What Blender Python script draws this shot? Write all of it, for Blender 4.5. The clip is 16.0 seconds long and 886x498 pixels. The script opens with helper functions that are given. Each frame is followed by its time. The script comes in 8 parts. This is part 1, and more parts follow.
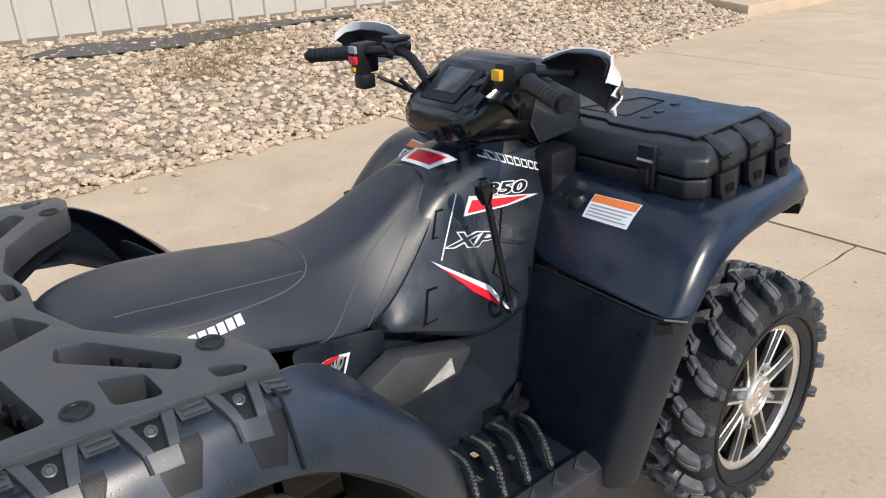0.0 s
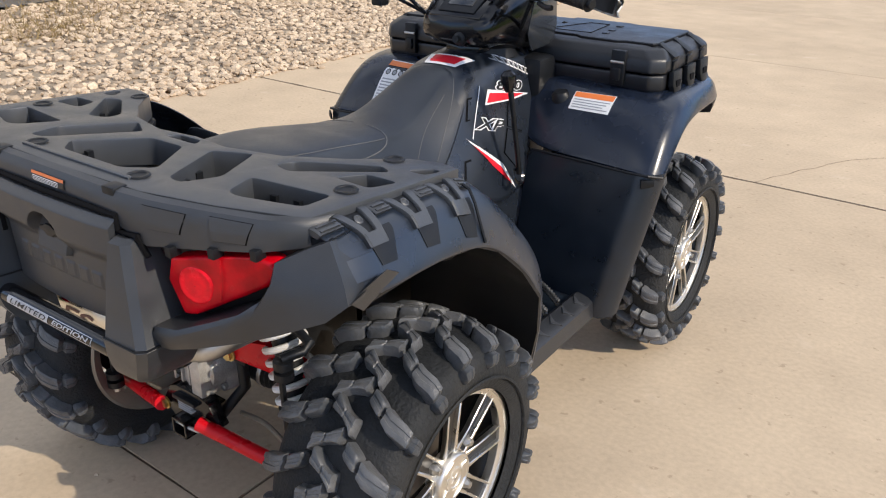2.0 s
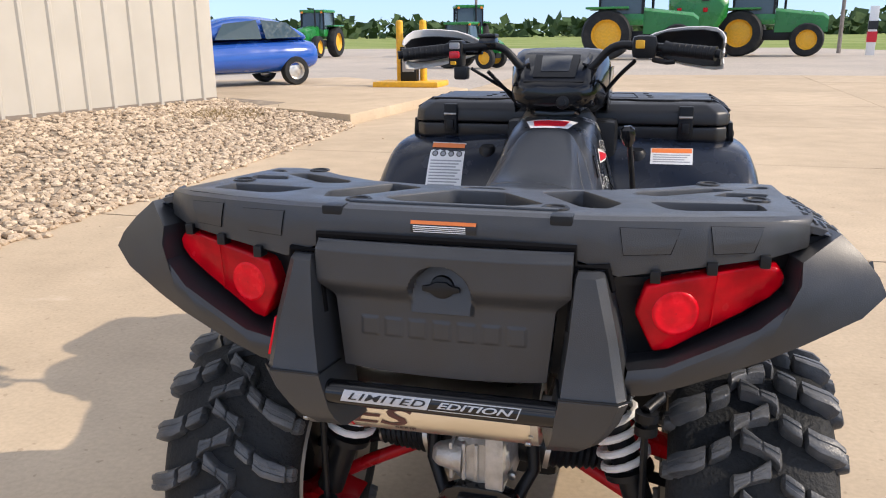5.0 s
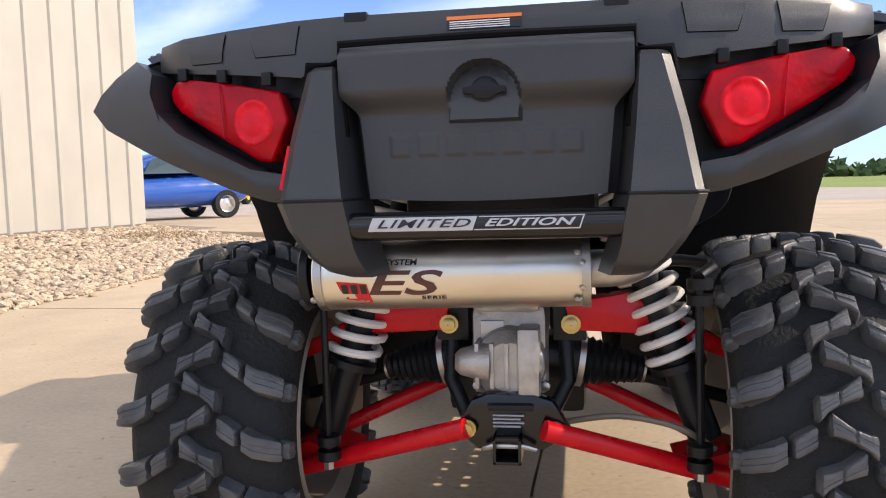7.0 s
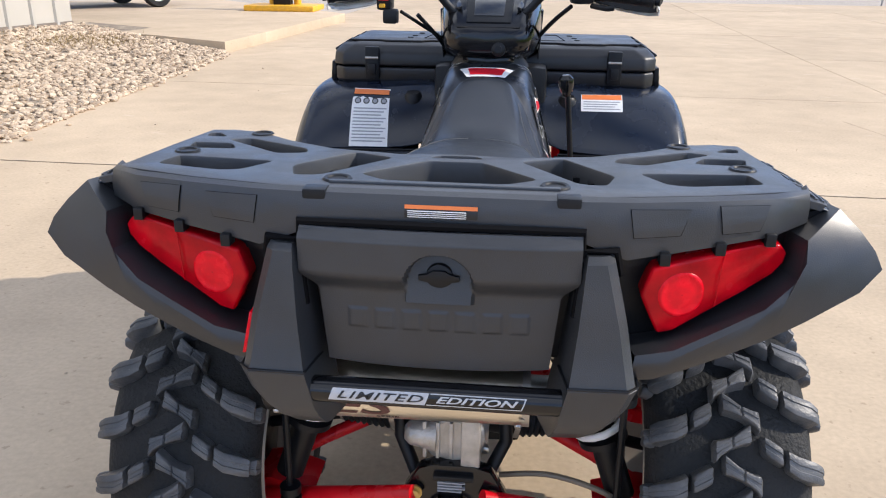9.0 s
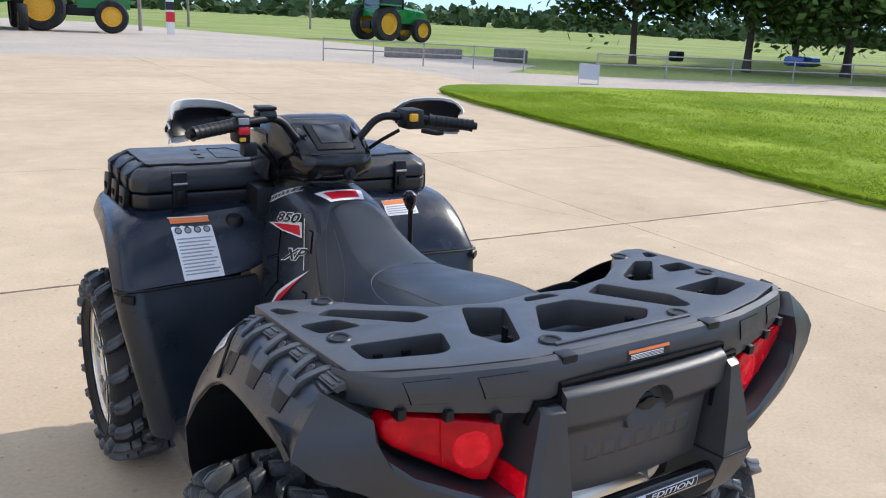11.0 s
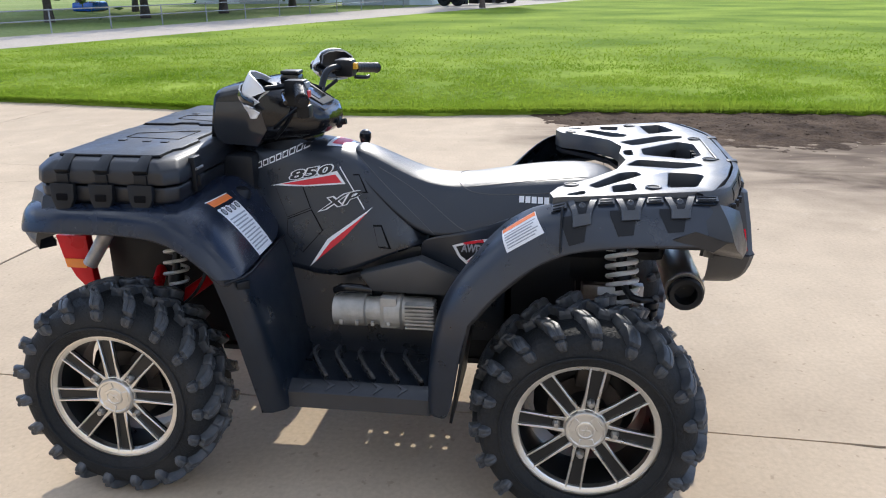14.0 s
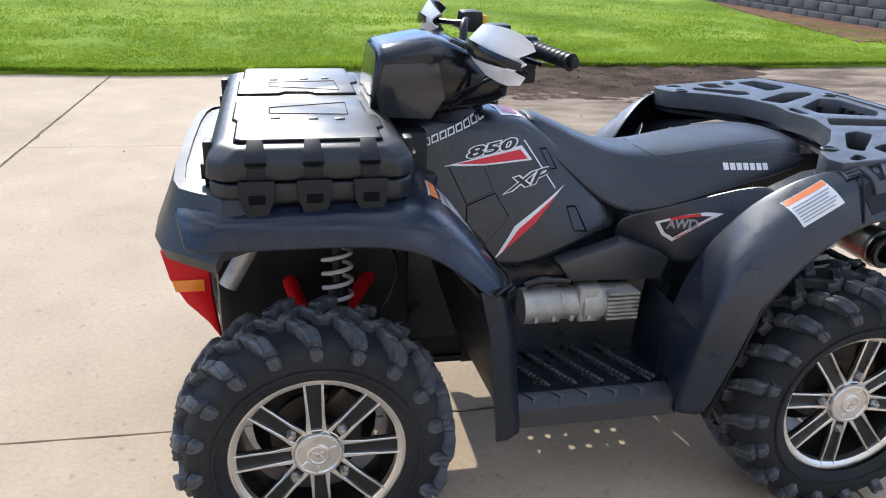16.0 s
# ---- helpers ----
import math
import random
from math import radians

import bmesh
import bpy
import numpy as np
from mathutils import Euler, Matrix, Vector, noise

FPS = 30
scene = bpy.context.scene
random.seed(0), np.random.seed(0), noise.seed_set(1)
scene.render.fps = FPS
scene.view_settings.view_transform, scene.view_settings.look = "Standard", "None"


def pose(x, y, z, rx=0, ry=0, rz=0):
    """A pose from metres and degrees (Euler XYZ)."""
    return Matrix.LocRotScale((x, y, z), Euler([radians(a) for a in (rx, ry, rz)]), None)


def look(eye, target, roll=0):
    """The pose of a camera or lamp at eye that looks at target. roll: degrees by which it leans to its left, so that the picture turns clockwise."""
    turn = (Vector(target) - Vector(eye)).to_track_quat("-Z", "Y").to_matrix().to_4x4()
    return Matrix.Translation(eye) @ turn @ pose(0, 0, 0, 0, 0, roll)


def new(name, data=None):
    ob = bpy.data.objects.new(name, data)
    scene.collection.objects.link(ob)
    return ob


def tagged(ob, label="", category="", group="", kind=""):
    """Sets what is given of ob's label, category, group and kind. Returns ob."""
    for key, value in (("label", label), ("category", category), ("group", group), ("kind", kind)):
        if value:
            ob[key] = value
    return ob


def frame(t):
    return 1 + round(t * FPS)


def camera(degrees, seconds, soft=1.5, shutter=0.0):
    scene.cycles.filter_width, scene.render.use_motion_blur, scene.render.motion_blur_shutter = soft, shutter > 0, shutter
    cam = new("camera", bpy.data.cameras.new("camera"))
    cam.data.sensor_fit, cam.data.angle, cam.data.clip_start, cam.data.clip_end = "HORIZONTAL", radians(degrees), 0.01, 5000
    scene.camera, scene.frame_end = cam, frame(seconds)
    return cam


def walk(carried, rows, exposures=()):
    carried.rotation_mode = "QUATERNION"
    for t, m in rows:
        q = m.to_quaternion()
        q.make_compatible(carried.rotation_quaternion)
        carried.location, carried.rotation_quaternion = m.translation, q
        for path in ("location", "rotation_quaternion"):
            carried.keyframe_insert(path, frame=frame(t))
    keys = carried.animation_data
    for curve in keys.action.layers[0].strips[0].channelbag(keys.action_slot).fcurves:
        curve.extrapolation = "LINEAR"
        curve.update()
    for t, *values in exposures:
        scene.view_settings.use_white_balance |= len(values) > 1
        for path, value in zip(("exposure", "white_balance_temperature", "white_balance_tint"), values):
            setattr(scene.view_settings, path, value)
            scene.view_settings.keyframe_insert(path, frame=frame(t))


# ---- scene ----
cam = camera(58.2, 16.0, soft=1.1)
PATH = [
    (0, (1.386, -0.983, 1.503), (-0.03, 0.178, 0.7), -3.2),
    (0.5, (1.453, -1.144, 1.523), (0.108, 0.124, 0.761), -1.6),
    (1, (1.453, -1.33, 1.517), (0.188, 0.032, 0.778), -0.3),
    (1.5, (1.391, -1.605, 1.49), (0.247, -0.156, 0.721), 0.3),
    (2, (1.287, -1.735, 1.411), (0.25, -0.244, 0.576), 1.0),
    (2.5, (1.148, -1.841, 1.356), (0.23, -0.304, 0.465), 1.1),
    (3, (1.006, -2.04, 1.388), (0.208, -0.435, 0.501), 2.0),
    (3.5, (0.858, -2.199, 1.4), (0.127, -0.536, 0.565), 2.3),
    (4, (0.64, -2.177, 1.373), (-0.042, -0.452, 0.626), 1.6),
    (4.2, (0.56, -2.171, 1.367), (-0.096, -0.419, 0.66), 1.2),
    (6.3, (0.091, -2.108, 0.822), (-0.218, -0.145, 0.597), -2.4),
    (6.5, (0.1, -2.119, 0.791), (-0.229, -0.155, 0.6), -2.0),
    (7, (0.117, -2.113, 0.732), (-0.216, -0.147, 0.572), -1.6),
    (7.5, (0.137, -2.089, 0.694), (-0.191, -0.123, 0.529), -1.6),
    (8, (0.136, -2.08, 0.726), (-0.187, -0.12, 0.495), -1.2),
    (8.5, (0.138, -2.057, 0.965), (-0.154, -0.134, 0.5), -0.5),
    (9, (0.105, -2.068, 1.262), (-0.081, -0.203, 0.564), 0.6),
    (9.5, (-0.075, -2.134, 1.396), (0.03, -0.285, 0.641), 2.5),
    (10, (-0.401, -2.163, 1.497), (0.056, -0.34, 0.814), 3.1),
    (10.2, (-0.525, -2.119, 1.491), (0.057, -0.314, 0.857), 3.3),
    (12.3, (-1.833, -1.561, 1.438), (-0.238, -0.503, 0.856), 1.5),
    (12.5, (-1.991, -1.471, 1.439), (-0.346, -0.504, 0.84), 1.5),
    (13, (-2.227, -1.234, 1.44), (-0.485, -0.463, 0.832), 1.2),
    (13.5, (-2.324, -0.947, 1.439), (-0.489, -0.423, 0.84), 0.7),
    (14, (-2.464, -0.589, 1.449), (-0.592, -0.297, 0.81), -0.6),
    (14.5, (-2.444, -0.265, 1.435), (-0.567, -0.114, 0.76), -0.1),
    (15, (-2.353, 0.096, 1.446), (-0.474, 0.087, 0.761), 1.1),
    (15.5, (-2.271, 0.449, 1.452), (-0.412, 0.25, 0.743), 1.5),
    (16, (-2.081, 0.729, 1.401), (-0.263, 0.335, 0.665), 1.8),
]
EXPOSURE = [(0, 0.70, 6300, 9), (2, 0.72, 6550, 10), (4, 0.76, 6650, 11), (6.5, 0.90, 6850, 14), (8, 0.96, 6800, 14), (9, 0.96, 6250, 11), (10, 0.86, 6100, 9), (12.5, 0.80, 5950, 10), (14.5, 0.92, 5850, 9), (16, 1.02, 5800, 9)]
walk(cam, [(t, look(eye, target, roll)) for t, eye, target, roll in PATH], EXPOSURE)

# ---------------------------------------------------------------- world, sun, exposure
SUN_ELEV, SUN_AZ = 33.0, 5.0
world = bpy.data.worlds.new("sky")
scene.world = world
world.use_nodes = True
wn = world.node_tree
sky = wn.nodes.new("ShaderNodeTexSky")
sky.sky_type = "NISHITA"
sky.sun_disc = False
sky.sun_elevation = radians(SUN_ELEV)
sky.sun_rotation = radians(90 - SUN_AZ)
sky.altitude = 4500
sky.air_density, sky.dust_density, sky.ozone_density = 0.65, 0.0, 3.0
# streaky cloud added to the unseen upper dome as fill light, thicker in patches
sky_at = wn.nodes.new("ShaderNodeTexCoord")
stretch = wn.nodes.new("ShaderNodeMapping")
stretch.inputs["Location"].default_value = (2.06, 18.22, 7.57)
stretch.inputs["Scale"].default_value = (1.1, 1.6, 3.6)
wn.links.new(sky_at.outputs["Generated"], stretch.inputs["Vector"])
fill_cloud = wn.nodes.new("ShaderNodeTexNoise")
fill_cloud.inputs["Scale"].default_value, fill_cloud.inputs["Detail"].default_value, fill_cloud.inputs["Distortion"].default_value = 1.6, 9, 0.5
wn.links.new(stretch.outputs[0], fill_cloud.inputs["Vector"])
cover = wn.nodes.new("ShaderNodeMapRange")
for key, amount in (("From Min", 0.38), ("From Max", 0.72), ("To Min", 0.0), ("To Max", 0.85)):
    cover.inputs[key].default_value = amount
wn.links.new(fill_cloud.outputs["Fac"], cover.inputs["Value"])
fill_veil = wn.nodes.new("ShaderNodeMix")
fill_veil.data_type = "RGBA"
fill_veil.inputs["B"].default_value = (6.6, 6.7, 6.8, 1)
# clear towards the horizon
apart = wn.nodes.new("ShaderNodeSeparateXYZ")
wn.links.new(sky_at.outputs["Generated"], apart.inputs[0])
lift = wn.nodes.new("ShaderNodeMapRange")
for key, amount in (("From Min", 0.02), ("From Max", 0.30), ("To Min", 0.0), ("To Max", 1.0)):
    lift.inputs[key].default_value = amount
wn.links.new(apart.outputs["Z"], lift.inputs["Value"])
thin = wn.nodes.new("ShaderNodeMath")
thin.operation = "MULTIPLY"
wn.links.new(cover.outputs["Result"], thin.inputs[0])
wn.links.new(lift.outputs["Result"], thin.inputs[1])
wn.links.new(thin.outputs[0], fill_veil.inputs["Factor"])
wn.links.new(sky.outputs[0], fill_veil.inputs["A"])
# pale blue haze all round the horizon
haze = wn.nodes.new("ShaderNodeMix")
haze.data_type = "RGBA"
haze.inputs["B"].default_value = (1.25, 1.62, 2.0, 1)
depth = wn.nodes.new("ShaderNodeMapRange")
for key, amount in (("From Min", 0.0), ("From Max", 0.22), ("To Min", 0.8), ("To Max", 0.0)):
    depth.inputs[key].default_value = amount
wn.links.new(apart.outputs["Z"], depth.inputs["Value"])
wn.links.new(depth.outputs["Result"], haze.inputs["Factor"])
wn.links.new(fill_veil.outputs["Result"], haze.inputs["A"])
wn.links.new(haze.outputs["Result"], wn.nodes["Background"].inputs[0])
wn.nodes["Background"].inputs[1].default_value = 0.20
sun_data = bpy.data.lights.new("sun", "SUN")
sun_data.energy, sun_data.angle, sun_data.color = 2.42, radians(0.55), (1.0, 0.89, 0.74)
sun = new("sun", sun_data)
sd = Vector((math.cos(radians(SUN_ELEV)) * math.cos(radians(SUN_AZ)), math.cos(radians(SUN_ELEV)) * math.sin(radians(SUN_AZ)), math.sin(radians(SUN_ELEV))))
sun.matrix_world = look(sd * 40, (0, 0, 0))


# ---------------------------------------------------------------- materials
def material(name, base, rough=0.5, metal=0.0, vary=0.12, scale=14.0, grain=0.0, grain_scale=300.0, dust=0.0, dust_color=(0.42, 0.36, 0.28), coat=0.0, random_tint=0.0, rough_vary=0.08, spec=0.5):
    """A procedural surface: mottling at one scale, fine relief at another, and dust in patches."""
    m = bpy.data.materials.new(name)
    m.use_nodes = True
    nt = m.node_tree
    b = nt.nodes["Principled BSDF"]
    b.inputs["Metallic"].default_value = metal
    b.inputs["Coat Weight"].default_value = coat
    b.inputs["Specular IOR Level"].default_value = spec
    tc = nt.nodes.new("ShaderNodeTexCoord")
    n1 = nt.nodes.new("ShaderNodeTexNoise")
    n1.inputs["Scale"].default_value = scale
    n1.inputs["Detail"].default_value = 5
    nt.links.new(tc.outputs["Object"], n1.inputs["Vector"])
    ramp = nt.nodes.new("ShaderNodeMapRange")
    ramp.inputs["From Min"].default_value, ramp.inputs["From Max"].default_value = 0.3, 0.7
    ramp.inputs["To Min"].default_value, ramp.inputs["To Max"].default_value = 1 - vary, 1 + vary
    nt.links.new(n1.outputs["Fac"], ramp.inputs["Value"])
    value = ramp.outputs["Result"]
    if random_tint:
        oi = nt.nodes.new("ShaderNodeObjectInfo")
        rr = nt.nodes.new("ShaderNodeMapRange")
        rr.inputs["To Min"].default_value, rr.inputs["To Max"].default_value = 1 - random_tint, 1 + random_tint
        nt.links.new(oi.outputs["Random"], rr.inputs["Value"])
        mul = nt.nodes.new("ShaderNodeMath")
        mul.operation = "MULTIPLY"
        nt.links.new(value, mul.inputs[0])
        nt.links.new(rr.outputs["Result"], mul.inputs[1])
        value = mul.outputs[0]
    col = nt.nodes.new("ShaderNodeVectorMath")
    col.operation = "SCALE"
    col.inputs[0].default_value = base
    nt.links.new(value, col.inputs["Scale"])
    color = col.outputs["Vector"]
    if dust:
        n3 = nt.nodes.new("ShaderNodeTexNoise")
        n3.inputs["Scale"].default_value = scale * 0.35
        n3.inputs["Detail"].default_value = 7
        nt.links.new(tc.outputs["Object"], n3.inputs["Vector"])
        r3 = nt.nodes.new("ShaderNodeMapRange")
        r3.inputs["From Min"].default_value, r3.inputs["From Max"].default_value = 0.45, 0.72
        r3.inputs["To Max"].default_value = dust
        nt.links.new(n3.outputs["Fac"], r3.inputs["Value"])
        mix = nt.nodes.new("ShaderNodeMix")
        mix.data_type = "RGBA"
        mix.inputs["B"].default_value = (*dust_color, 1)
        nt.links.new(r3.outputs["Result"], mix.inputs["Factor"])
        nt.links.new(color, mix.inputs["A"])
        color = mix.outputs["Result"]
    nt.links.new(color, b.inputs["Base Color"])
    rm = nt.nodes.new("ShaderNodeMapRange")
    rm.inputs["From Min"].default_value, rm.inputs["From Max"].default_value = 0.3, 0.7
    rm.inputs["To Min"].default_value, rm.inputs["To Max"].default_value = max(0.02, rough - rough_vary), min(1, rough + rough_vary)
    nt.links.new(n1.outputs["Fac"], rm.inputs["Value"])
    nt.links.new(rm.outputs["Result"], b.inputs["Roughness"])
    if grain:
        n2 = nt.nodes.new("ShaderNodeTexNoise")
        n2.inputs["Scale"].default_value = grain_scale
        n2.inputs["Detail"].default_value = 3
        nt.links.new(tc.outputs["Object"], n2.inputs["Vector"])
        bump = nt.nodes.new("ShaderNodeBump")
        bump.inputs["Strength"].default_value = grain
        bump.inputs["Distance"].default_value = 0.6 / grain_scale
        nt.links.new(n2.outputs["Fac"], bump.inputs["Height"])
        nt.links.new(bump.outputs["Normal"], b.inputs["Normal"])
    return m


M_DECK = material("textured grey black plastic", (0.037, 0.040, 0.045), 0.40, grain=0.35, grain_scale=700, vary=0.15, spec=0.8)
M_HATCH = material("moulded black plastic", (0.031, 0.033, 0.037), 0.41, grain=0.35, grain_scale=700, vary=0.15, spec=0.6)
M_WING = material("dull charcoal plastic", (0.021, 0.0225, 0.026), 0.38, grain=0.2, grain_scale=600, vary=0.15, spec=0.6)
# near-black that stands in for the shade inside gaps, slots and grooves
M_GAPSHADE = material("black gap shade", (0.005, 0.005, 0.006), 0.8, spec=0.1)
M_REARF = material("satin charcoal fender plastic", (0.012, 0.018, 0.030), 0.32, grain=0.10, grain_scale=500, dust=0.01, vary=0.12, spec=0.7)
M_SHIELD = material("dull black shield plastic", (0.008, 0.013, 0.021), 0.33, grain=0.15, grain_scale=500, vary=0.15, spec=0.55)
M_LID = material("black box plastic", (0.009, 0.010, 0.013), 0.40, grain=0.25, grain_scale=500, vary=0.12, spec=0.55)
M_FEND = material("satin black plastic", (0.0075, 0.0125, 0.025), 0.24, grain=0.06, grain_scale=500, dust=0.01, vary=0.12, spec=0.48)
M_BODY = material("satin charcoal panel", (0.0125, 0.0165, 0.024), 0.31, grain=0.08, grain_scale=600, vary=0.10, spec=0.65)
M_BLACK = material("matt black plastic", (0.0065, 0.0075, 0.0095), 0.44, grain=0.2, grain_scale=400, vary=0.15, spec=0.32)
M_GLOSS = material("gloss black plastic", (0.006, 0.006, 0.007), 0.16, vary=0.08, rough_vary=0.04)
M_SEAT = material("black grained vinyl", (0.0115, 0.0155, 0.023), 0.38, grain=0.5, grain_scale=900, dust=0.03, dust_color=(0.10, 0.10, 0.10), scale=8, spec=0.62)
M_BAR = material("worn black foot bar", (0.022, 0.024, 0.027), 0.24, vary=0.15, scale=60, spec=0.9)
M_STITCH = material("grey thread", (0.10, 0.10, 0.10), 0.8)
M_TYRE = material("black tyre rubber", (0.018, 0.0195, 0.021), 0.66, grain=0.8, grain_scale=130, dust=0.3, dust_color=(0.075, 0.070, 0.064), scale=14, spec=0.22)
M_LUG = material("tread rubber", (0.045, 0.050, 0.057), 0.40, grain=0.5, grain_scale=220, dust=0.7, dust_color=(0.23, 0.225, 0.22), scale=22)
M_RIM = material("machined aluminium", (0.80, 0.77, 0.71), 0.34, metal=1.0, vary=0.08, grain=0.15, grain_scale=500)
M_RIMBLK = material("black rim paint and barrel shade", (0.012, 0.012, 0.012), 0.35)
M_RIMBACK = material("dusty bare wheel barrel", (0.30, 0.27, 0.23), 0.5, metal=0.6, vary=0.12, scale=10)
M_DISC = material("dusty brown brake iron", (0.085, 0.070, 0.058), 0.5, metal=0.5, vary=0.25, scale=20)
M_STEEL = material("worn steel", (0.50, 0.49, 0.47), 0.42, metal=1.0, vary=0.2, scale=30)
M_ALLOY = material("cast alloy", (0.44, 0.425, 0.39), 0.45, metal=0.25, vary=0.25, scale=25, grain=0.4, grain_scale=200, dust=0.2)
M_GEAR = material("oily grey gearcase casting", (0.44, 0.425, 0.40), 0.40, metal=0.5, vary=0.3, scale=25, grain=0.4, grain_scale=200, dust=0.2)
M_MUFF = material("brushed stainless", (0.76, 0.71, 0.61), 0.33, metal=1.0, vary=0.08, scale=6, grain=0.1, grain_scale=400)
M_RED = material("red powder coat", (0.58, 0.005, 0.012), 0.30, vary=0.12, spec=0.3)
M_WHITE = material("white powder coat", (0.75, 0.74, 0.72), 0.35, vary=0.08, dust=0.12)
M_DECALW = material("white vinyl", (0.78, 0.78, 0.78), 0.35, vary=0.03)
M_DECALR = material("red vinyl", (0.62, 0.015, 0.03), 0.35, vary=0.05)
M_DECALK = material("black vinyl", (0.012, 0.012, 0.013), 0.35, vary=0.05)
M_DECALG = material("grey print", (0.30, 0.31, 0.33), 0.5, vary=0.05)
M_SILVER = material("silver badge print", (0.50, 0.50, 0.51), 0.4, vary=0.06)
M_ORANGE = material("orange print", (0.75, 0.19, 0.04), 0.45, vary=0.04)
M_YELLOW = material("yellow paint", (0.80, 0.42, 0.02), 0.5, vary=0.1, dust=0.1)
M_BRASS = material("zinc yellow bolt", (0.55, 0.42, 0.18), 0.35, metal=1.0, vary=0.15, scale=60)
M_AMBER = material("amber lens", (0.85, 0.25, 0.02), 0.18, vary=0.05, coat=0.5)
M_SCREEN = material("dark display glass", (0.022, 0.025, 0.030), 0.13, vary=0.05, coat=0.4)
M_CABLE = material("tan rubber hose", (0.18, 0.15, 0.11), 0.5)


def lens_red():
    m = material("red lens", (0.50, 0.0008, 0.008), 0.20, vary=0.35, scale=20, spec=0.22)
    nt = m.node_tree
    b = nt.nodes["Principled BSDF"]
    tc = nt.nodes.new("ShaderNodeTexCoord")
    w = nt.nodes.new("ShaderNodeTexVoronoi")
    w.inputs["Scale"].default_value = 110
    nt.links.new(tc.outputs["Object"], w.inputs["Vector"])
    bp = nt.nodes.new("ShaderNodeBump")
    bp.inputs["Strength"].default_value, bp.inputs["Distance"].default_value = 0.12, 0.004
    nt.links.new(w.outputs["Distance"], bp.inputs["Height"])
    nt.links.new(bp.outputs["Normal"], b.inputs["Normal"])
    b.inputs["Subsurface Weight"].default_value = 0.20
    b.inputs["Subsurface Radius"].default_value = (0.03, 0.004, 0.004)
    return m


M_LENS = lens_red()
M_BULB = material("bright red reflector", (0.80, 0.003, 0.016), 0.25, vary=0.15, scale=60, spec=0.25)


# ---------------------------------------------------------------- mesh helpers
def finish(bm, angle=38):
    """Consistent normals, smooth faces and sharp edges past the angle."""
    bmesh.ops.recalc_face_normals(bm, faces=bm.faces[:])
    for f in bm.faces:
        f.smooth = True
    lim = radians(angle)
    for e in bm.edges:
        e.smooth = not (len(e.link_faces) == 2 and e.calc_face_angle(0) > lim)
    return bm


def part(name, bm, mat, parent=None, label="", sub=0, angle=38):
    """One mesh object under a thing or a part; sub rounds it by subdivision."""
    finish(bm, angle)
    me = bpy.data.meshes.new(name)
    bm.to_mesh(me)
    bm.free()
    me.materials.append(mat)
    ob = new(name, me)
    if parent is not None:
        ob.parent = parent
    if label:
        tagged(ob, label)
    if sub:
        md = ob.modifiers.new("round", "SUBSURF")
        md.levels = md.render_levels = sub
        bpy.context.view_layer.update()
        me2 = bpy.data.meshes.new_from_object(ob.evaluated_get(bpy.context.evaluated_depsgraph_get()))
        ob.modifiers.remove(md)
        ob.data = me2
        me2.name = name
        for p in me2.polygons:
            p.use_smooth = True
    return ob


def box(x0, x1, y0, y1, z0, z1, bevel=0.0, seg=2, bm=None):
    own = bmesh.new()
    bmesh.ops.create_cube(own, size=1)
    for v in own.verts:
        v.co = Vector(((x0 + x1) / 2 + v.co.x * (x1 - x0), (y0 + y1) / 2 + v.co.y * (y1 - y0), (z0 + z1) / 2 + v.co.z * (z1 - z0)))
    if bevel:
        bmesh.ops.bevel(own, geom=own.edges[:], offset=bevel, segments=seg, affect="EDGES", profile=0.6)
    return join(bm, own)


def join(bm, own):
    """Adds own to bm and returns it; own alone if bm is None."""
    if bm is None:
        return own
    me = bpy.data.meshes.new("tmp")
    own.to_mesh(me)
    own.free()
    bm.from_mesh(me)
    bpy.data.meshes.remove(me)
    return bm


def loft(rings, closed=True, caps=True, bm=None):
    own = bmesh.new()
    rows = [[own.verts.new(p) for p in ring] for ring in rings]
    n = len(rows[0])
    for a, b in zip(rows, rows[1:]):
        for i in range(n if closed else n - 1):
            j = (i + 1) % n
            own.faces.new((a[i], a[j], b[j], b[i]))
    if caps and closed:
        own.faces.new(rows[0][::-1])
        own.faces.new(rows[-1])
    return join(bm, own)


def sheet(rows, thick, bm=None):
    """A curved panel from a grid of points, with thickness."""
    own = loft(rows, closed=False)
    bmesh.ops.recalc_face_normals(own, faces=own.faces[:])
    bmesh.ops.solidify(own, geom=own.faces[:], thickness=thick)
    return join(bm, own)


def prism(pts, vec, bevel=0.0, bm=None, seg=2):
    """A flat outline pushed along vec."""
    own = bmesh.new()
    a = [own.verts.new(p) for p in pts]
    b = [own.verts.new(Vector(p) + Vector(vec)) for p in pts]
    n = len(a)
    own.faces.new(a[::-1])
    own.faces.new(b)
    for i in range(n):
        j = (i + 1) % n
        own.faces.new((a[i], a[j], b[j], b[i]))
    bmesh.ops.recalc_face_normals(own, faces=own.faces[:])
    if bevel:
        bmesh.ops.bevel(own, geom=own.edges[:], offset=bevel, segments=seg, affect="EDGES", profile=0.6)
    return join(bm, own)


def smooth_line(pts, per=6):
    """A Catmull-Rom line through the points."""
    pts = [Vector(p) for p in pts]
    out = []
    for i in range(len(pts) - 1):
        p0, p1, p2, p3 = pts[max(i - 1, 0)], pts[i], pts[i + 1], pts[min(i + 2, len(pts) - 1)]
        for k in range(per):
            t = k / per
            out.append(0.5 * ((2 * p1) + (p2 - p0) * t + (2 * p0 - 5 * p1 + 4 * p2 - p3) * t * t + (3 * p1 - p0 - 3 * p2 + p3) * t ** 3))
    out.append(pts[-1])
    return out


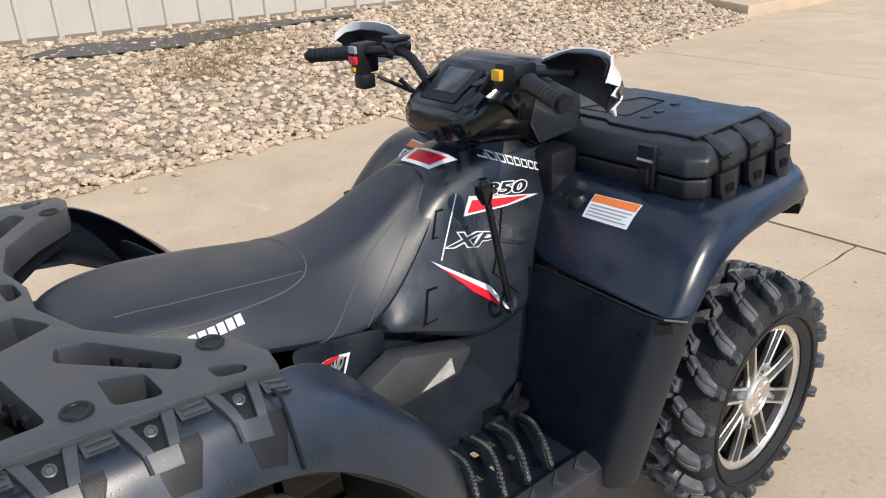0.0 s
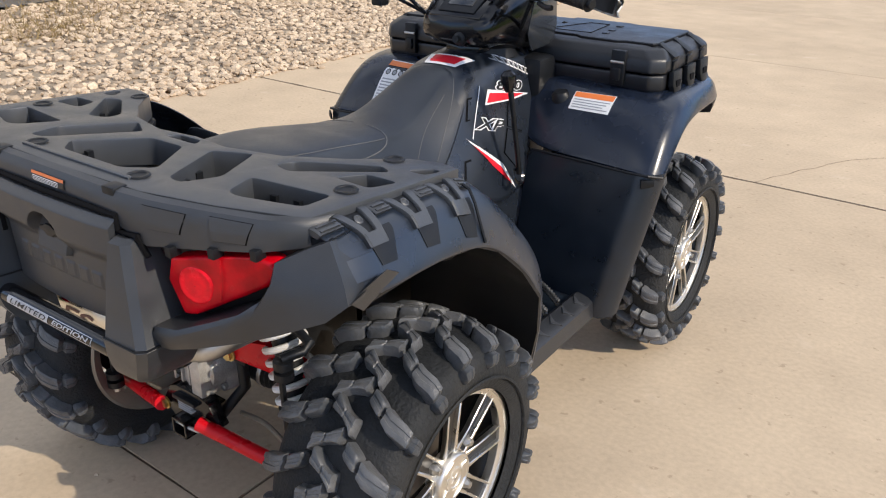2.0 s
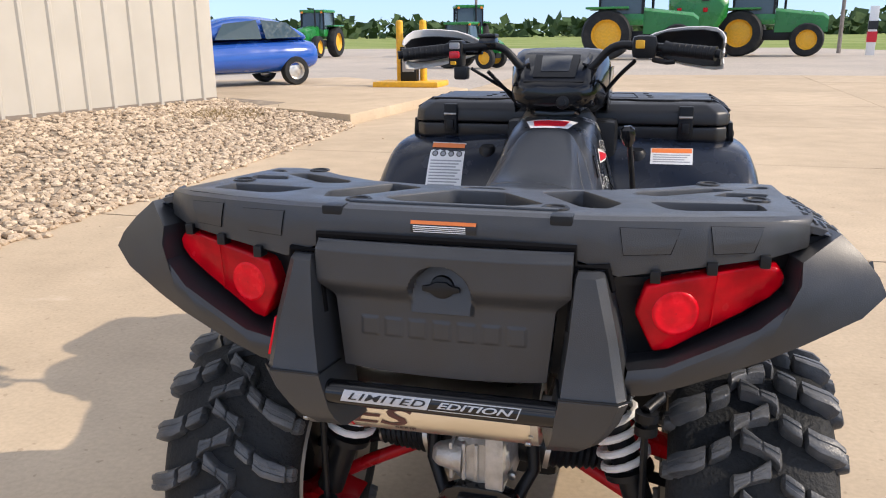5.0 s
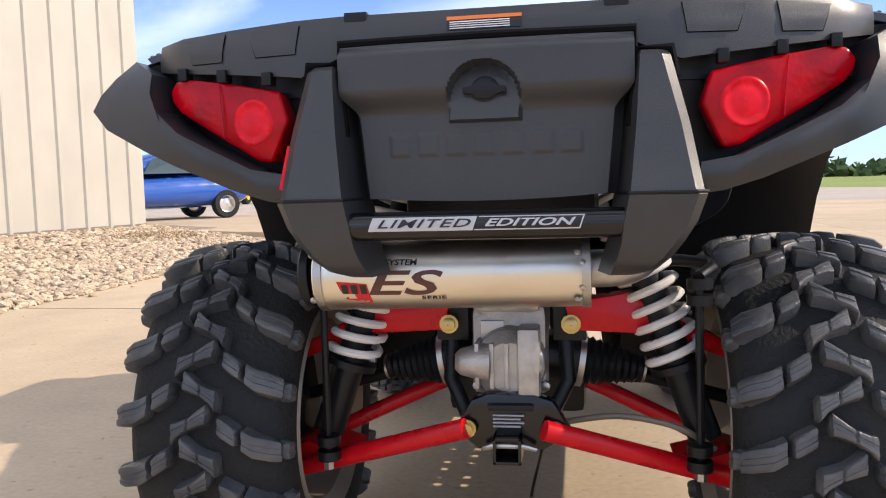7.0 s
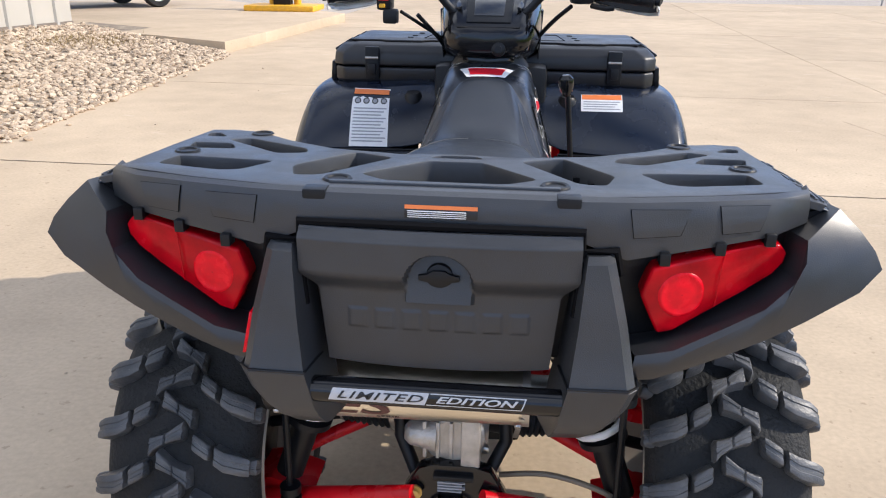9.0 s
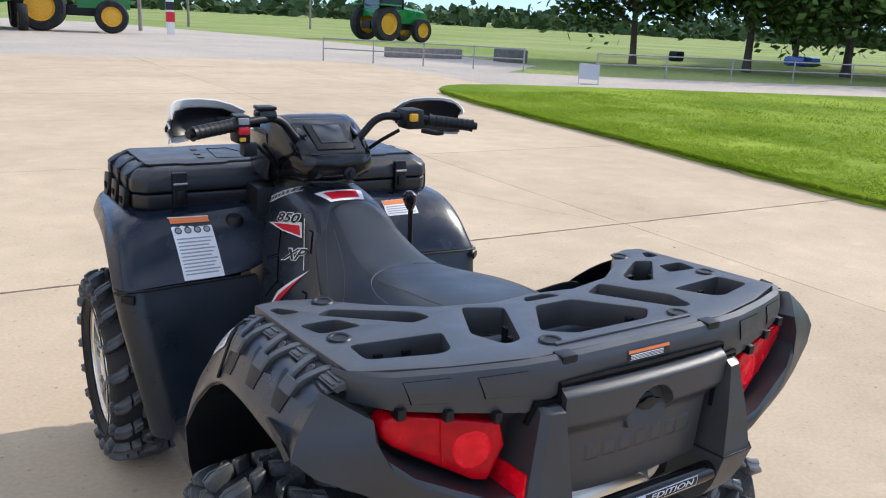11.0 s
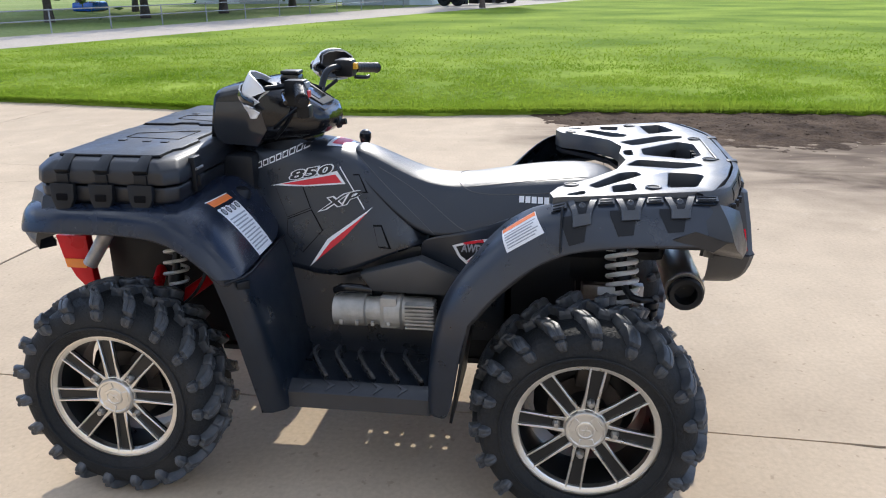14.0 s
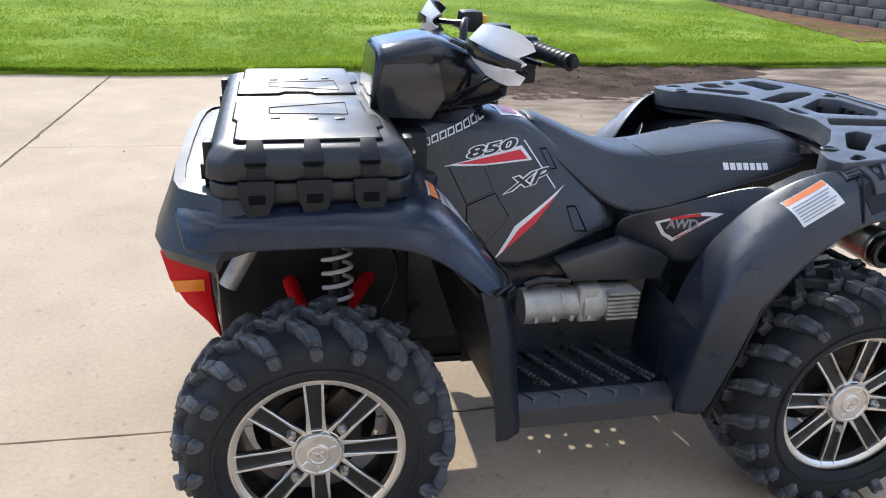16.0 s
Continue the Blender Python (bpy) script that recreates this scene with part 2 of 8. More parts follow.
def tube(pts, r, n=10, per=0, bm=None, radii=None):
    """A round bar along the points."""
    line = smooth_line(pts, per) if per else [Vector(p) for p in pts]
    rings = []
    d0 = (line[1] - line[0]).normalized()
    side = d0.orthogonal().normalized()
    for i, p in enumerate(line):
        d = (line[min(i + 1, len(line) - 1)] - line[max(i - 1, 0)]).normalized()
        side = (side - d * side.dot(d)).normalized()
        up = d.cross(side)
        rr = radii[i] if radii else r
        rings.append([p + (side * math.cos(2 * math.pi * k / n) + up * math.sin(2 * math.pi * k / n)) * rr for k in range(n)])
    return loft(rings, bm=bm)


def lathe(profile, axis_o, axis_d, n=32, bm=None, caps=False):
    """Turns (along, radius) pairs about an axis."""
    o, d = Vector(axis_o), Vector(axis_d).normalized()
    s = d.orthogonal().normalized()
    u = d.cross(s)
    own = bmesh.new()
    rows = [[own.verts.new(o + d * a + (s * math.cos(2 * math.pi * k / n) + u * math.sin(2 * math.pi * k / n)) * r) for k in range(n)] for a, r in profile]
    for p, q in zip(rows, rows[1:]):
        for i in range(n):
            j = (i + 1) % n
            own.faces.new((p[i], p[j], q[j], q[i]))
    if caps:
        own.faces.new(rows[0][::-1])
        own.faces.new(rows[-1])
    return join(bm, own)


def flip(bm, s):
    """The other side's copy when s is -1."""
    if s < 0:
        for v in bm.verts:
            v.co.x = -v.co.x
        bmesh.ops.reverse_faces(bm, faces=bm.faces[:])
    return bm


def text_bm(text, size, width=None, shear=0.0, spacing=1.0, bold=0.0, slices=0):
    """Flat letters about the origin in the xy plane."""
    cu = bpy.data.curves.new("letters", "FONT")
    cu.body, cu.size, cu.shear, cu.space_character = text, size, shear, spacing
    cu.align_x, cu.align_y = "CENTER", "CENTER"
    cu.resolution_u = 3
    cu.offset = bold
    ob = bpy.data.objects.new("letters", cu)
    scene.collection.objects.link(ob)
    bpy.context.view_layer.update()
    me = bpy.data.meshes.new_from_object(ob.evaluated_get(bpy.context.evaluated_depsgraph_get()))
    bm = bmesh.new()
    bm.from_mesh(me)
    bpy.data.objects.remove(ob)
    bpy.data.curves.remove(cu)
    bpy.data.meshes.remove(me)
    for k in range(slices):
        bmesh.ops.bisect_plane(bm, geom=bm.verts[:] + bm.edges[:] + bm.faces[:], plane_co=(0, size * (-0.5 + (k + 0.5) / slices), 0), plane_no=(0, 1, 0))
    if width:
        xs = [v.co.x for v in bm.verts]
        k = width / (max(xs) - min(xs))
        for v in bm.verts:
            v.co.x *= k
    return bm


def flat(pts, bm=None, cuts=0):
    own = bmesh.new()
    own.faces.new([own.verts.new(p) for p in pts])
    if cuts:
        bmesh.ops.triangulate(own, faces=own.faces[:])
        bmesh.ops.subdivide_edges(own, edges=own.edges[:], cuts=cuts, use_grid_fill=True)
    return join(bm, own)


def stick_on(bm, target, direction, lift=0.0018):
    """Lays a flat sticker on a surface along a direction, with a little thickness."""
    from mathutils.bvhtree import BVHTree
    me = target.data
    tree = BVHTree.FromPolygons([v.co for v in me.vertices], [tuple(p.vertices) for p in me.polygons])
    d = Vector(direction).normalized()
    for v in bm.verts:
        hit, nor, _, _ = tree.ray_cast(v.co - d * 0.6, d)
        if hit is not None:
            v.co = hit - d * lift
            v.tag = True
    lost = [v for v in bm.verts if not v.tag]
    bmesh.ops.delete(bm, geom=lost, context="VERTS")
    return bm

# ---------------------------------------------------------------- the vehicle
# x to its right, y ahead, z up; the axles are at y = 0.673 and -0.673
atv = tagged(new("all_terrain_vehicle"), "black four-wheeled utility quad with red and white decals parked on concrete", "quad bike")
AXLE_F, AXLE_R, AXLE_Z = 0.673, -0.673, 0.315


def deck_z(y):
    return 0.933 + (-0.61 - y) * 0.068


def plate_with_holes(outline, holes, zf, depth, draft=0.006):
    """A flat deck cut by openings whose walls go down."""
    from mathutils.geometry import delaunay_2d_cdt
    pts, edges = [], []
    for loop in [outline] + holes:
        k = len(pts)
        pts += [Vector(p) for p in loop]
        edges += [(k + i, k + (i + 1) % len(loop)) for i in range(len(loop))]
    vs, es, fs, *_ = delaunay_2d_cdt(pts, edges, [], 0, 1e-6)

    def inside(p, loop):
        r, n = False, len(loop)
        for i in range(n):
            (x1, y1), (x2, y2) = loop[i], loop[(i + 1) % n]
            if (y1 > p.y) != (y2 > p.y) and p.x < (x2 - x1) * (p.y - y1) / (y2 - y1) + x1:
                r = not r
        return r

    bm = bmesh.new()
    vv = [bm.verts.new((v.x, v.y, zf(v.y))) for v in vs]
    for f in fs:
        c = sum((vs[i] for i in f), Vector((0, 0))) / len(f)
        if inside(c, outline) and not any(inside(c, h) for h in holes):
            bm.faces.new([vv[i] for i in f])
    for v in [v for v in bm.verts if not v.link_faces]:
        bm.verts.remove(v)
    rim = [e for e in bm.edges if len(e.link_faces) == 1]
    ext = bmesh.ops.extrude_edge_only(bm, edges=rim)
    low = [g for g in ext["geom"] if isinstance(g, bmesh.types.BMVert)]
    for v in low:
        v.co.z -= depth
    bmesh.ops.recalc_face_normals(bm, faces=bm.faces[:])
    top = [e for e in rim if e.is_valid]
    bmesh.ops.bevel(bm, geom=top, offset=0.004, segments=2, affect="EDGES", profile=0.6)
    return bm


def rounded(loop, r=0.012):
    """The outline with its corners cut round."""
    out, n = [], len(loop)
    for i in range(n):
        p, a, b = Vector(loop[i]), Vector(loop[i - 1]), Vector(loop[(i + 1) % n])
        da, db = (a - p), (b - p)
        ra, rb = min(r, da.length * 0.4), min(r, db.length * 0.4)
        q0, q1 = p + da.normalized() * ra, p + db.normalized() * rb
        out += [tuple(q0), tuple(q0 * 0.25 + p * 0.5 + q1 * 0.25), tuple(q1)]
    return out


def mirrored(loop):
    return [(-x, y) for x, y in loop[::-1]]


# ---- rear rack
half = [(0.50, -0.955), (0.505, -0.75), (0.505, -0.565), (0.46, -0.555), (0.40, -0.575), (0.315, -0.665), (0.22, -0.735), (0.10, -0.768)]
outline = [(0.0, -1.05)] + [(0.22, -1.045), (0.36, -1.01)] + half + [(0.0, -0.755)] + mirrored(half) + [(-0.36, -1.01), (-0.22, -1.045)]
one_side = [
    [(0.19, -0.965), (0.105, -0.805), (0.175, -0.765), (0.245, -0.90), (0.225, -0.97)],
    [(0.255, -0.785), (0.265, -0.745), (0.395, -0.655), (0.43, -0.675), (0.30, -0.80)],
    [(0.315, -0.945), (0.285, -0.87), (0.45, -0.85), (0.455, -0.92), (0.34, -0.955)],
    [(0.385, -0.77), (0.41, -0.715), (0.48, -0.715), (0.465, -0.775)],
    [(0.445, -0.645), (0.475, -0.60), (0.493, -0.605), (0.485, -0.645)],
]
holes = [rounded(h) for h in one_side] + [rounded(mirrored(h)) for h in one_side]
holes.append(rounded([(-0.045, -0.825), (0.045, -0.825), (0.13, -0.945), (0.085, -0.985), (-0.085, -0.985), (-0.13, -0.945)]))
holes.append(rounded([(-0.045, -0.795), (-0.03, -0.77), (0.03, -0.77), (0.045, -0.795)], 0.01))
rack = part("rear_rack", plate_with_holes(outline, holes, deck_z, 0.055), M_DECK, atv, "charcoal moulded plastic cargo rack with angular openings", angle=30)

# pegs along the opening walls and the tray that shows dark underneath
for loop in one_side[:3]:
    for sgn in (1, -1):
        pts = loop if sgn > 0 else mirrored(loop)
        for i in range(len(pts)):
            a, b = Vector(pts[i]), Vector(pts[(i + 1) % len(pts)])
            if (b - a).length > 0.1:
                for t in (0.3, 0.6):
                    c = a.lerp(b, t)
                    part("rack_peg", box(c.x - 0.007, c.x + 0.007, c.y - 0.007, c.y + 0.007, deck_z(c.y) - 0.055, deck_z(c.y) - 0.022), M_BLACK, rack)
for sgn in (1, -1):
    for x, y in ((0.10, -0.93), (0.06, -0.98), (0.02, -0.98)):
        part("rack_peg", box(sgn * x - 0.006, sgn * x + 0.006, y - 0.006, y + 0.006, deck_z(y) - 0.055, deck_z(y) - 0.018), M_BLACK, rack)
part("tray", prism([(x * 0.96, y * 0.985 - 0.012, 0.872) for x, y in outline], (0, 0, -0.012)), M_BLACK, rack)
for sgn in (1, -1):
    for x, y in ((0.388, -0.61), (0.45, -0.815), (0.153, -0.998)):
        z = deck_z(y)
        bm = lathe([(0.0015, 0.0215), (0.004, 0.019), (0.0035, 0.015), (0.001, 0.013), (0.001, 0.001)], (sgn * x, y, z), (0, 0, 1), 20, caps=True)
        part("rack_bolt", bm, M_BLACK, rack)
    # square notches of the rear edge
    part("notch", box(sgn * 0.17 - 0.016, sgn * 0.17 + 0.016, -1.068, -1.04, deck_z(-1.05) - 0.02, deck_z(-1.05) + 0.0015, 0.003), M_BLACK, rack)
part("rack_bead", box(-0.16, 0.16, -1.022, -1.013, deck_z(-1.02) - 0.002, deck_z(-1.02) + 0.004, 0.002), M_DECK, rack)

# rear fascia: the upright lip of the rack
plan = [(0.0, -1.068), (0.10, -1.068), (0.188, -1.068), (0.192, -1.068), (0.25, -1.062), (0.262, -1.06), (0.36, -1.035), (0.45, -1.005), (0.505, -0.965), (0.515, -0.93)]
low = [0.918, 0.918, 0.916, 0.905, 0.882, 0.884, 0.895, 0.905, 0.914, 0.918]
rows = []
for sgn in (-1, 1):
    for (x, y), zl in (zip(plan[::-1], low[::-1]) if sgn < 0 else zip(plan[1:], low[1:])):
        zt = deck_z(y) - 0.001
        rows.append([(sgn * x, y + 0.018, zt), (sgn * x, y + 0.004, zt - 0.003), (sgn * x, y, zt - 0.012), (sgn * x * 1.0, y - 0.004, (zt + zl) / 2), (sgn * x, y - 0.003, zl)])
fascia = part("rear_fascia", sheet(rows, 0.012), M_HATCH, rack, angle=50)
for sgn in (1, -1):
    for x0, x1 in ((0.25, 0.33), (0.37, 0.44)):
        # a slightly larger black patch paints the thin shadow round each panel
        for grow, mt, lift in ((0.0012, M_GAPSHADE, 0.0004), (0.0, M_HATCH, 0.0022)):
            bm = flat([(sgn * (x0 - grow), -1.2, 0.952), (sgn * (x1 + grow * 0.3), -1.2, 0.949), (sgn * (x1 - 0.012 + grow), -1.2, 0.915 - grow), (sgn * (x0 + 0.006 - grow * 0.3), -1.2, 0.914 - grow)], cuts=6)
            part("raised_panel" if mt is M_HATCH else "panel_edge_shade", stick_on(bm, fascia, (0, 1, 0), lift), mt, fascia)
    for x, y, z in ((0.30, -1.052, 0.887), (0.375, -1.03, 0.897), (0.445, -1.008, 0.905)):
        part("tooth", box(sgn * x - 0.007, sgn * x + 0.007, y - 0.012, y + 0.01, z - 0.012, z + 0.006, 0.002), M_BLACK, fascia)
bm = flat([(-0.046, -1.2, 0.949), (0.051, -1.2, 0.949), (0.051, -1.2, 0.932), (-0.046, -1.2, 0.932)], cuts=2)
sticker = part("warning_sticker", stick_on(bm, fascia, (0, 1, 0)), M_DECALK, fascia, "black warning sticker with an orange head")
part("sticker_head", stick_on(flat([(-0.046, -1.2, 0.9495), (0.051, -1.2, 0.9495), (0.051, -1.2, 0.9445), (-0.046, -1.2, 0.9445)], cuts=2), fascia, (0, 1, 0), 0.003), M_ORANGE, fascia)
bars = bmesh.new()
for k in range(4):
    flat([(-0.042, -1.2, 0.9425 - k * 0.0027), (0.036, -1.2, 0.9425 - k * 0.0027), (0.036, -1.2, 0.9412 - k * 0.0027), (-0.042, -1.2, 0.9412 - k * 0.0027)], bars, 1)
part("print_bars", stick_on(bars, fascia, (0, 1, 0), 0.003), M_DECALW, fascia)

# ---- rear fenders
REAR_ST = [  # inner edge, ridge, outer edge of each station
    ((0.500, -0.962, 0.942), (0.546, -0.955, 0.930), (0.600, -0.976, 0.862)),
    ((0.503, -0.92, 0.940), (0.550, -0.92, 0.922), (0.602, -0.925, 0.838)),
    ((0.505, -0.76, 0.930), (0.552, -0.76, 0.914), (0.594, -0.76, 0.834)),
    ((0.507, -0.61, 0.922), (0.550, -0.61, 0.902), (0.588, -0.61, 0.812)),
    ((0.47, -0.51, 0.905), (0.540, -0.50, 0.868), (0.585, -0.525, 0.770)),
    ((0.40, -0.41, 0.815), (0.535, -0.375, 0.765), (0.590, -0.43, 0.690)),
    ((0.36, -0.31, 0.67), (0.545, -0.275, 0.672), (0.595, -0.355, 0.600)),
    ((0.36, -0.245, 0.50), (0.545, -0.238, 0.500), (0.586, -0.335, 0.500)),
    ((0.36, -0.228, 0.28), (0.505, -0.228, 0.270), (0.535, -0.298, 0.275)),
]


def fan(a, b, c):
    """Five points across a rounded edge."""
    a, b, c = Vector(a), Vector(b), Vector(c)
    return [a, a.lerp(b, 0.55), b.lerp(a, 0.12), b.lerp(c, 0.22), b.lerp(c, 0.62), c]


rear_fenders = {}
for sgn in (1, -1):
    bm = sheet([fan(*st) for st in REAR_ST], 0.008)
    rear_fenders[sgn] = part("rear_fender", flip(bm, sgn), M_REARF, atv, "satin black flared rear fender", sub=2)
    # inner wall of the wheel arch
    bm = sheet([[(0.30, -0.98, 0.88), (0.594, -0.975, 0.860)], [(0.30, -0.92, 0.88), (0.594, -0.925, 0.840)], [(0.30, -0.76, 0.87), (0.588, -0.76, 0.838)], [(0.30, -0.61, 0.85), (0.583, -0.612, 0.815)], [(0.28, -0.50, 0.79), (0.580, -0.525, 0.772)], [(0.26, -0.41, 0.70), (0.585, -0.432, 0.692)], [(0.24, -0.35, 0.60), (0.590, -0.358, 0.602)], [(0.22, -0.33, 0.50), (0.581, -0.338, 0.500)], [(0.20, -0.30, 0.28), (0.530, -0.300, 0.275)]], 0.008)
    part("arch_liner", flip(bm, sgn), M_BLACK, atv)
    # seam ring on the fender
    bm = tube([Vector(p) + Vector((0, 0, 0.004)) for p in fan((0.507, -0.592, 0.920), (0.551, -0.588, 0.898), (0.585, -0.588, 0.805))][1:], 0.003, 6)
    part("fender_seam", flip(bm, sgn), M_BLACK, rear_fenders[sgn])
    # hooked ribs along the edge of the rack
    from mathutils.bvhtree import BVHTree
    fm = rear_fenders[sgn].data
    shoulder = BVHTree.FromPolygons([v.co for v in fm.vertices], [tuple(p.vertices) for p in fm.polygons])

    def slope(u, y):
        """A point on the fender's shoulder: u from the rack's edge outwards."""
        x = 0.500 + 0.072 * u
        hit, *_ = shoulder.ray_cast(Vector((sgn * max(x, 0.508), max(-0.945, y), 1.3)), Vector((0, 0, -1)))
        z = hit.z if hit is not None else deck_z(y) - 0.016 * u - 0.072 * u * u
        return Vector((x, y, min(z, deck_z(y) - 0.002)))

    def ribbon(edge, u0, u1, lift, high, n=5):
        """A raised strip lying on the shoulder; edge(u) gives its two sides."""
        rings = []
        for k in range(n):
            u = u0 + (u1 - u0) * k / (n - 1)
            ya, yb = edge(u)
            nrm = Vector((0.018 + 0.144 * u, 0, 0.075)).normalized()
            a, b = slope(u, ya), slope(u, yb)
            rings.append([a + nrm * (lift - 0.006), a + nrm * (lift + high * 0.7), a.lerp(b, 0.08) + nrm * (lift + high), b.lerp(a, 0.08) + nrm * (lift + high), b + nrm * (lift + high * 0.7), b + nrm * (lift - 0.006)])
        return flip(loft(rings), sgn)

    fend = rear_fenders[sgn]
    for y in (-0.872, -0.755, -0.638):
        for side in (-1, 1):
            part("tie_down_rib", ribbon(lambda u: sorted((y + side * (0.040 - 0.024 * u), y + side * (0.021 - 0.019 * u))), 0.0, 0.72, 0.001, 0.008, 7), M_DECK, fend)
        part("rib_tip", ribbon(lambda u: (y - 0.027 + 0.006 * u, y + 0.027 - 0.006 * u), 0.66, 0.86, 0.001, 0.010, 4), M_DECK, fend)
        # thin black strip painting the shade of the hollow between the arms
        part("rib_hollow_shade", ribbon(lambda u: (y - 0.024 + 0.020 * u, y + 0.024 - 0.020 * u), 0.04, 0.66, 0.001, 0.0015, 8), M_BLACK, fend)
        c = slope(0.32, y)
        part("rib_bolt", flip(lathe([(0, 0.009), (0.005, 0.0085), (0.006, 0.006), (0.004, 0.004), (0.004, 0.0005)], c, (0.06, 0, 0.075), 12), sgn), M_DECK, fend)
        # thin black patch for the shaded hollow below the tip; nothing is cut
        part("tip_hollow_shade", ribbon(lambda u: (y - 0.002 - 0.012 * u + 0.030 * max(0, u - 0.85), y + 0.050 - 0.060 * max(0, u - 0.75)), 0.62, 1.10, 0.0006, 0.0012, 9), M_BLACK, fend)
    for y0, y1 in ((-0.962, -0.910), (-0.834, -0.793), (-0.717, -0.676), (-0.600, -0.562)):
        part("edge_bar", ribbon(lambda u: (y0, y1), 0.0, 0.36, 0.001, 0.007), M_DECK, fend)
        for u in (0.14, 0.26):
            part("bar_bead", ribbon(lambda v: (y0 + 0.005, y1 - 0.004), u, u + 0.045, 0.0070, 0.0040, 2), M_DECK, fend)
    part("rack_rail", ribbon(lambda u: (-0.955, -0.57), -0.07, 0.0, 0.0, 0.004, 2), M_DECK, fend)
    if sgn > 0:
        part("fender_pad", ribbon(lambda u: (-0.945 - 0.012 * u, -0.892 + 0.004 * u), 0.90, 1.18, 0.001, 0.004, 5), M_REARF, fend, "raised dark pad on the fender")
    # the broad tip of the fender runs on as a lip below the tail lamp
    band = [
        [(0.535, -0.925, 0.924), (0.566, -0.930, 0.898), (0.588, -0.936, 0.868), (0.597, -0.945, 0.846)],
        [(0.548, -0.962, 0.934), (0.575, -0.976, 0.908), (0.596, -0.986, 0.882), (0.607, -0.992, 0.858)],
        [(0.528, -0.985, 0.925), (0.546, -1.000, 0.900), (0.563, -1.006, 0.866), (0.576, -1.008, 0.828)],
        [(0.492, -1.020, 0.905), (0.492, -1.030, 0.876), (0.494, -1.036, 0.838), (0.500, -1.036, 0.792)],
        [(0.484, -1.034, 0.852), (0.470, -1.046, 0.832), (0.456, -1.054, 0.802), (0.448, -1.052, 0.770)],
        [(0.440, -1.054, 0.816), (0.424, -1.063, 0.800), (0.408, -1.068, 0.776), (0.392, -1.064, 0.748)],
        [(0.386, -1.066, 0.790), (0.374, -1.075, 0.776), (0.360, -1.078, 0.754), (0.345, -1.072, 0.730)],
        [(0.320, -1.080, 0.760), (0.312, -1.088, 0.748), (0.304, -1.090, 0.734), (0.296, -1.082, 0.716)],
        [(0.270, -1.085, 0.752), (0.268, -1.090, 0.742), (0.266, -1.090, 0.730), (0.264, -1.082, 0.712)],
    ]
    rows = [[Vector(r[0]) + Vector((-0.012, 0.070, -0.004))] + [Vector(p) for p in r] + [Vector(r[3]) + Vector((-0.01, 0.09, 0.01))] for r in band]
    part("fender_wing", flip(sheet(rows, 0.005), sgn), M_WING, fend, "broad dull charcoal fender tip and lamp lip", angle=36)
    rows = [[(0.19, -1.040, 0.91), (0.35, -1.010, 0.915), (0.54, -0.950, 0.93)], [(0.19, -1.030, 0.70), (0.35, -0.995, 0.73), (0.54, -0.935, 0.80)]]
    part("lamp_recess", flip(sheet(rows, 0.008), sgn), M_BLACK, fend)
    # tail lamp
    face = [(0.274, -1.052, 0.826), (0.287, -1.052, 0.868), (0.36, -1.036, 0.883), (0.44, -1.015, 0.896), (0.462, -1.008, 0.894), (0.474, -1.004, 0.880), (0.471, -1.004, 0.864), (0.456, -1.008, 0.848), (0.42, -1.020, 0.827), (0.324, -1.044, 0.772), (0.302, -1.05, 0.769)]
    bm = prism(face, (0, 0.05, 0), 0.007, seg=3)
    lamp = part("tail_lamp", flip(bm, sgn), M_LENS, atv, "red plastic tail lamp lens")
    part("bulb_ring", flip(lathe([(0.004, 0.034), (0.0000, 0.032), (-0.0006, 0.028), (0.0006, 0.026), (-0.0004, 0.018), (-0.0012, 0.010), (-0.0014, 0.001)], (0.331, -1.0425, 0.827), (-0.242, 1, 0.0), 32), sgn), M_BULB, lamp, angle=80)
    part("lens_divider", flip(prism([(0.383, -1.0315, 0.884), (0.385, -1.031, 0.8845), (0.379, -1.033, 0.809), (0.377, -1.0335, 0.808)], (0.0005, -0.0012, 0)), sgn), M_LENS, lamp)


# ---- storage hatch, bumper posts and cross bar at the rear
def ease(v):
    v = min(1.0, max(0.0, v))
    return v * v * (3 - 2 * v)


def hatch_face(x, z):
    """Depth of the hatch: an overhanging lip, a flat half-round pocket for the latch, a set-back lower panel."""
    y = -1.100 + 0.021 * ease((0.859 - z) / 0.036) + 0.014 * ease((z - 0.902) / 0.014) + 0.010 * (abs(x) / 0.19) ** 3
    if 0.769 < z < 0.801 and -0.126 < x < 0.134:
        u = (x + 0.126) % 0.0372
        edge = min(u, 0.030 - u, z - 0.769, 0.801 - z)
        y -= 0.0022 * ease(edge / 0.004)
    into = 0.048 - math.hypot(x - 0.002, max(z - 0.842, 0.0))
    k = ease(into / 0.004) * ease((z - 0.8125) / 0.003)
    return y + (-1.0695 - 0.0205 * (0.890 - z) / 0.077 - y) * k


def hatch_half(z):
    return 0.190 - 0.024 * ease((0.857 - z) / 0.036) - 0.010 * max(0.0, (0.82 - z) / 0.105)


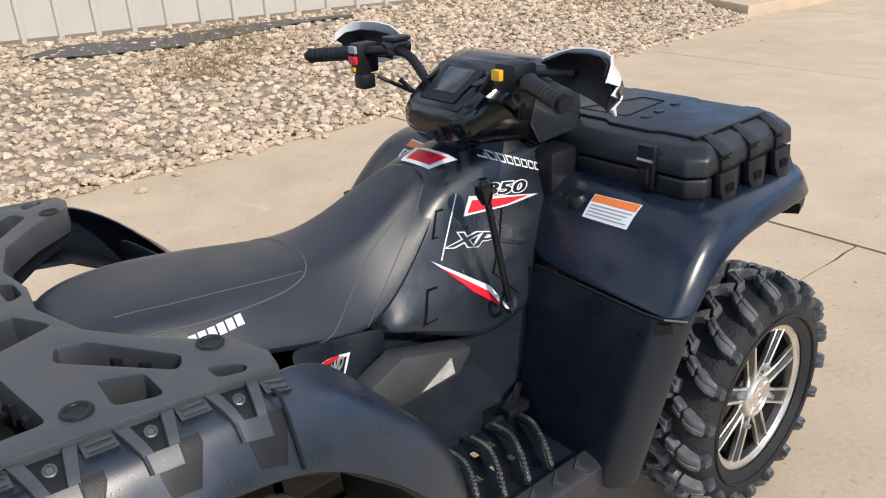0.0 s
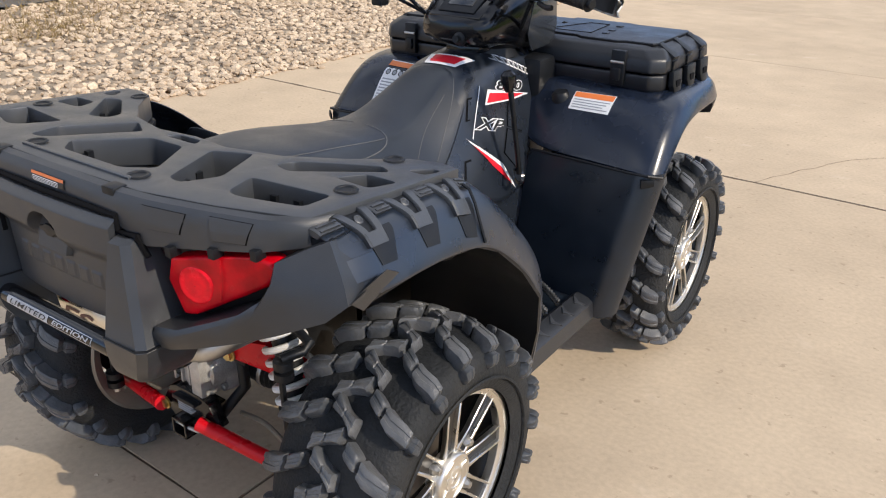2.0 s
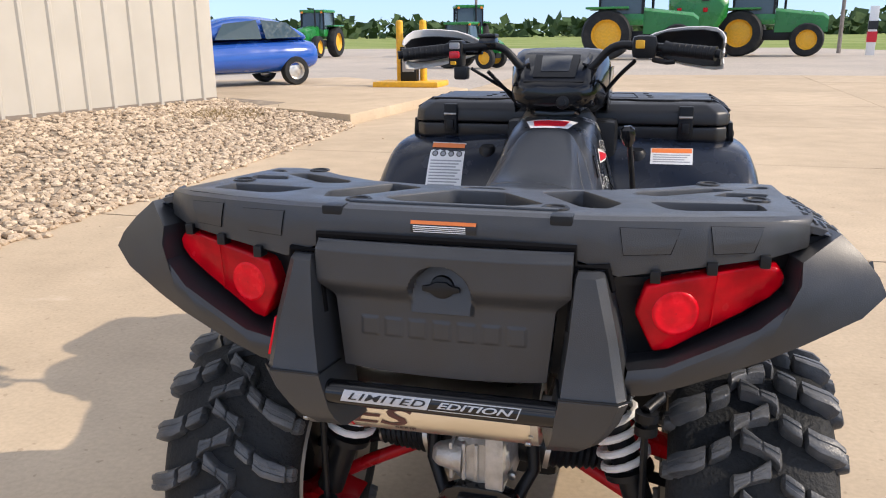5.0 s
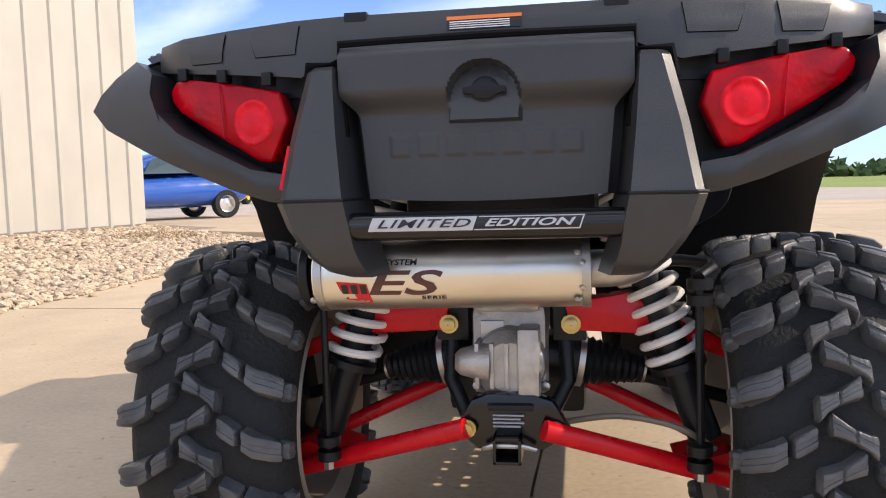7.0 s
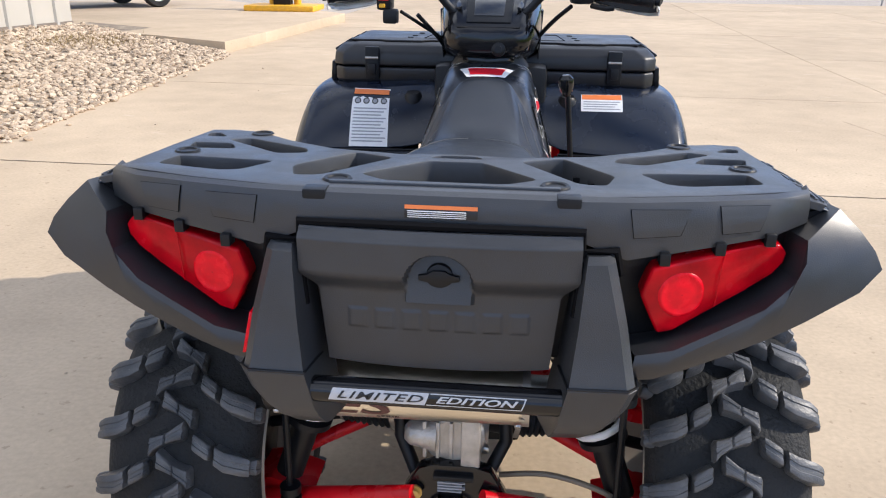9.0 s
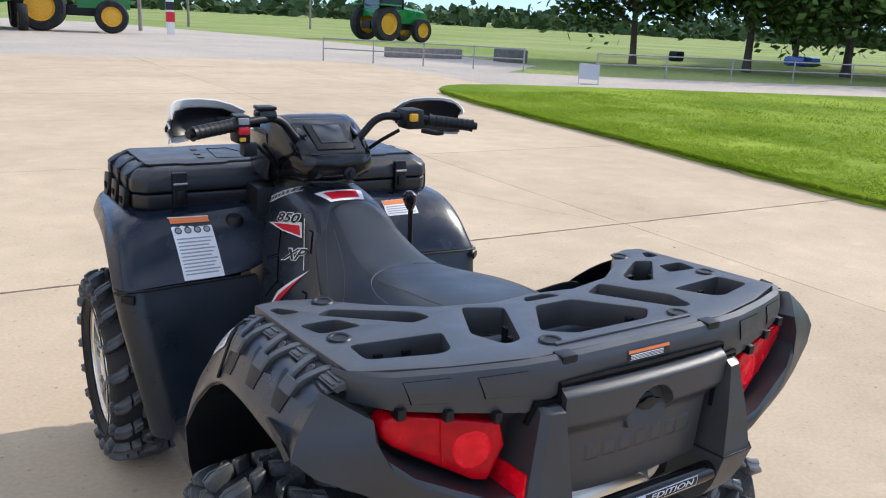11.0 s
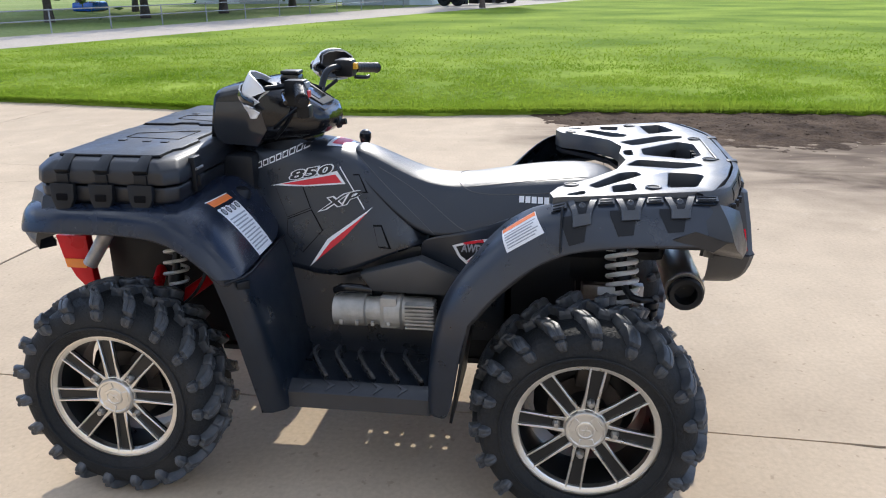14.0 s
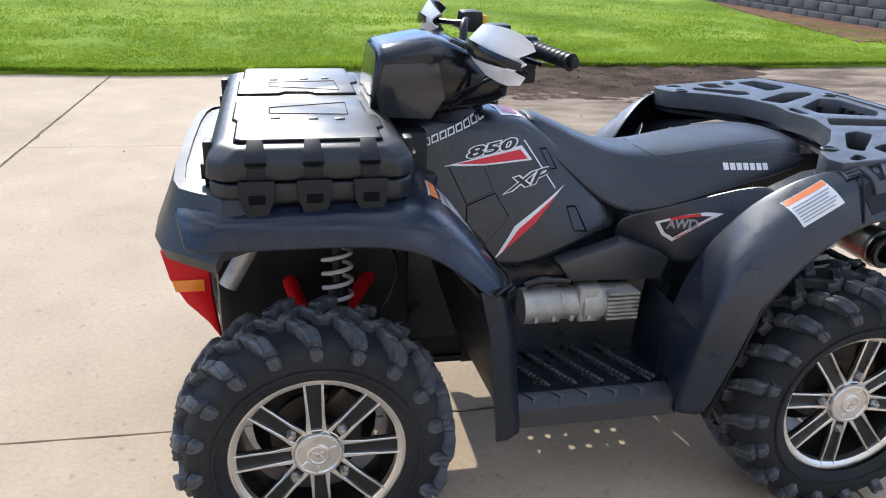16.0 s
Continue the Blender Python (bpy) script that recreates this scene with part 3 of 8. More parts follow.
rows = []
for i in range(101):
    v = i / 100
    row = []
    for j in range(133):
        u = j / 66 - 1
        z = 0.9165 + (0.7105 + 0.006 * u * u - 0.9165) * v
        x = u * hatch_half(z)
        row.append((x, hatch_face(x, z), z))
    rows.append(row)
hm = loft(rows, closed=False)
skirt = bmesh.ops.extrude_edge_only(hm, edges=[e for e in hm.edges if len(e.link_faces) == 1])
for v in skirt["geom"]:
    if isinstance(v, bmesh.types.BMVert):
        v.co.y = -1.035
hatch = part("rear_hatch", hm, M_HATCH, atv, "grey-black plastic storage hatch with a turn latch in a half-round pocket", angle=35)
part("turn_latch", lathe([(0.004, 0.019), (-0.002, 0.018), (-0.004, 0.014), (-0.004, 0.001)], (0.002, -1.0800, 0.852), (0, 1, 0), 20), M_BLACK, hatch)
part("latch_wing", prism([(-0.026, -1.083, 0.849), (-0.014, -1.083, 0.847), (-0.006, -1.083, 0.841), (0.010, -1.083, 0.841), (0.018, -1.083, 0.847), (0.030, -1.083, 0.849), (0.030, -1.083, 0.856), (0.018, -1.083, 0.858), (0.010, -1.083, 0.863), (-0.006, -1.083, 0.863), (-0.014, -1.083, 0.858), (-0.026, -1.083, 0.856)], (0, -0.006, 0), 0.001), M_BLACK, hatch)
# black tube drawn in for the shade of the gap round the hatch
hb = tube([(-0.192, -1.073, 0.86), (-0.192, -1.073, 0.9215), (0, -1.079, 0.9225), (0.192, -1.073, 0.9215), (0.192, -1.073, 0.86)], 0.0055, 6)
part("hatch_gap_shade", hb, M_GAPSHADE, hatch)
part("hatch_back", box(-0.205, 0.205, -1.034, -1.020, 0.715, 0.905, 0.003), M_BLACK, hatch)
for sgn in (1, -1):
    sec = []
    for z, xi, xo, yr in ((0.892, 0.198, 0.232, -1.085), (0.885, 0.196, 0.234, -1.098), (0.80, 0.190, 0.255, -1.112), (0.720, 0.182, 0.270, -1.122), (0.713, 0.180, 0.274, -1.125), (0.680, 0.174, 0.263, -1.120), (0.655, 0.171, 0.248, -1.114), (0.635, 0.166, 0.234, -1.104), (0.618, 0.160, 0.216, -1.090), (0.610, 0.158, 0.196, -1.072)):
        sec.append([(xi - 0.014, -1.02, z), (xi, yr, z), (xo - 0.012, yr + 0.003, z), (xo, yr + 0.016, z), (xo + 0.004, -1.0, z)])
    post = part("bumper_post", flip(loft(sec), sgn), M_HATCH, atv, "angular charcoal plastic bumper post", angle=28)
    # black tube drawn in for the shade of the gap at the post top
    part("post_gap_shade", flip(tube([(0.186, -1.074, 0.80), (0.193, -1.074, 0.896), (0.236, -1.070, 0.897), (0.244, -1.060, 0.86)], 0.0055, 6), sgn), M_GAPSHADE, post)
    part("post_seam", flip(tube([(0.170, -1.06, 0.7165), (0.180, -1.1245, 0.7165), (0.260, -1.1225, 0.7165), (0.274, -1.108, 0.7165), (0.277, -1.0, 0.7165)], 0.0022, 6), sgn), M_BLACK, post)
part("reflector", prism([(-0.2640, -0.990, 0.786), (-0.2580, -1.092, 0.790), (-0.2690, -1.101, 0.731), (-0.2725, -0.998, 0.727)], (-0.005, 0, 0), 0.001), M_BULB, post, "red side reflector on the bumper post")
BAR_Y, BAR_Z, BAR_R = -1.099, 0.680, 0.0190
bar = part("bumper_bar", tube([(-0.20, BAR_Y, BAR_Z), (0.20, BAR_Y, BAR_Z)], BAR_R, 24), M_GLOSS, atv, "gloss black round bumper bar")


def on_bar(bm, x0):
    """Wraps flat print round the rear of the bar."""
    for v in bm.verts:
        a = radians(10) + v.co.y / BAR_R
        v.co = Vector((x0 + v.co.x, BAR_Y - math.cos(a) * (BAR_R + 0.0006), BAR_Z + math.sin(a) * (BAR_R + 0.0006)))
    return bm


def bar_patch(u0, u1, v0, v1, slant=0.35, cuts=3):
    return flat([(u0 + v0 * slant, v0, 0), (u1 + v0 * slant, v0, 0), (u1 + v1 * slant, v1, 0), (u0 + v1 * slant, v1, 0)], cuts=cuts)


def lifted(bm, d):
    """Raises print off the bar towards the rear."""
    for v in bm.verts:
        v.co.y -= d
    return bm


part("badge_block", on_bar(bar_patch(-0.068, 0.068, -0.0090, 0.0090), -0.078), M_SILVER, bar, "silver badge block")
part("badge_letters", lifted(on_bar(text_bm("LIMITED", 0.0150, 0.122, 0.35, 1.12, 0.0002, 5), -0.078), 0.0008), M_DECALK, bar, "dark badge letters")
for u0, u1, v0, v1 in ((-0.066, 0.066, 0.0074, 0.0090), (-0.066, 0.066, -0.0090, -0.0074), (0.0642, 0.066, -0.0090, 0.0090)):
    part("badge_border", on_bar(bar_patch(u0, u1, v0, v1, cuts=2), 0.058), M_SILVER, bar)
part("badge_letters", on_bar(text_bm("EDITION", 0.0130, 0.114, 0.35, 1.0, 0.0003, 5), 0.056), M_SILVER, bar, "silver badge letters")

# ---- seat
seat_st = [  # y, top, half width above, half width below, bottom
    (0.075, 0.962, 0.072, 0.115, 0.90), (0.02, 0.948, 0.082, 0.132, 0.85), (-0.07, 0.905, 0.096, 0.162, 0.765), (-0.17, 0.862, 0.110, 0.186, 0.692),
    (-0.27, 0.856, 0.124, 0.200, 0.700), (-0.38, 0.872, 0.143, 0.206, 0.730), (-0.50, 0.888, 0.158, 0.208, 0.765), (-0.62, 0.898, 0.160, 0.202, 0.795), (-0.71, 0.893, 0.140, 0.175, 0.815), (-0.765, 0.868, 0.10, 0.13, 0.82)]
rings = []
for y, zt, w1, w2, zb in seat_st:
    zs = zb + (zt - zb) * 0.45
    r = [(w2 * 0.98, zb), (w2, zb + 0.02), (w2 * 0.6 + w1 * 0.4, zs), (w1 * 1.05, zt - 0.035), (w1 * 0.88, zt - 0.008), (w1 * 0.45, zt), (0, zt + 0.002)]
    ring = [(x, y, z) for x, z in r] + [(-x, y, z) for x, z in r[-2::-1]]
    rings.append(ring)
seat = part("seat", loft(rings), M_SEAT, atv, "long black stitched vinyl saddle with grained top", sub=2)


def seat_line(name, pts, r=0.0016, mt=M_STITCH, d=(0, 0, -1)):
    bm = bmesh.new()
    line = smooth_line(pts, 8)
    from mathutils.bvhtree import BVHTree
    tree = BVHTree.FromPolygons([v.co for v in seat.data.vertices], [tuple(p.vertices) for p in seat.data.polygons])
    out = []
    for p in line:
        hit, *_ = tree.ray_cast(p - Vector(d) * 0.4, Vector(d))
        if hit is not None:
            out.append(hit)
    if len(out) > 2:
        part(name, tube(out, r, 5), mt, seat)
    bm.free()


for sgn in (1, -1):
    seat_line("seam", [(sgn * 0.02, -0.262, 0.9), (sgn * 0.08, -0.272, 0.9), (sgn * 0.125, -0.31, 0.9), (sgn * 0.155, -0.42, 0.9), (sgn * 0.168, -0.56, 0.9), (sgn * 0.150, -0.70, 0.9)])
    seat_line("seam", [(sgn * 0.11, -0.30, 0.9), (sgn * 0.122, -0.42, 0.9), (sgn * 0.125, -0.56, 0.9), (sgn * 0.11, -0.66, 0.9)], 0.0012)
    seat_line("seam", [(sgn * 0.6, 0.045, 0.93), (sgn * 0.6, -0.03, 0.865), (sgn * 0.6, -0.13, 0.78), (sgn * 0.6, -0.21, 0.715)], 0.0012, d=(-sgn, 0, 0))
    seat_line("seam", [(sgn * 0.6, -0.02, 0.90), (sgn * 0.6, -0.14, 0.835), (sgn * 0.6, -0.28, 0.745), (sgn * 0.6, -0.33, 0.735)], 0.0012, d=(-sgn, 0, 0))
    # unlettered emblem: seven short white blocks
    em = bmesh.new()
    for k in range(7):
        y = -0.462 - k * 0.0185
        flat([(sgn * 0.6, y, 0.824), (sgn * 0.6, y - 0.0145, 0.8245), (sgn * 0.6, y - 0.0145, 0.8415), (sgn * 0.6, y, 0.841)], em, 1)
    part("emblem_blocks", stick_on(em, seat, (-sgn, 0, 0)), M_DECALW, seat, "white blocks printed on the saddle side")

# ---- tank shroud
shroud_st = [  # y, top, half width at the shoulder, half width below, shoulder height, bottom
    (0.46, 0.965, 0.10, 0.175, 0.93, 0.70), (0.40, 0.985, 0.105, 0.185, 0.945, 0.64), (0.30, 0.985, 0.118, 0.205, 0.945, 0.60), (0.20, 0.975, 0.122, 0.212, 0.94, 0.575), (0.12, 0.963, 0.118, 0.215, 0.93, 0.56),
    (0.05, 0.945, 0.120, 0.220, 0.905, 0.585), (-0.03, 0.885, 0.128, 0.212, 0.85, 0.62), (-0.11, 0.79, 0.148, 0.196, 0.77, 0.655), (-0.19, 0.70, 0.160, 0.176, 0.69, 0.675)]
rings = []
for y, zt, w1, w2, zs, zb in shroud_st:
    r = [(w2 - 0.02, zb), (w2, zb + 0.012), (w2 * 0.75 + w1 * 0.25, zb * 0.62 + zs * 0.38), (w1 * 0.72 + w2 * 0.28, zb * 0.25 + zs * 0.75), (w1 + 0.004, zs), (w1 * 0.78, zt * 0.7 + zs * 0.3), (w1 * 0.4, zt), (0, zt)]
    rings.append([(x, y, z) for x, z in r] + [(-x, y, z) for x, z in r[-2::-1]])
shroud = part("tank_shroud", loft(rings), M_BODY, atv, "charcoal body shroud with racing decals", sub=2)


def side_decal(name, polys, sgn, mt, target, lift=0.0018, cuts=2, label=""):
    bm = bmesh.new()
    for poly in polys:
        flat([(sgn * 0.7, y, z) for y, z in poly], bm, cuts)
    return part(name, stick_on(bm, target, (-sgn, 0, 0), lift), mt, target, label)


def side_text(name, text, size, width, y, z, slope, sgn, mt, target, lift, shear=0.3, bold=0.0):
    bm = text_bm(text, size, width, shear, 1.0, bold)
    ca, sa = math.cos(slope), math.sin(slope)
    for v in bm.verts:
        u, w = v.co.x * ca - v.co.y * sa, v.co.x * sa + v.co.y * ca
        # letters read towards the rear on the left side, towards the front on the right
        v.co = Vector((sgn * 0.7, y + sgn * u, z + w))
    return part(name, stick_on(bm, target, (-sgn, 0, 0), lift), mt, target)


for sgn in (1, -1):
    fw = 0.028 if sgn > 0 else 0.004
    side_decal("flash_white", [[(0.312 + fw, 0.846), (0.10 + fw, 0.894), (0.072 + fw, 0.856), (0.20 + fw, 0.847)]], sgn, M_DECALW, shroud)
    side_decal("flash_red", [[(0.280 + fw, 0.852), (0.105 + fw, 0.884), (0.084 + fw, 0.860), (0.20 + fw, 0.851)]], sgn, M_DECALR, shroud, 0.0026)
    side_text("number_edge", "850", 0.035, 0.148, 0.186 + fw * 1.5, 0.887, radians(10) * sgn * -1, sgn, M_DECALW, shroud, 0.0034, 0.25, 0.0030)
    side_text("number", "850", 0.035, 0.139, 0.186 + fw * 1.5, 0.887, radians(10) * sgn * -1, sgn, M_DECALK, shroud, 0.0042, 0.25, 0.0010)
    side_text("model_edge", "XP", 0.042, 0.150, 0.098, 0.804, radians(14) * sgn * -1, sgn, M_DECALW, shroud, 0.0026, 0.45, 0.0032)
    side_text("model", "XP", 0.042, 0.141, 0.098, 0.804, radians(14) * sgn * -1, sgn, M_DECALK, shroud, 0.0034, 0.45, 0.0008)
    side_decal("streak_white", [[(0.185, 0.605), (0.128, 0.692), (-0.012, 0.790), (0.075, 0.700)]], sgn, M_DECALW, shroud)
    side_decal("streak_red", [[(0.165, 0.622), (0.118, 0.684), (0.005, 0.772), (0.075, 0.697)]], sgn, M_DECALR, shroud, 0.0026)
    side_decal("pinstripe", [[(0.096, 0.908), (0.098, 0.905), (0.015, 0.782), (0.013, 0.785)]], sgn, M_DECALW, shroud, cuts=3)
    # nine unlettered blocks along the upper flank
    em = []
    for k in range(9):
        y = 0.386 - k * 0.0212
        z = 0.884 + k * 0.0088
        em.append([(y, z), (y - 0.0175, z + 0.0070), (y - 0.0165, z + 0.0265), (y + 0.001, z + 0.0195)])
    side_decal("name_blocks", em, sgn, M_DECALW, shroud, cuts=1)
    side_decal("name_core", [[(a[0] - 0.003, a[1] + 0.005), (b[0] + 0.003, b[1] + 0.003), (c[0] + 0.003, c[1] - 0.004), (d[0] - 0.003, d[1] - 0.004)] for a, b, c, d in em], sgn, M_DECALK, shroud, 0.0026, 1)
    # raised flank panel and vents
    # facets and vents of the flank, outlined in black for their grooves' shade
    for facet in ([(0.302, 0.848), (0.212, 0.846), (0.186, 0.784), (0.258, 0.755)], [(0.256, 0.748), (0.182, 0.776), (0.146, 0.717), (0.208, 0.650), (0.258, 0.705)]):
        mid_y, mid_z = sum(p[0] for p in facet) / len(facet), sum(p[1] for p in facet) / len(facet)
        side_decal("flank_groove", [[(mid_y + (y - mid_y) * 1.05, mid_z + (z - mid_z) * 1.05) for y, z in facet]], sgn, M_GAPSHADE, shroud, 0.0012, 3)
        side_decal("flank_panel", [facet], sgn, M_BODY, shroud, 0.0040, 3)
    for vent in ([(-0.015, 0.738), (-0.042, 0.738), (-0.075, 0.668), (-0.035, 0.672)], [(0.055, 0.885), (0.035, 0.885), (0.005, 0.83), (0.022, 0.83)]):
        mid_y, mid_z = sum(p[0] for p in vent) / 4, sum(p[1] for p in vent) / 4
        side_decal("vent_edge", [vent], sgn, M_GAPSHADE, shroud, 0.0015)
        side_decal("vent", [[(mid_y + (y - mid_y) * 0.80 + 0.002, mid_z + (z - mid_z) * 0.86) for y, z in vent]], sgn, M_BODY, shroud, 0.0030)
for poly, mt, lift in (
        ([(-0.075, 0.150), (0.075, 0.150), (0.052, 0.082), (-0.052, 0.082)], M_DECALW, 0.0018),
        ([(-0.052, 0.138), (0.052, 0.138), (0.042, 0.093), (-0.042, 0.093)], M_DECALR, 0.0028)):
    bm = flat([(x, y, 1.3) for x, y in poly], cuts=4)
    part("top_decal", stick_on(bm, shroud, (0, 0, -1), lift), mt, shroud)
part("fuel_cap_cover", loft([[(s * w, y, z) for s, w in ((-1, 0.075), (-0.5, 0.075), (0.5, 0.075), (1, 0.075))] + [(w, y + 0.0, z - 0.05) for w in (0.085, -0.085)] for y, z in ((0.33, 1.0), (0.25, 1.012), (0.18, 0.995))]), M_GLOSS, atv, sub=1)

# ---- side covers below the saddle
for sgn in (1, -1):
    rows = [[(0.165, -0.16, 0.61), (0.172, -0.16, 0.66), (0.180, -0.16, 0.705)],
            [(0.178, -0.27, 0.575), (0.182, -0.27, 0.66), (0.190, -0.27, 0.725)],
            [(0.235, -0.335, 0.575), (0.245, -0.35, 0.67), (0.225, -0.36, 0.76)],
            [(0.315, -0.39, 0.61), (0.320, -0.42, 0.70), (0.290, -0.44, 0.81)],
            [(0.43, -0.43, 0.66), (0.43, -0.47, 0.75), (0.40, -0.50, 0.86)]]
    cover = part("side_cover", flip(sheet(rows, 0.008), sgn), M_BODY, atv, sub=2)
    side_decal("badge_white", [[(-0.265, 0.690), (-0.375, 0.735), (-0.405, 0.742), (-0.310, 0.640), (-0.285, 0.655)]], sgn, M_DECALW, cover)
    side_decal("badge_core", [[(-0.277, 0.688), (-0.368, 0.724), (-0.385, 0.728), (-0.311, 0.652), (-0.292, 0.662)]], sgn, M_DECALK, cover, 0.0026)
    side_decal("badge_red", [[(-0.300, 0.705), (-0.365, 0.730), (-0.366, 0.722), (-0.302, 0.697)], [(-0.312, 0.645), (-0.318, 0.655), (-0.385, 0.722), (-0.395, 0.735)]], sgn, M_DECALR, cover, 0.0030)
    side_text("badge_letters", "AWD", 0.032, 0.072, -0.325, 0.692, radians(12) * -sgn, sgn, M_DECALG, cover, 0.0036, 0.35, 0.0012)
    # lower body beside the engine
    rows = [[(0.20, 0.26, 0.60), (0.20, 0.26, 0.30)], [(0.16, 0.10, 0.56), (0.19, 0.10, 0.30)], [(0.15, -0.16, 0.62), (0.19, -0.16, 0.30)], [(0.22, -0.30, 0.58), (0.22, -0.30, 0.30)]]
    part("tunnel_side", flip(sheet(rows, 0.01), sgn), M_BODY, atv)
    part("air_duct", flip(prism([(0.19, 0.02, 0.60), (0.19, -0.17, 0.655), (0.19, -0.30, 0.60), (0.19, -0.28, 0.54), (0.19, -0.02, 0.545)], (0.06, 0, 0), 0.012), sgn), M_DECK, atv)
part("tunnel", box(-0.13, 0.13, -0.46, 0.45, 0.34, 0.66, 0.02), M_SHIELD, atv)
part("column_cover", box(-0.17, 0.17, 0.36, 0.48, 0.70, 0.945, 0.02), M_BLACK, atv)
part("underseat_body", box(-0.15, 0.15, -0.90, -0.40, 0.64, 0.86, 0.03), M_BLACK, atv)
part("gearbox", box(-0.13, 0.13, -0.64, -0.40, 0.30, 0.66, 0.02), M_BLACK, atv)
part("rear_cross", box(-0.13, 0.13, -0.82, -0.60, 0.56, 0.66, 0.02), M_BLACK, atv)
part("sump", box(-0.10, 0.10, -0.45, 0.45, 0.26, 0.36, 0.01), M_BLACK, atv)
part("skid_plate", prism([(-0.11, -0.45, 0.25), (0.11, -0.45, 0.25), (0.11, 0.55, 0.25), (-0.11, 0.55, 0.25)], (0, 0, 0.02), 0.005), M_BLACK, atv)
# engine seen from the left, exhaust pipe on the right
eng = lathe([(0, 0.03), (0.0, 0.050), (0.10, 0.052), (0.105, 0.044), (0.16, 0.046), (0.165, 0.056), (0.215, 0.058), (0.22, 0.048), (0.31, 0.046), (0.31, 0.02)], (-0.215, 0.105, 0.468), (0, -1, 0.02), 24, caps=True)
for k in range(4):
    box(-0.272, -0.26, 0.07 - k * 0.05, 0.082 - k * 0.05, 0.44, 0.455, 0.003, bm=eng)
box(-0.262, -0.20, -0.10, -0.045, 0.43, 0.53, 0.008, bm=eng)
part("engine_case", eng, M_ALLOY, atv, "cast alloy engine case")
for k in range(7):
    part("engine_fin", box(-0.27, -0.20, -0.215, -0.125, 0.435 + k * 0.012, 0.441 + k * 0.012, 0.001), M_ALLOY, atv)
part("coolant_hose", tube([(-0.23, 0.10, 0.535), (-0.235, 0.06, 0.55), (-0.235, -0.02, 0.545)], 0.014, 10, 4), M_GLOSS, atv)
part("heat_shield", prism([(0.248, -0.133, 0.553), (0.248, -0.048, 0.602), (0.248, -0.039, 0.559)], (0.006, 0, 0.002), 0.001), M_ALLOY, atv)

# ---- front fenders and leg shields
FRONT_ST = [
    ((0.20, 0.965, 0.865), (0.455, 0.950, 0.850), (0.520, 0.930, 0.785)),
    ((0.24, 0.90, 0.880), (0.535, 0.885, 0.868), (0.560, 0.87, 0.798)),
    ((0.26, 0.70, 0.885), (0.550, 0.70, 0.872), (0.575, 0.70, 0.803)),
    ((0.24, 0.50, 0.892), (0.558, 0.50, 0.880), (0.592, 0.50, 0.810)),
    ((0.13, 0.405, 0.890), (0.556, 0.395, 0.858), (0.600, 0.405, 0.770)),
    ((0.13, 0.350, 0.830), (0.562, 0.315, 0.785), (0.604, 0.345, 0.722)),
    ((0.14, 0.270, 0.705), (0.566, 0.245, 0.700), (0.606, 0.290, 0.674)),
]
front_fenders = {}
for sgn in (1, -1):
    bm = sheet([fan(*st) for st in FRONT_ST], 0.008)
    front_fenders[sgn] = part("front_fender", flip(bm, sgn), M_FEND, atv, "satin black front fender curving down to the leg shield", sub=2)
    rows = []
    for z, y in ((0.698, 0.258), (0.60, 0.232), (0.50, 0.215), (0.40, 0.200), (0.30, 0.185), (0.268, 0.182)):
        g = 0.066 * max(0.0, (0.66 - z) / 0.39)
        rows.append([(0.20, y + 0.012, z), (0.36, y + 0.004, z), (0.53 - g, y - 0.006, z), (0.572 - g, y, z), (0.598 - g, y + 0.035, z), (0.602 - g, y + 0.065, z)])
    shield = part("leg_shield", flip(sheet(rows, 0.010), sgn), M_SHIELD, atv, "dull black plastic leg shield", angle=60)
    part("shield_seam", flip(tube([(0.21, 0.262, 0.704), (0.38, 0.252, 0.703), (0.53, 0.243, 0.701), (0.575, 0.250, 0.700), (0.602, 0.29, 0.690)], 0.004, 6), sgn), M_BLACK, shield)
    part("shield_clip", flip(prism([(0.560, 0.24, 0.665), (0.590, 0.262, 0.672), (0.588, 0.262, 0.690), (0.560, 0.238, 0.690)], (0.004, -0.004, 0), 0.002), sgn), M_BLACK, shield)
    # inner shield in the wheel arch
    part("inner_shield", flip(sheet([[(0.22, 0.48, 0.86), (0.22, 0.36, 0.66), (0.22, 0.28, 0.42), (0.24, 0.21, 0.32)], [(0.38, 0.45, 0.84), (0.42, 0.32, 0.66), (0.45, 0.245, 0.42), (0.45, 0.212, 0.30)], [(0.57, 0.41, 0.79), (0.583, 0.30, 0.66), (0.565, 0.258, 0.50), (0.525, 0.232, 0.28)]], 0.008), sgn), M_BLACK, atv)
    # round stay beside the shroud
    part("fender_stay", flip(lathe([(0, 0.03), (0.05, 0.028), (0.06, 0.02)], (0.235, 0.385, 0.80), (0, -0.2, 1), 14, caps=True), sgn), M_BLACK, atv)
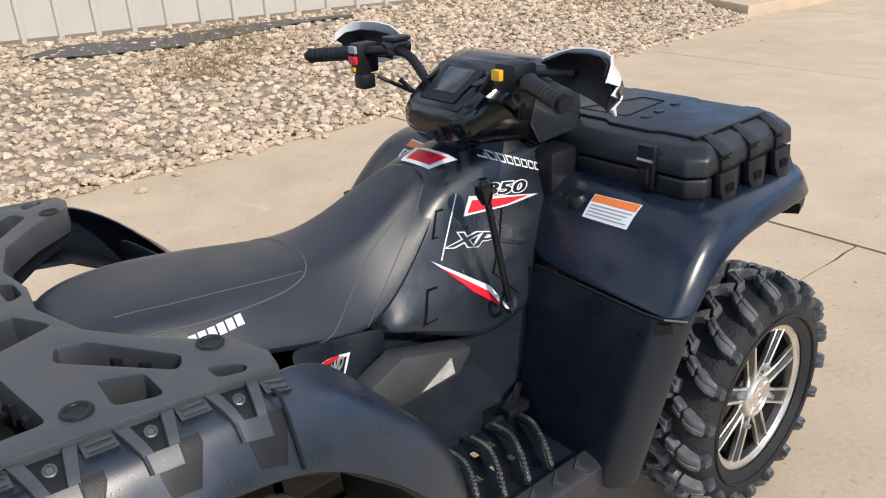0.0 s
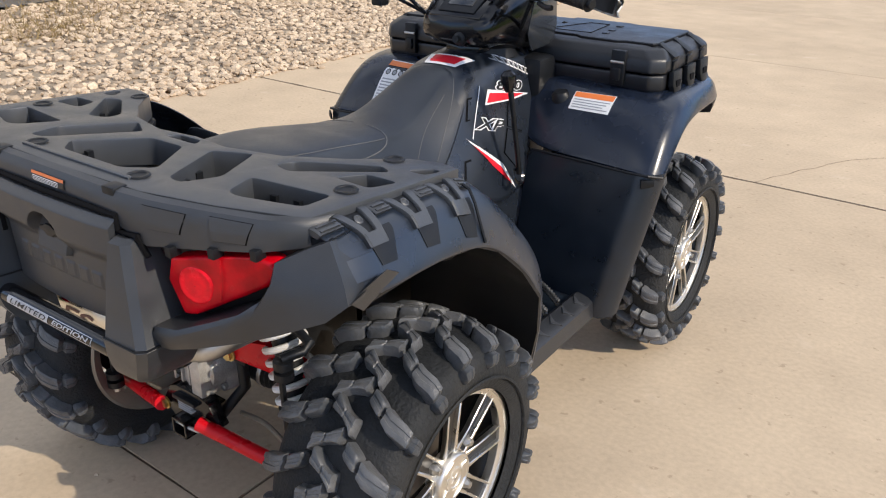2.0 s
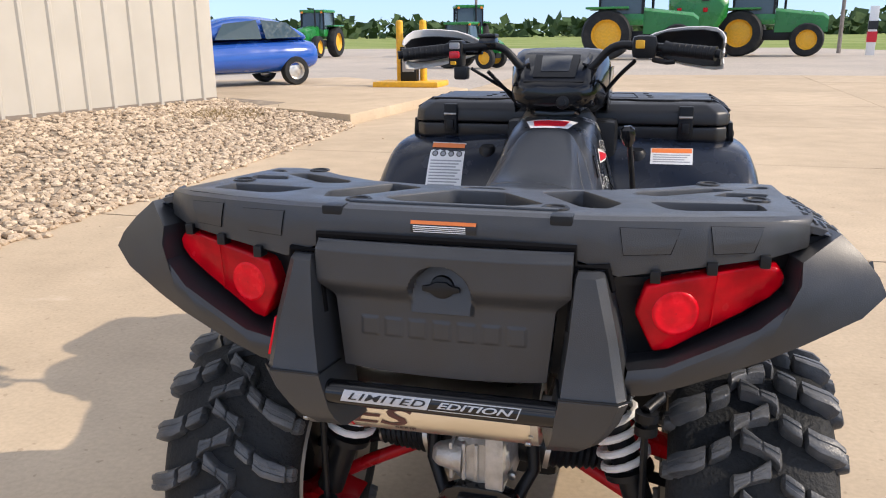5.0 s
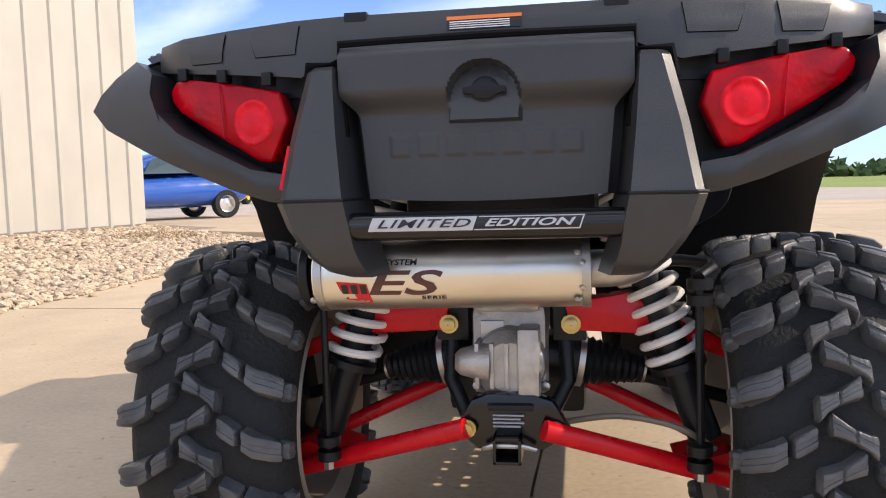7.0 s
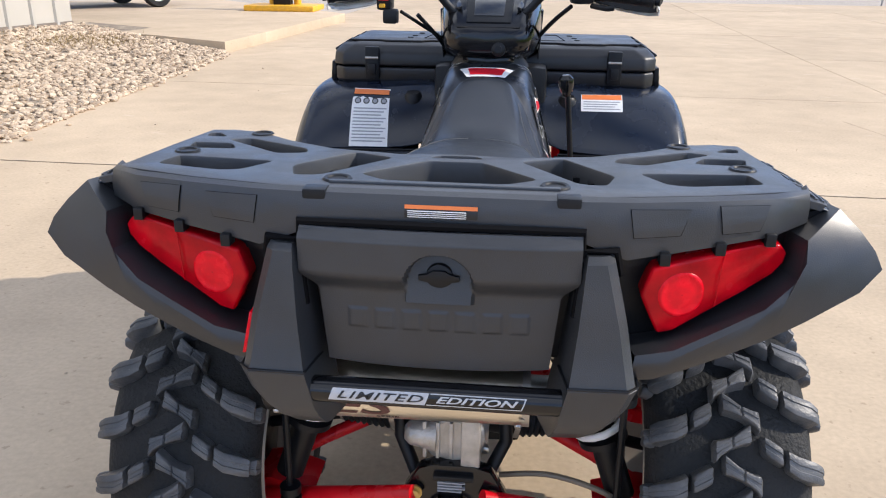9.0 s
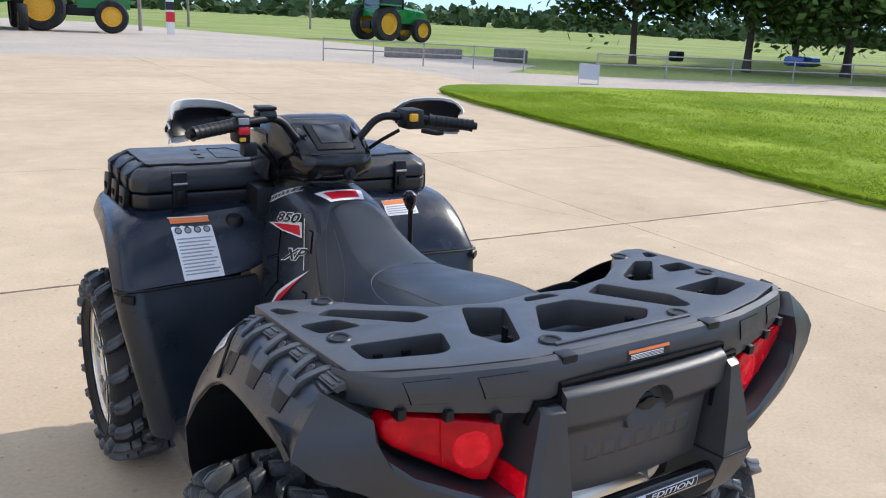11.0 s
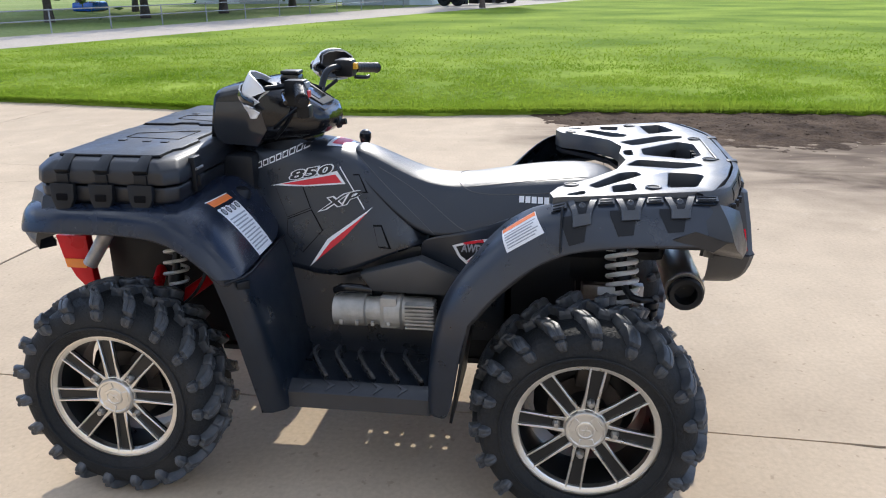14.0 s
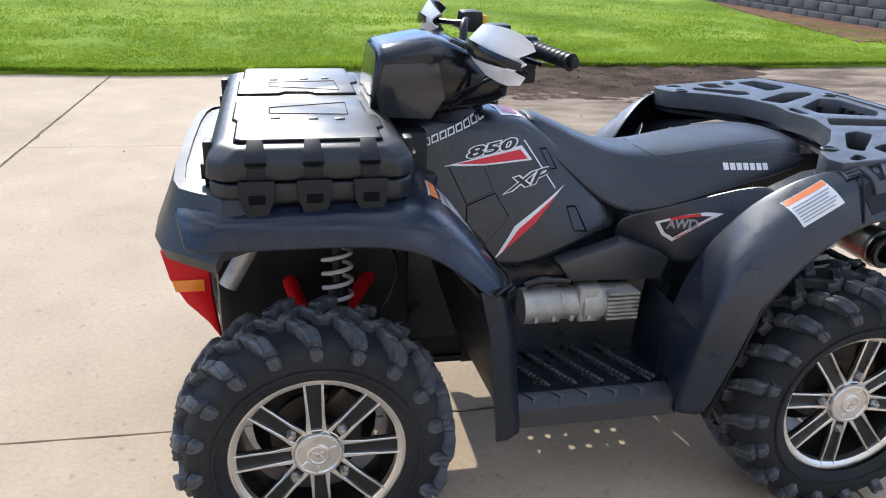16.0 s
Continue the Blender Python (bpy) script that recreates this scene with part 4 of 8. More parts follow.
# lid edge of the footwell, floor and treads
for sgn in (1, -1):
    drains = [] if sgn < 0 else [rounded([(x - 0.011, y - 0.008), (x + 0.011, y - 0.008), (x + 0.011, y + 0.008), (x - 0.011, y + 0.008)], 0.004) for x in (0.245, 0.312) for y in (-0.198, -0.145, -0.093, -0.040, 0.013, 0.067)]
    floor = part("footwell_floor", flip(plate_with_holes([(0.19, -0.25), (0.475, -0.25), (0.475, 0.215), (0.19, 0.215)], drains, lambda y: 0.312, 0.004), sgn), M_SHIELD, atv, "black footwell with toothed foot bars")
    part("sill_edge", flip(loft([[(0.415, y, 0.318), (0.432, y, 0.332), (0.470, y, 0.325), (0.484, y, 0.314), (0.492, y, 0.270), (0.475, y, 0.264), (0.43, y, 0.30)] for y in (0.20, -0.24)]), sgn), M_WING, floor)
    for k in range(5):
        y = 0.125 - k * 0.072
        bm = bmesh.new()
        pts = smooth_line([(0.225, y + 0.045, 0.328), (0.29, y + 0.035, 0.340), (0.36, y, 0.340), (0.420, y - 0.040, 0.332)], 5)
        tube(pts, 0.008, 6, bm=bm)
        part("foot_bar", flip(bm, sgn), M_BAR, floor)
        teeth = bmesh.new()
        fine = smooth_line([(0.225, y + 0.045, 0.338), (0.29, y + 0.035, 0.350), (0.36, y, 0.350), (0.420, y - 0.040, 0.342)], 6)
        for p in fine:
            box(p.x - 0.0045, p.x + 0.0045, p.y - 0.005, p.y + 0.005, p.z - 0.003, p.z + 0.005, 0.001, bm=teeth)
        # sunlit right teeth get bright steel for their glints, shaded left ones dark plastic
        part("bar_teeth", flip(teeth, sgn), M_STEEL if sgn > 0 else M_DECK, floor)
        part("sill_chevron", flip(prism([(0.430, y + 0.035, 0.331), (0.455, y - 0.005, 0.328), (0.480, y + 0.020, 0.318), (0.458, y + 0.012, 0.3275)], (0.002, 0, 0.004), 0.001), sgn), M_DECK, floor)
    part("footwell_back", flip(sheet([[(0.20, -0.24, 0.30), (0.20, -0.26, 0.52)], [(0.50, -0.232, 0.28), (0.50, -0.25, 0.52)]], 0.008), sgn), M_SHIELD, atv)
part("brake_pedal", box(0.245, 0.275, 0.10, 0.17, 0.375, 0.40, 0.006), M_BLACK, atv)
part("pedal_arm", tube([(0.25, 0.14, 0.385), (0.21, 0.20, 0.40), (0.20, 0.24, 0.36)], 0.009, 8, 3), M_BLACK, atv)

# labels
panel = front_fenders[-1]
def fender_label(sgn, pts, target, d, head, lines, icons=False):
    """White sheet with an orange head and rows of grey print."""
    p = [Vector(q) for q in pts]

    def at(u, v):
        return p[0].lerp(p[1], u).lerp(p[3].lerp(p[2], u), v)
    part("label", stick_on(flat([at(0, 0), at(1, 0), at(1, 1), at(0, 1)], cuts=4), target, d, 0.002), M_DECALW, target, "white warning label with an orange head")
    part("label_head", stick_on(flat([at(0.02, 0.01), at(0.98, 0.01), at(0.98, head), at(0.02, head)], cuts=3), target, d, 0.003), M_ORANGE, target)
    if icons:
        ic = bmesh.new()
        for k in range(4):
            flat([at(0.15 + k * 0.235 + 0.09 * math.cos(a), 0.20 + 0.055 * math.sin(a)) for a in [i * math.pi / 5 for i in range(10)]], ic)
        part("label_icons", stick_on(ic, target, d, 0.003), M_DECALK, target)
        ic = bmesh.new()
        for k in range(4):
            flat([at(0.15 + k * 0.235 + 0.062 * math.cos(a), 0.20 + 0.037 * math.sin(a)) for a in [i * math.pi / 5 for i in range(10)]], ic)
        part("icon_faces", stick_on(ic, target, d, 0.0036), M_DECALG, target)
    tx = bmesh.new()
    v0 = 0.32 if icons else head + 0.10
    for k in range(lines):
        v = v0 + (0.95 - v0) * k / lines
        flat([at(0.06, v), at(0.94 - 0.2 * ((k * 7) % 3) / 3, v), at(0.94 - 0.2 * ((k * 7) % 3) / 3, v + 0.4 * (0.95 - v0) / lines), at(0.06, v + 0.4 * (0.95 - v0) / lines)], tx, 1)
    part("label_print", stick_on(tx, target, d, 0.003), M_DECALG, target)


fender_label(-1, [(-0.425, 0.0, 0.862), (-0.309, 0.0, 0.862), (-0.301, 0.0, 0.710), (-0.418, 0.0, 0.710)], front_fenders[-1], (0, 1, 0), 0.09, 11, True)
fender_label(1, [(0.276, 0.0, 0.862), (0.400, 0.0, 0.862), (0.400, 0.0, 0.820), (0.276, 0.0, 0.820)], front_fenders[1], (0, 1, 0), 0.28, 4)
fender_label(-1, [(-0.56, -0.419, 0.858), (-0.56, -0.507, 0.912), (-0.56, -0.547, 0.852), (-0.56, -0.454, 0.795)], rear_fenders[-1], (1, -0.22, -0.36), 0.18, 6)

# ---- front cargo box
BX = 0.50
rings = []
for z, w, y0, y1 in ((0.868, 0.485, 0.465, 0.855), (0.875, BX, 0.455, 0.868), (0.922, BX, 0.452, 0.870)):
    c = 0.032
    rings.append([(w - c, y0, z), (w, y0 + c, z), (w, y1 - c, z), (w - c, y1, z), (-w + c, y1, z), (-w, y1 - c, z), (-w, y0 + c, z), (-w + c, y0, z)])
cb = loft(rings)
bmesh.ops.recalc_face_normals(cb, faces=cb.faces[:])
bmesh.ops.bevel(cb, geom=[e for e in cb.edges if e.calc_face_angle(0) > 0.3], offset=0.008, segments=3, affect="EDGES", profile=0.5)
cargo = part("cargo_box", cb, M_LID, atv, "black plastic front storage box with ribbed edges and latches", angle=40)
rings = []
for z, w, y0, y1, c in ((0.926, BX + 0.005, 0.448, 0.876, 0.034), (0.966, BX + 0.002, 0.451, 0.873, 0.036), (0.988, BX - 0.020, 0.470, 0.855, 0.045), (0.995, BX - 0.042, 0.490, 0.837, 0.050)):
    rings.append([(w - c, y0, z), (w, y0 + c, z), (w, y1 - c, z), (w - c, y1, z), (-w + c, y1, z), (-w, y1 - c, z), (-w, y0 + c, z), (-w + c, y0, z)])
lb = loft(rings)
bmesh.ops.recalc_face_normals(lb, faces=lb.faces[:])
bmesh.ops.bevel(lb, geom=[e for e in lb.edges if e.calc_face_angle(0) > 0.25], offset=0.007, segments=3, affect="EDGES", profile=0.5)
lid = part("lid", lb, M_LID, cargo, "dull black box lid with raised panels", angle=40)
for sgn in (1, -1):
    # raised field of each half; black tubes paint the groove's and pocket's shade
    field = [(0.050, 0.520), (0.200, 0.520), (0.225, 0.500), (0.340, 0.500), (0.360, 0.515), (0.445, 0.515), (0.452, 0.530), (0.452, 0.800), (0.440, 0.815), (0.270, 0.815), (0.250, 0.825), (0.050, 0.825), (0.050, 0.720), (0.075, 0.705), (0.075, 0.640), (0.050, 0.625)]
    plate = part("lid_panel", flip(prism([(x, y, 0.990) for x, y in field], (0, 0, 0.0115), 0.003), sgn), M_LID, lid, "raised dull black lid field")
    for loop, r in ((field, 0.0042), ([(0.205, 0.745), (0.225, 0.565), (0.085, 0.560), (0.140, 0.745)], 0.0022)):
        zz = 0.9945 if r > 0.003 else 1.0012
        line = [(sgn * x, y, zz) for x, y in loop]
        part("lid_groove_shade", tube(line + line[:1], r, 6), M_GAPSHADE, lid)
    for x, y in ((0.250, 0.735), (0.262, 0.650), (0.268, 0.590)):
        part("lid_dimple", box(sgn * x - 0.012, sgn * x + 0.006, y - 0.014, y + 0.008, 0.999, 1.0045, 0.0015), M_LID, lid)
    # side hooks that clamp the lid
    for y in (0.545, 0.66, 0.775):
        hook = prism([(BX + 0.003, y - 0.036, 0.928), (BX + 0.003, y + 0.036, 0.928), (BX + 0.006, y + 0.034, 0.886), (BX + 0.012, y + 0.020, 0.856), (BX + 0.020, y + 0.008, 0.824), (BX + 0.020, y - 0.008, 0.824), (BX + 0.012, y - 0.020, 0.856), (BX + 0.006, y - 0.034, 0.886)], (0.016, 0, 0.004), 0.004)
        ridge = prism([(BX - 0.052, y - 0.016, 0.989), (BX - 0.052, y + 0.016, 0.989), (BX + 0.002, y + 0.022, 0.956), (BX + 0.002, y - 0.022, 0.956)], (0.010, 0, 0.013), 0.003, bm=hook)
        box(BX + 0.002, BX + 0.010, y - 0.018, y + 0.018, 0.925, 0.957, 0.003, bm=ridge)
        h = part("side_hook", flip(ridge, sgn), M_BLACK, cargo)
        # black block in place of the dark inside of the hook's slot
        part("hook_slot_shade", flip(box(BX + 0.012, BX + 0.0262, y - 0.017, y + 0.017, 0.884, 0.904, 0.004), sgn), M_GAPSHADE, h)
    # draw latches on the rear face, and front ones
    for yy in (0.448, 0.874):
        lt = box(sgn * 0.375 - 0.022, sgn * 0.375 + 0.022, yy - 0.010, yy + 0.010, 0.885, 0.985, 0.005)
        box(sgn * 0.375 - 0.012, sgn * 0.375 + 0.012, yy - 0.018, yy + 0.018, 0.90, 0.935, 0.004, bm=lt)
        part("draw_latch", lt, M_BLACK, cargo)
    part("latch_pin", tube([(sgn * 0.375 - 0.02, 0.436, 0.952), (sgn * 0.375 + 0.02, 0.436, 0.952)], 0.004, 8), M_STEEL, cargo)
# nose below the box, bumper and front marker lamps
rows = []
nose_plan = [(0.0, 1.000, 0.735, 0, 1), (0.22, 0.998, 0.735, 0, 1), (0.35, 0.990, 0.735, 0.15, 1), (0.425, 0.968, 0.736, 0.5, 0.85), (0.462, 0.935, 0.738, 0.75, 0.65), (0.500, 0.890, 0.737, 0.8, 0.6), (0.530, 0.860, 0.737, 0.95, 0.3), (0.540, 0.846, 0.770, 1, 0), (0.544, 0.76, 0.800, 1, 0)]
for x, y, low, nx, ny in [(-x, y, low, -nx, ny) for x, y, low, nx, ny in nose_plan[:0:-1]] + nose_plan:
    rows.append([(x + nx * o, y + ny * o, z) for o, z in ((-0.060, 0.894), (-0.036, 0.890), (-0.004, 0.5 * low + 0.437), (0.014, low + 0.030), (0.006, low + 0.006), (-0.05, low))])
nose = part("nose_panel", sheet(rows, 0.010), M_LID, atv, "black plastic nose panel below the box", angle=26)
part("nose_top", prism([(-0.475, 0.80, 0.878), (-0.455, 0.885, 0.878), (-0.395, 0.935, 0.878), (-0.20, 0.950, 0.878), (0.20, 0.950, 0.878), (0.395, 0.935, 0.878), (0.455, 0.885, 0.878), (0.475, 0.80, 0.878)], (0, 0, 0.010), 0.003), M_LID, nose)
for sgn in (1, -1):
    lampf = part("marker_lamp", flip(prism([(0.215, 1.014, 0.690), (0.215, 0.907, 0.690), (0.215, 0.902, 0.560), (0.215, 0.889, 0.446), (0.215, 0.915, 0.492), (0.215, 0.965, 0.550), (0.215, 0.998, 0.615)], (0.035, 0, 0), 0.006), sgn), M_RED, atv, "red front bumper cheek with an amber reflector", angle=40)
    part("amber_reflector", flip(prism([(0.250, 0.918, 0.612), (0.250, 0.992, 0.612), (0.250, 0.986, 0.582), (0.250, 0.918, 0.582)], (0.004, 0, 0), 0.001), sgn), M_AMBER, lampf)
part("front_bumper", tube([(-0.22, 0.94, 0.60), (-0.15, 0.97, 0.60), (0.15, 0.97, 0.60), (0.22, 0.94, 0.60)], 0.022, 12, 4), M_RED, atv)
part("front_frame", box(-0.16, 0.16, 0.40, 0.90, 0.30, 0.80, 0.03), M_BLACK, atv)

# ---- steering pod and handlebar
rings = []
for y, w0, w1, z0, z1 in ((0.130, 0.090, 0.095, 1.010, 1.060), (0.158, 0.112, 0.118, 0.990, 1.090), (0.25, 0.125, 0.138, 0.968, 1.140), (0.33, 0.130, 0.147, 0.950, 1.166), (0.345, 0.130, 0.148, 0.948, 1.167), (0.41, 0.130, 0.148, 0.944, 1.156), (0.470, 0.130, 0.146, 0.944, 1.144), (0.480, 0.129, 0.144, 0.946, 1.138), (0.487, 0.128, 0.142, 0.950, 1.120), (0.500, 0.124, 0.138, 0.960, 1.030), (0.503, 0.118, 0.132, 0.964, 1.000), (0.495, 0.110, 0.12, 0.970, 0.985)):
    rings.append([(w0, y, z0), (w1, y, z0 * 0.6 + z1 * 0.4), (w1, y, z0 * 0.3 + z1 * 0.7), (w1 * 0.93, y, z1 - 0.008), (w1 * 0.7, y, z1), (-w1 * 0.7, y, z1), (-w1 * 0.93, y, z1 - 0.008), (-w1, y, z0 * 0.3 + z1 * 0.7), (-w1, y, z0 * 0.6 + z1 * 0.4), (-w0, y, z0)])
pod = part("steering_pod", loft(rings), M_GLOSS, atv, "gloss black steering pod with headlamp and gauge", sub=1)
part("gauge_hood", prism([(-0.085, 0.150, 1.062), (0.085, 0.150, 1.062), (0.100, 0.265, 1.134), (0.085, 0.30, 1.146), (-0.085, 0.30, 1.146), (-0.100, 0.265, 1.134)], (0, -0.006, 0.014), 0.006), M_GLOSS, pod)
part("gauge", prism([(-0.060, 0.160, 1.082), (0.060, 0.160, 1.082), (0.066, 0.255, 1.142), (-0.066, 0.255, 1.142)], (0, -0.004, 0.006), 0.003), M_BLACK, pod)
part("display", prism([(-0.040, 0.180, 1.0985), (0.040, 0.180, 1.0985), (0.044, 0.246, 1.140), (-0.044, 0.246, 1.140)], (0, -0.0032, 0.005), 0.001), M_SCREEN, pod)
for sgn in (1, -1):
    part("pod_trim", flip(prism([(0.075, 0.20, 1.118), (0.088, 0.205, 1.114), (0.108, 0.30, 1.137), (0.095, 0.305, 1.145)], (0, -0.003, 0.008), 0.002), sgn), M_SCREEN, pod)
    part("headlamp_side", flip(prism([(0.143, 0.488, 1.03), (0.138, 0.478, 0.975), (0.138, 0.35, 0.968), (0.141, 0.315, 1.02), (0.146, 0.335, 1.110), (0.146, 0.470, 1.105)], (0.004, 0, 0), 0.003), sgn), M_SCREEN, pod)
part("key_switch", lathe([(0, 0.02), (-0.012, 0.018), (-0.016, 0.010), (-0.030, 0.010), (-0.030, 0.001)], (0.03, 0.142, 1.018), (0, 1, -0.1), 16), M_BLACK, pod)
part("pod_boot", loft([[(w * math.cos(a) * 1.0, yc + w * math.sin(a), z) for a in [k * math.pi / 8 for k in range(16)]] for z, w, yc in ((0.955, 0.115, 0.30), (0.985, 0.095, 0.29), (1.01, 0.10, 0.29))]), M_BLACK, atv)
hb = bmesh.new()
for sgn in (1, -1):
    tube([(0, 0.22, 1.095), (sgn * 0.09, 0.215, 1.105), (sgn * 0.155, 0.205, 1.165), (sgn * 0.23, 0.175, 1.172), (sgn * 0.44, 0.095, 1.150)], 0.0115, 10, 5, bm=hb)
bars_ob = part("handlebar", hb, M_BLACK, atv, "black tubular handlebar")
for sgn in (1, -1):
    part("grip", tube([(sgn * 0.30, 0.150, 1.164), (sgn * 0.312, 0.145, 1.163), (sgn * 0.42, 0.104, 1.152), (sgn * 0.428, 0.101, 1.151)], 0.0185, 14, radii=[0.021, 0.0175, 0.0175, 0.020]), M_BLACK, bars_ob, "ribbed black rubber grip")
    for k in range(7):
        f = k / 6
        part("grip_ring", lathe([(0, 0.0175), (0.001, 0.0184), (0.006, 0.0184), (0.007, 0.0175)], (sgn * (0.318 + 0.092 * f), 0.143 - 0.035 * f, 1.1625 - 0.009 * f), (sgn * 0.93, -0.355, -0.09), 12), M_BLACK, bars_ob)
    # hand guard: curved shell ahead of the grip
    rows = []
    for x, y, z0, z1, tear in ((0.235, 0.272, 1.150, 1.190, 0), (0.27, 0.284, 1.138, 1.206, 0), (0.31, 0.288, 1.126, 1.217, 0), (0.36, 0.282, 1.114, 1.222, 0), (0.405, 0.268, 1.107, 1.222, 0), (0.435, 0.250, 1.104, 1.218, 0.3), (0.450, 0.230, 1.106, 1.206, 0.7), (0.458, 0.212, 1.108, 1.192, 1.0)):
        bulge = (-0.010, 0.004, 0.010, 0.010, 0.006, -0.004, -0.016)
        torn = (0.020, -0.004, 0.016, -0.012, 0.012, -0.016, 0.004)
        rows.append([(x, y + b_ + tear * q_, z0 + (z1 - z0) * k / 6) for k, (b_, q_) in enumerate(zip(bulge, torn))])
    gd = part("hand_guard", flip(sheet(rows, 0.004), sgn), M_WHITE, bars_ob, "white plastic hand guard with a jagged edge", angle=50)
    edge = 0.004 if sgn > 0 else 0.016
    rows = [[(x - 0.002, y - 0.007 + b_, z0 + edge + (z1 - z0 - 2 * edge) * k / 4) for k, b_ in enumerate((-0.008, 0.006, 0.009, 0.004, -0.012))] for x, y, z0, z1 in ((0.240, 0.268, 1.152, 1.188), (0.30, 0.280, 1.130, 1.212), (0.36, 0.275, 1.118, 1.217), (0.405, 0.261, 1.111, 1.217), (0.440, 0.238, 1.110, 1.210), (0.452, 0.215, 1.114, 1.192))]
    part("guard_liner", flip(sheet(rows, 0.003), sgn), M_BLACK, gd, angle=60)
    rows = [[(x, y, z), (x + 0.002, y + 0.003, z + h * 0.5), (x, y, z + h)] for x, y, z, h in ((0.262, 0.296, 1.160, 0.020), (0.31, 0.304, 1.156, 0.030), (0.362, 0.299, 1.150, 0.034), (0.410, 0.283, 1.146, 0.030), (0.444, 0.257, 1.142, 0.024), (0.463, 0.222, 1.138, 0.016))]
    part("guard_insert", flip(sheet(rows, 0.004), sgn), M_GLOSS, gd)
    part("guard_bracket", flip(tube([(0.20, 0.19, 1.168), (0.25, 0.225, 1.165), (0.31, 0.272, 1.165)], 0.008, 8, 3), sgn), M_BLACK, bars_ob)
    part("brake_lever", flip(tube([(0.215, 0.20, 1.155), (0.28, 0.205, 1.152), (0.36, 0.175, 1.146), (0.405, 0.155, 1.142)], 0.006, 8, 4), sgn), M_GLOSS, bars_ob)
# left switch block
sw = part("switch_block", box(-0.302, -0.262, 0.135, 0.195, 1.115, 1.190, 0.008), M_BLACK, bars_ob)
part("red_switch", box(-0.297, -0.268, 0.126, 0.140, 1.140, 1.160, 0.004), M_DECALR, sw, "red stop switch")
part("yellow_switch", box(-0.294, -0.278, 0.128, 0.140, 1.122, 1.132, 0.002), M_YELLOW, sw)
part("grey_switch", box(-0.297, -0.268, 0.128, 0.142, 1.166, 1.184, 0.003), M_DECALG, sw)
part("lower_switch", box(-0.285, -0.245, 0.130, 0.170, 1.080, 1.118, 0.008), M_BLACK, sw)
part("brake_reservoir", box(-0.225, -0.170, 0.175, 0.235, 1.165, 1.198, 0.014), M_GLOSS, bars_ob, "black brake fluid reservoir")
part("reservoir_cap", box(-0.223, -0.172, 0.178, 0.232, 1.196, 1.207, 0.005), M_BLACK, bars_ob)
th = part("throttle_block", box(0.212, 0.278, 0.132, 0.200, 1.138, 1.200, 0.016), M_BLACK, bars_ob, "black thumb throttle housing")
part("drive_switch", box(0.222, 0.246, 0.120, 0.135, 1.165, 1.187, 0.003), M_YELLOW, th, "yellow drive switch")
part("thumb_lever", tube([(0.27, 0.14, 1.135), (0.305, 0.112, 1.130), (0.325, 0.105, 1.132)], 0.007, 8, 3), M_BLACK, th)
part("mirror_stalk", tube([(-0.20, 0.21, 1.10), (-0.15, 0.25, 1.04), (-0.12, 0.30, 0.99)], 0.006, 8, 4), M_BLACK, atv)
part("control_cable", tube([(0.22, 0.19, 1.13), (0.17, 0.25, 1.08), (0.11, 0.32, 1.0), (0.10, 0.38, 0.95)], 0.006, 8, 4), M_BLACK, atv)
part("control_cable", tube([(-0.24, 0.17, 1.11), (-0.19, 0.23, 1.07), (-0.13, 0.30, 1.02), (-0.10, 0.37, 0.96)], 0.005, 8, 4), M_BLACK, atv)
# gear lever on the right
lever = part("gear_lever", tube([(0.240, 0.140, 0.668), (0.240, 0.128, 0.72), (0.224, 0.106, 0.88), (0.218, 0.100, 0.93)], 0.0078, 10, 4), M_BLACK, atv, "tall black gear lever")
part("lever_knob", lathe([(0, 0.010), (0.012, 0.016), (0.030, 0.0215), (0.046, 0.020), (0.056, 0.010), (0.057, 0.001)], (0.218, 0.100, 0.905), (-0.10, -0.06, 1), 16), M_GLOSS, lever)
part("lever_gate", lathe([(0, 0.016), (0.004, 0.024), (0.0, 0.027)], (0.238, 0.140, 0.662), (0.9, 0, 0.4), 16), M_GLOSS, lever)

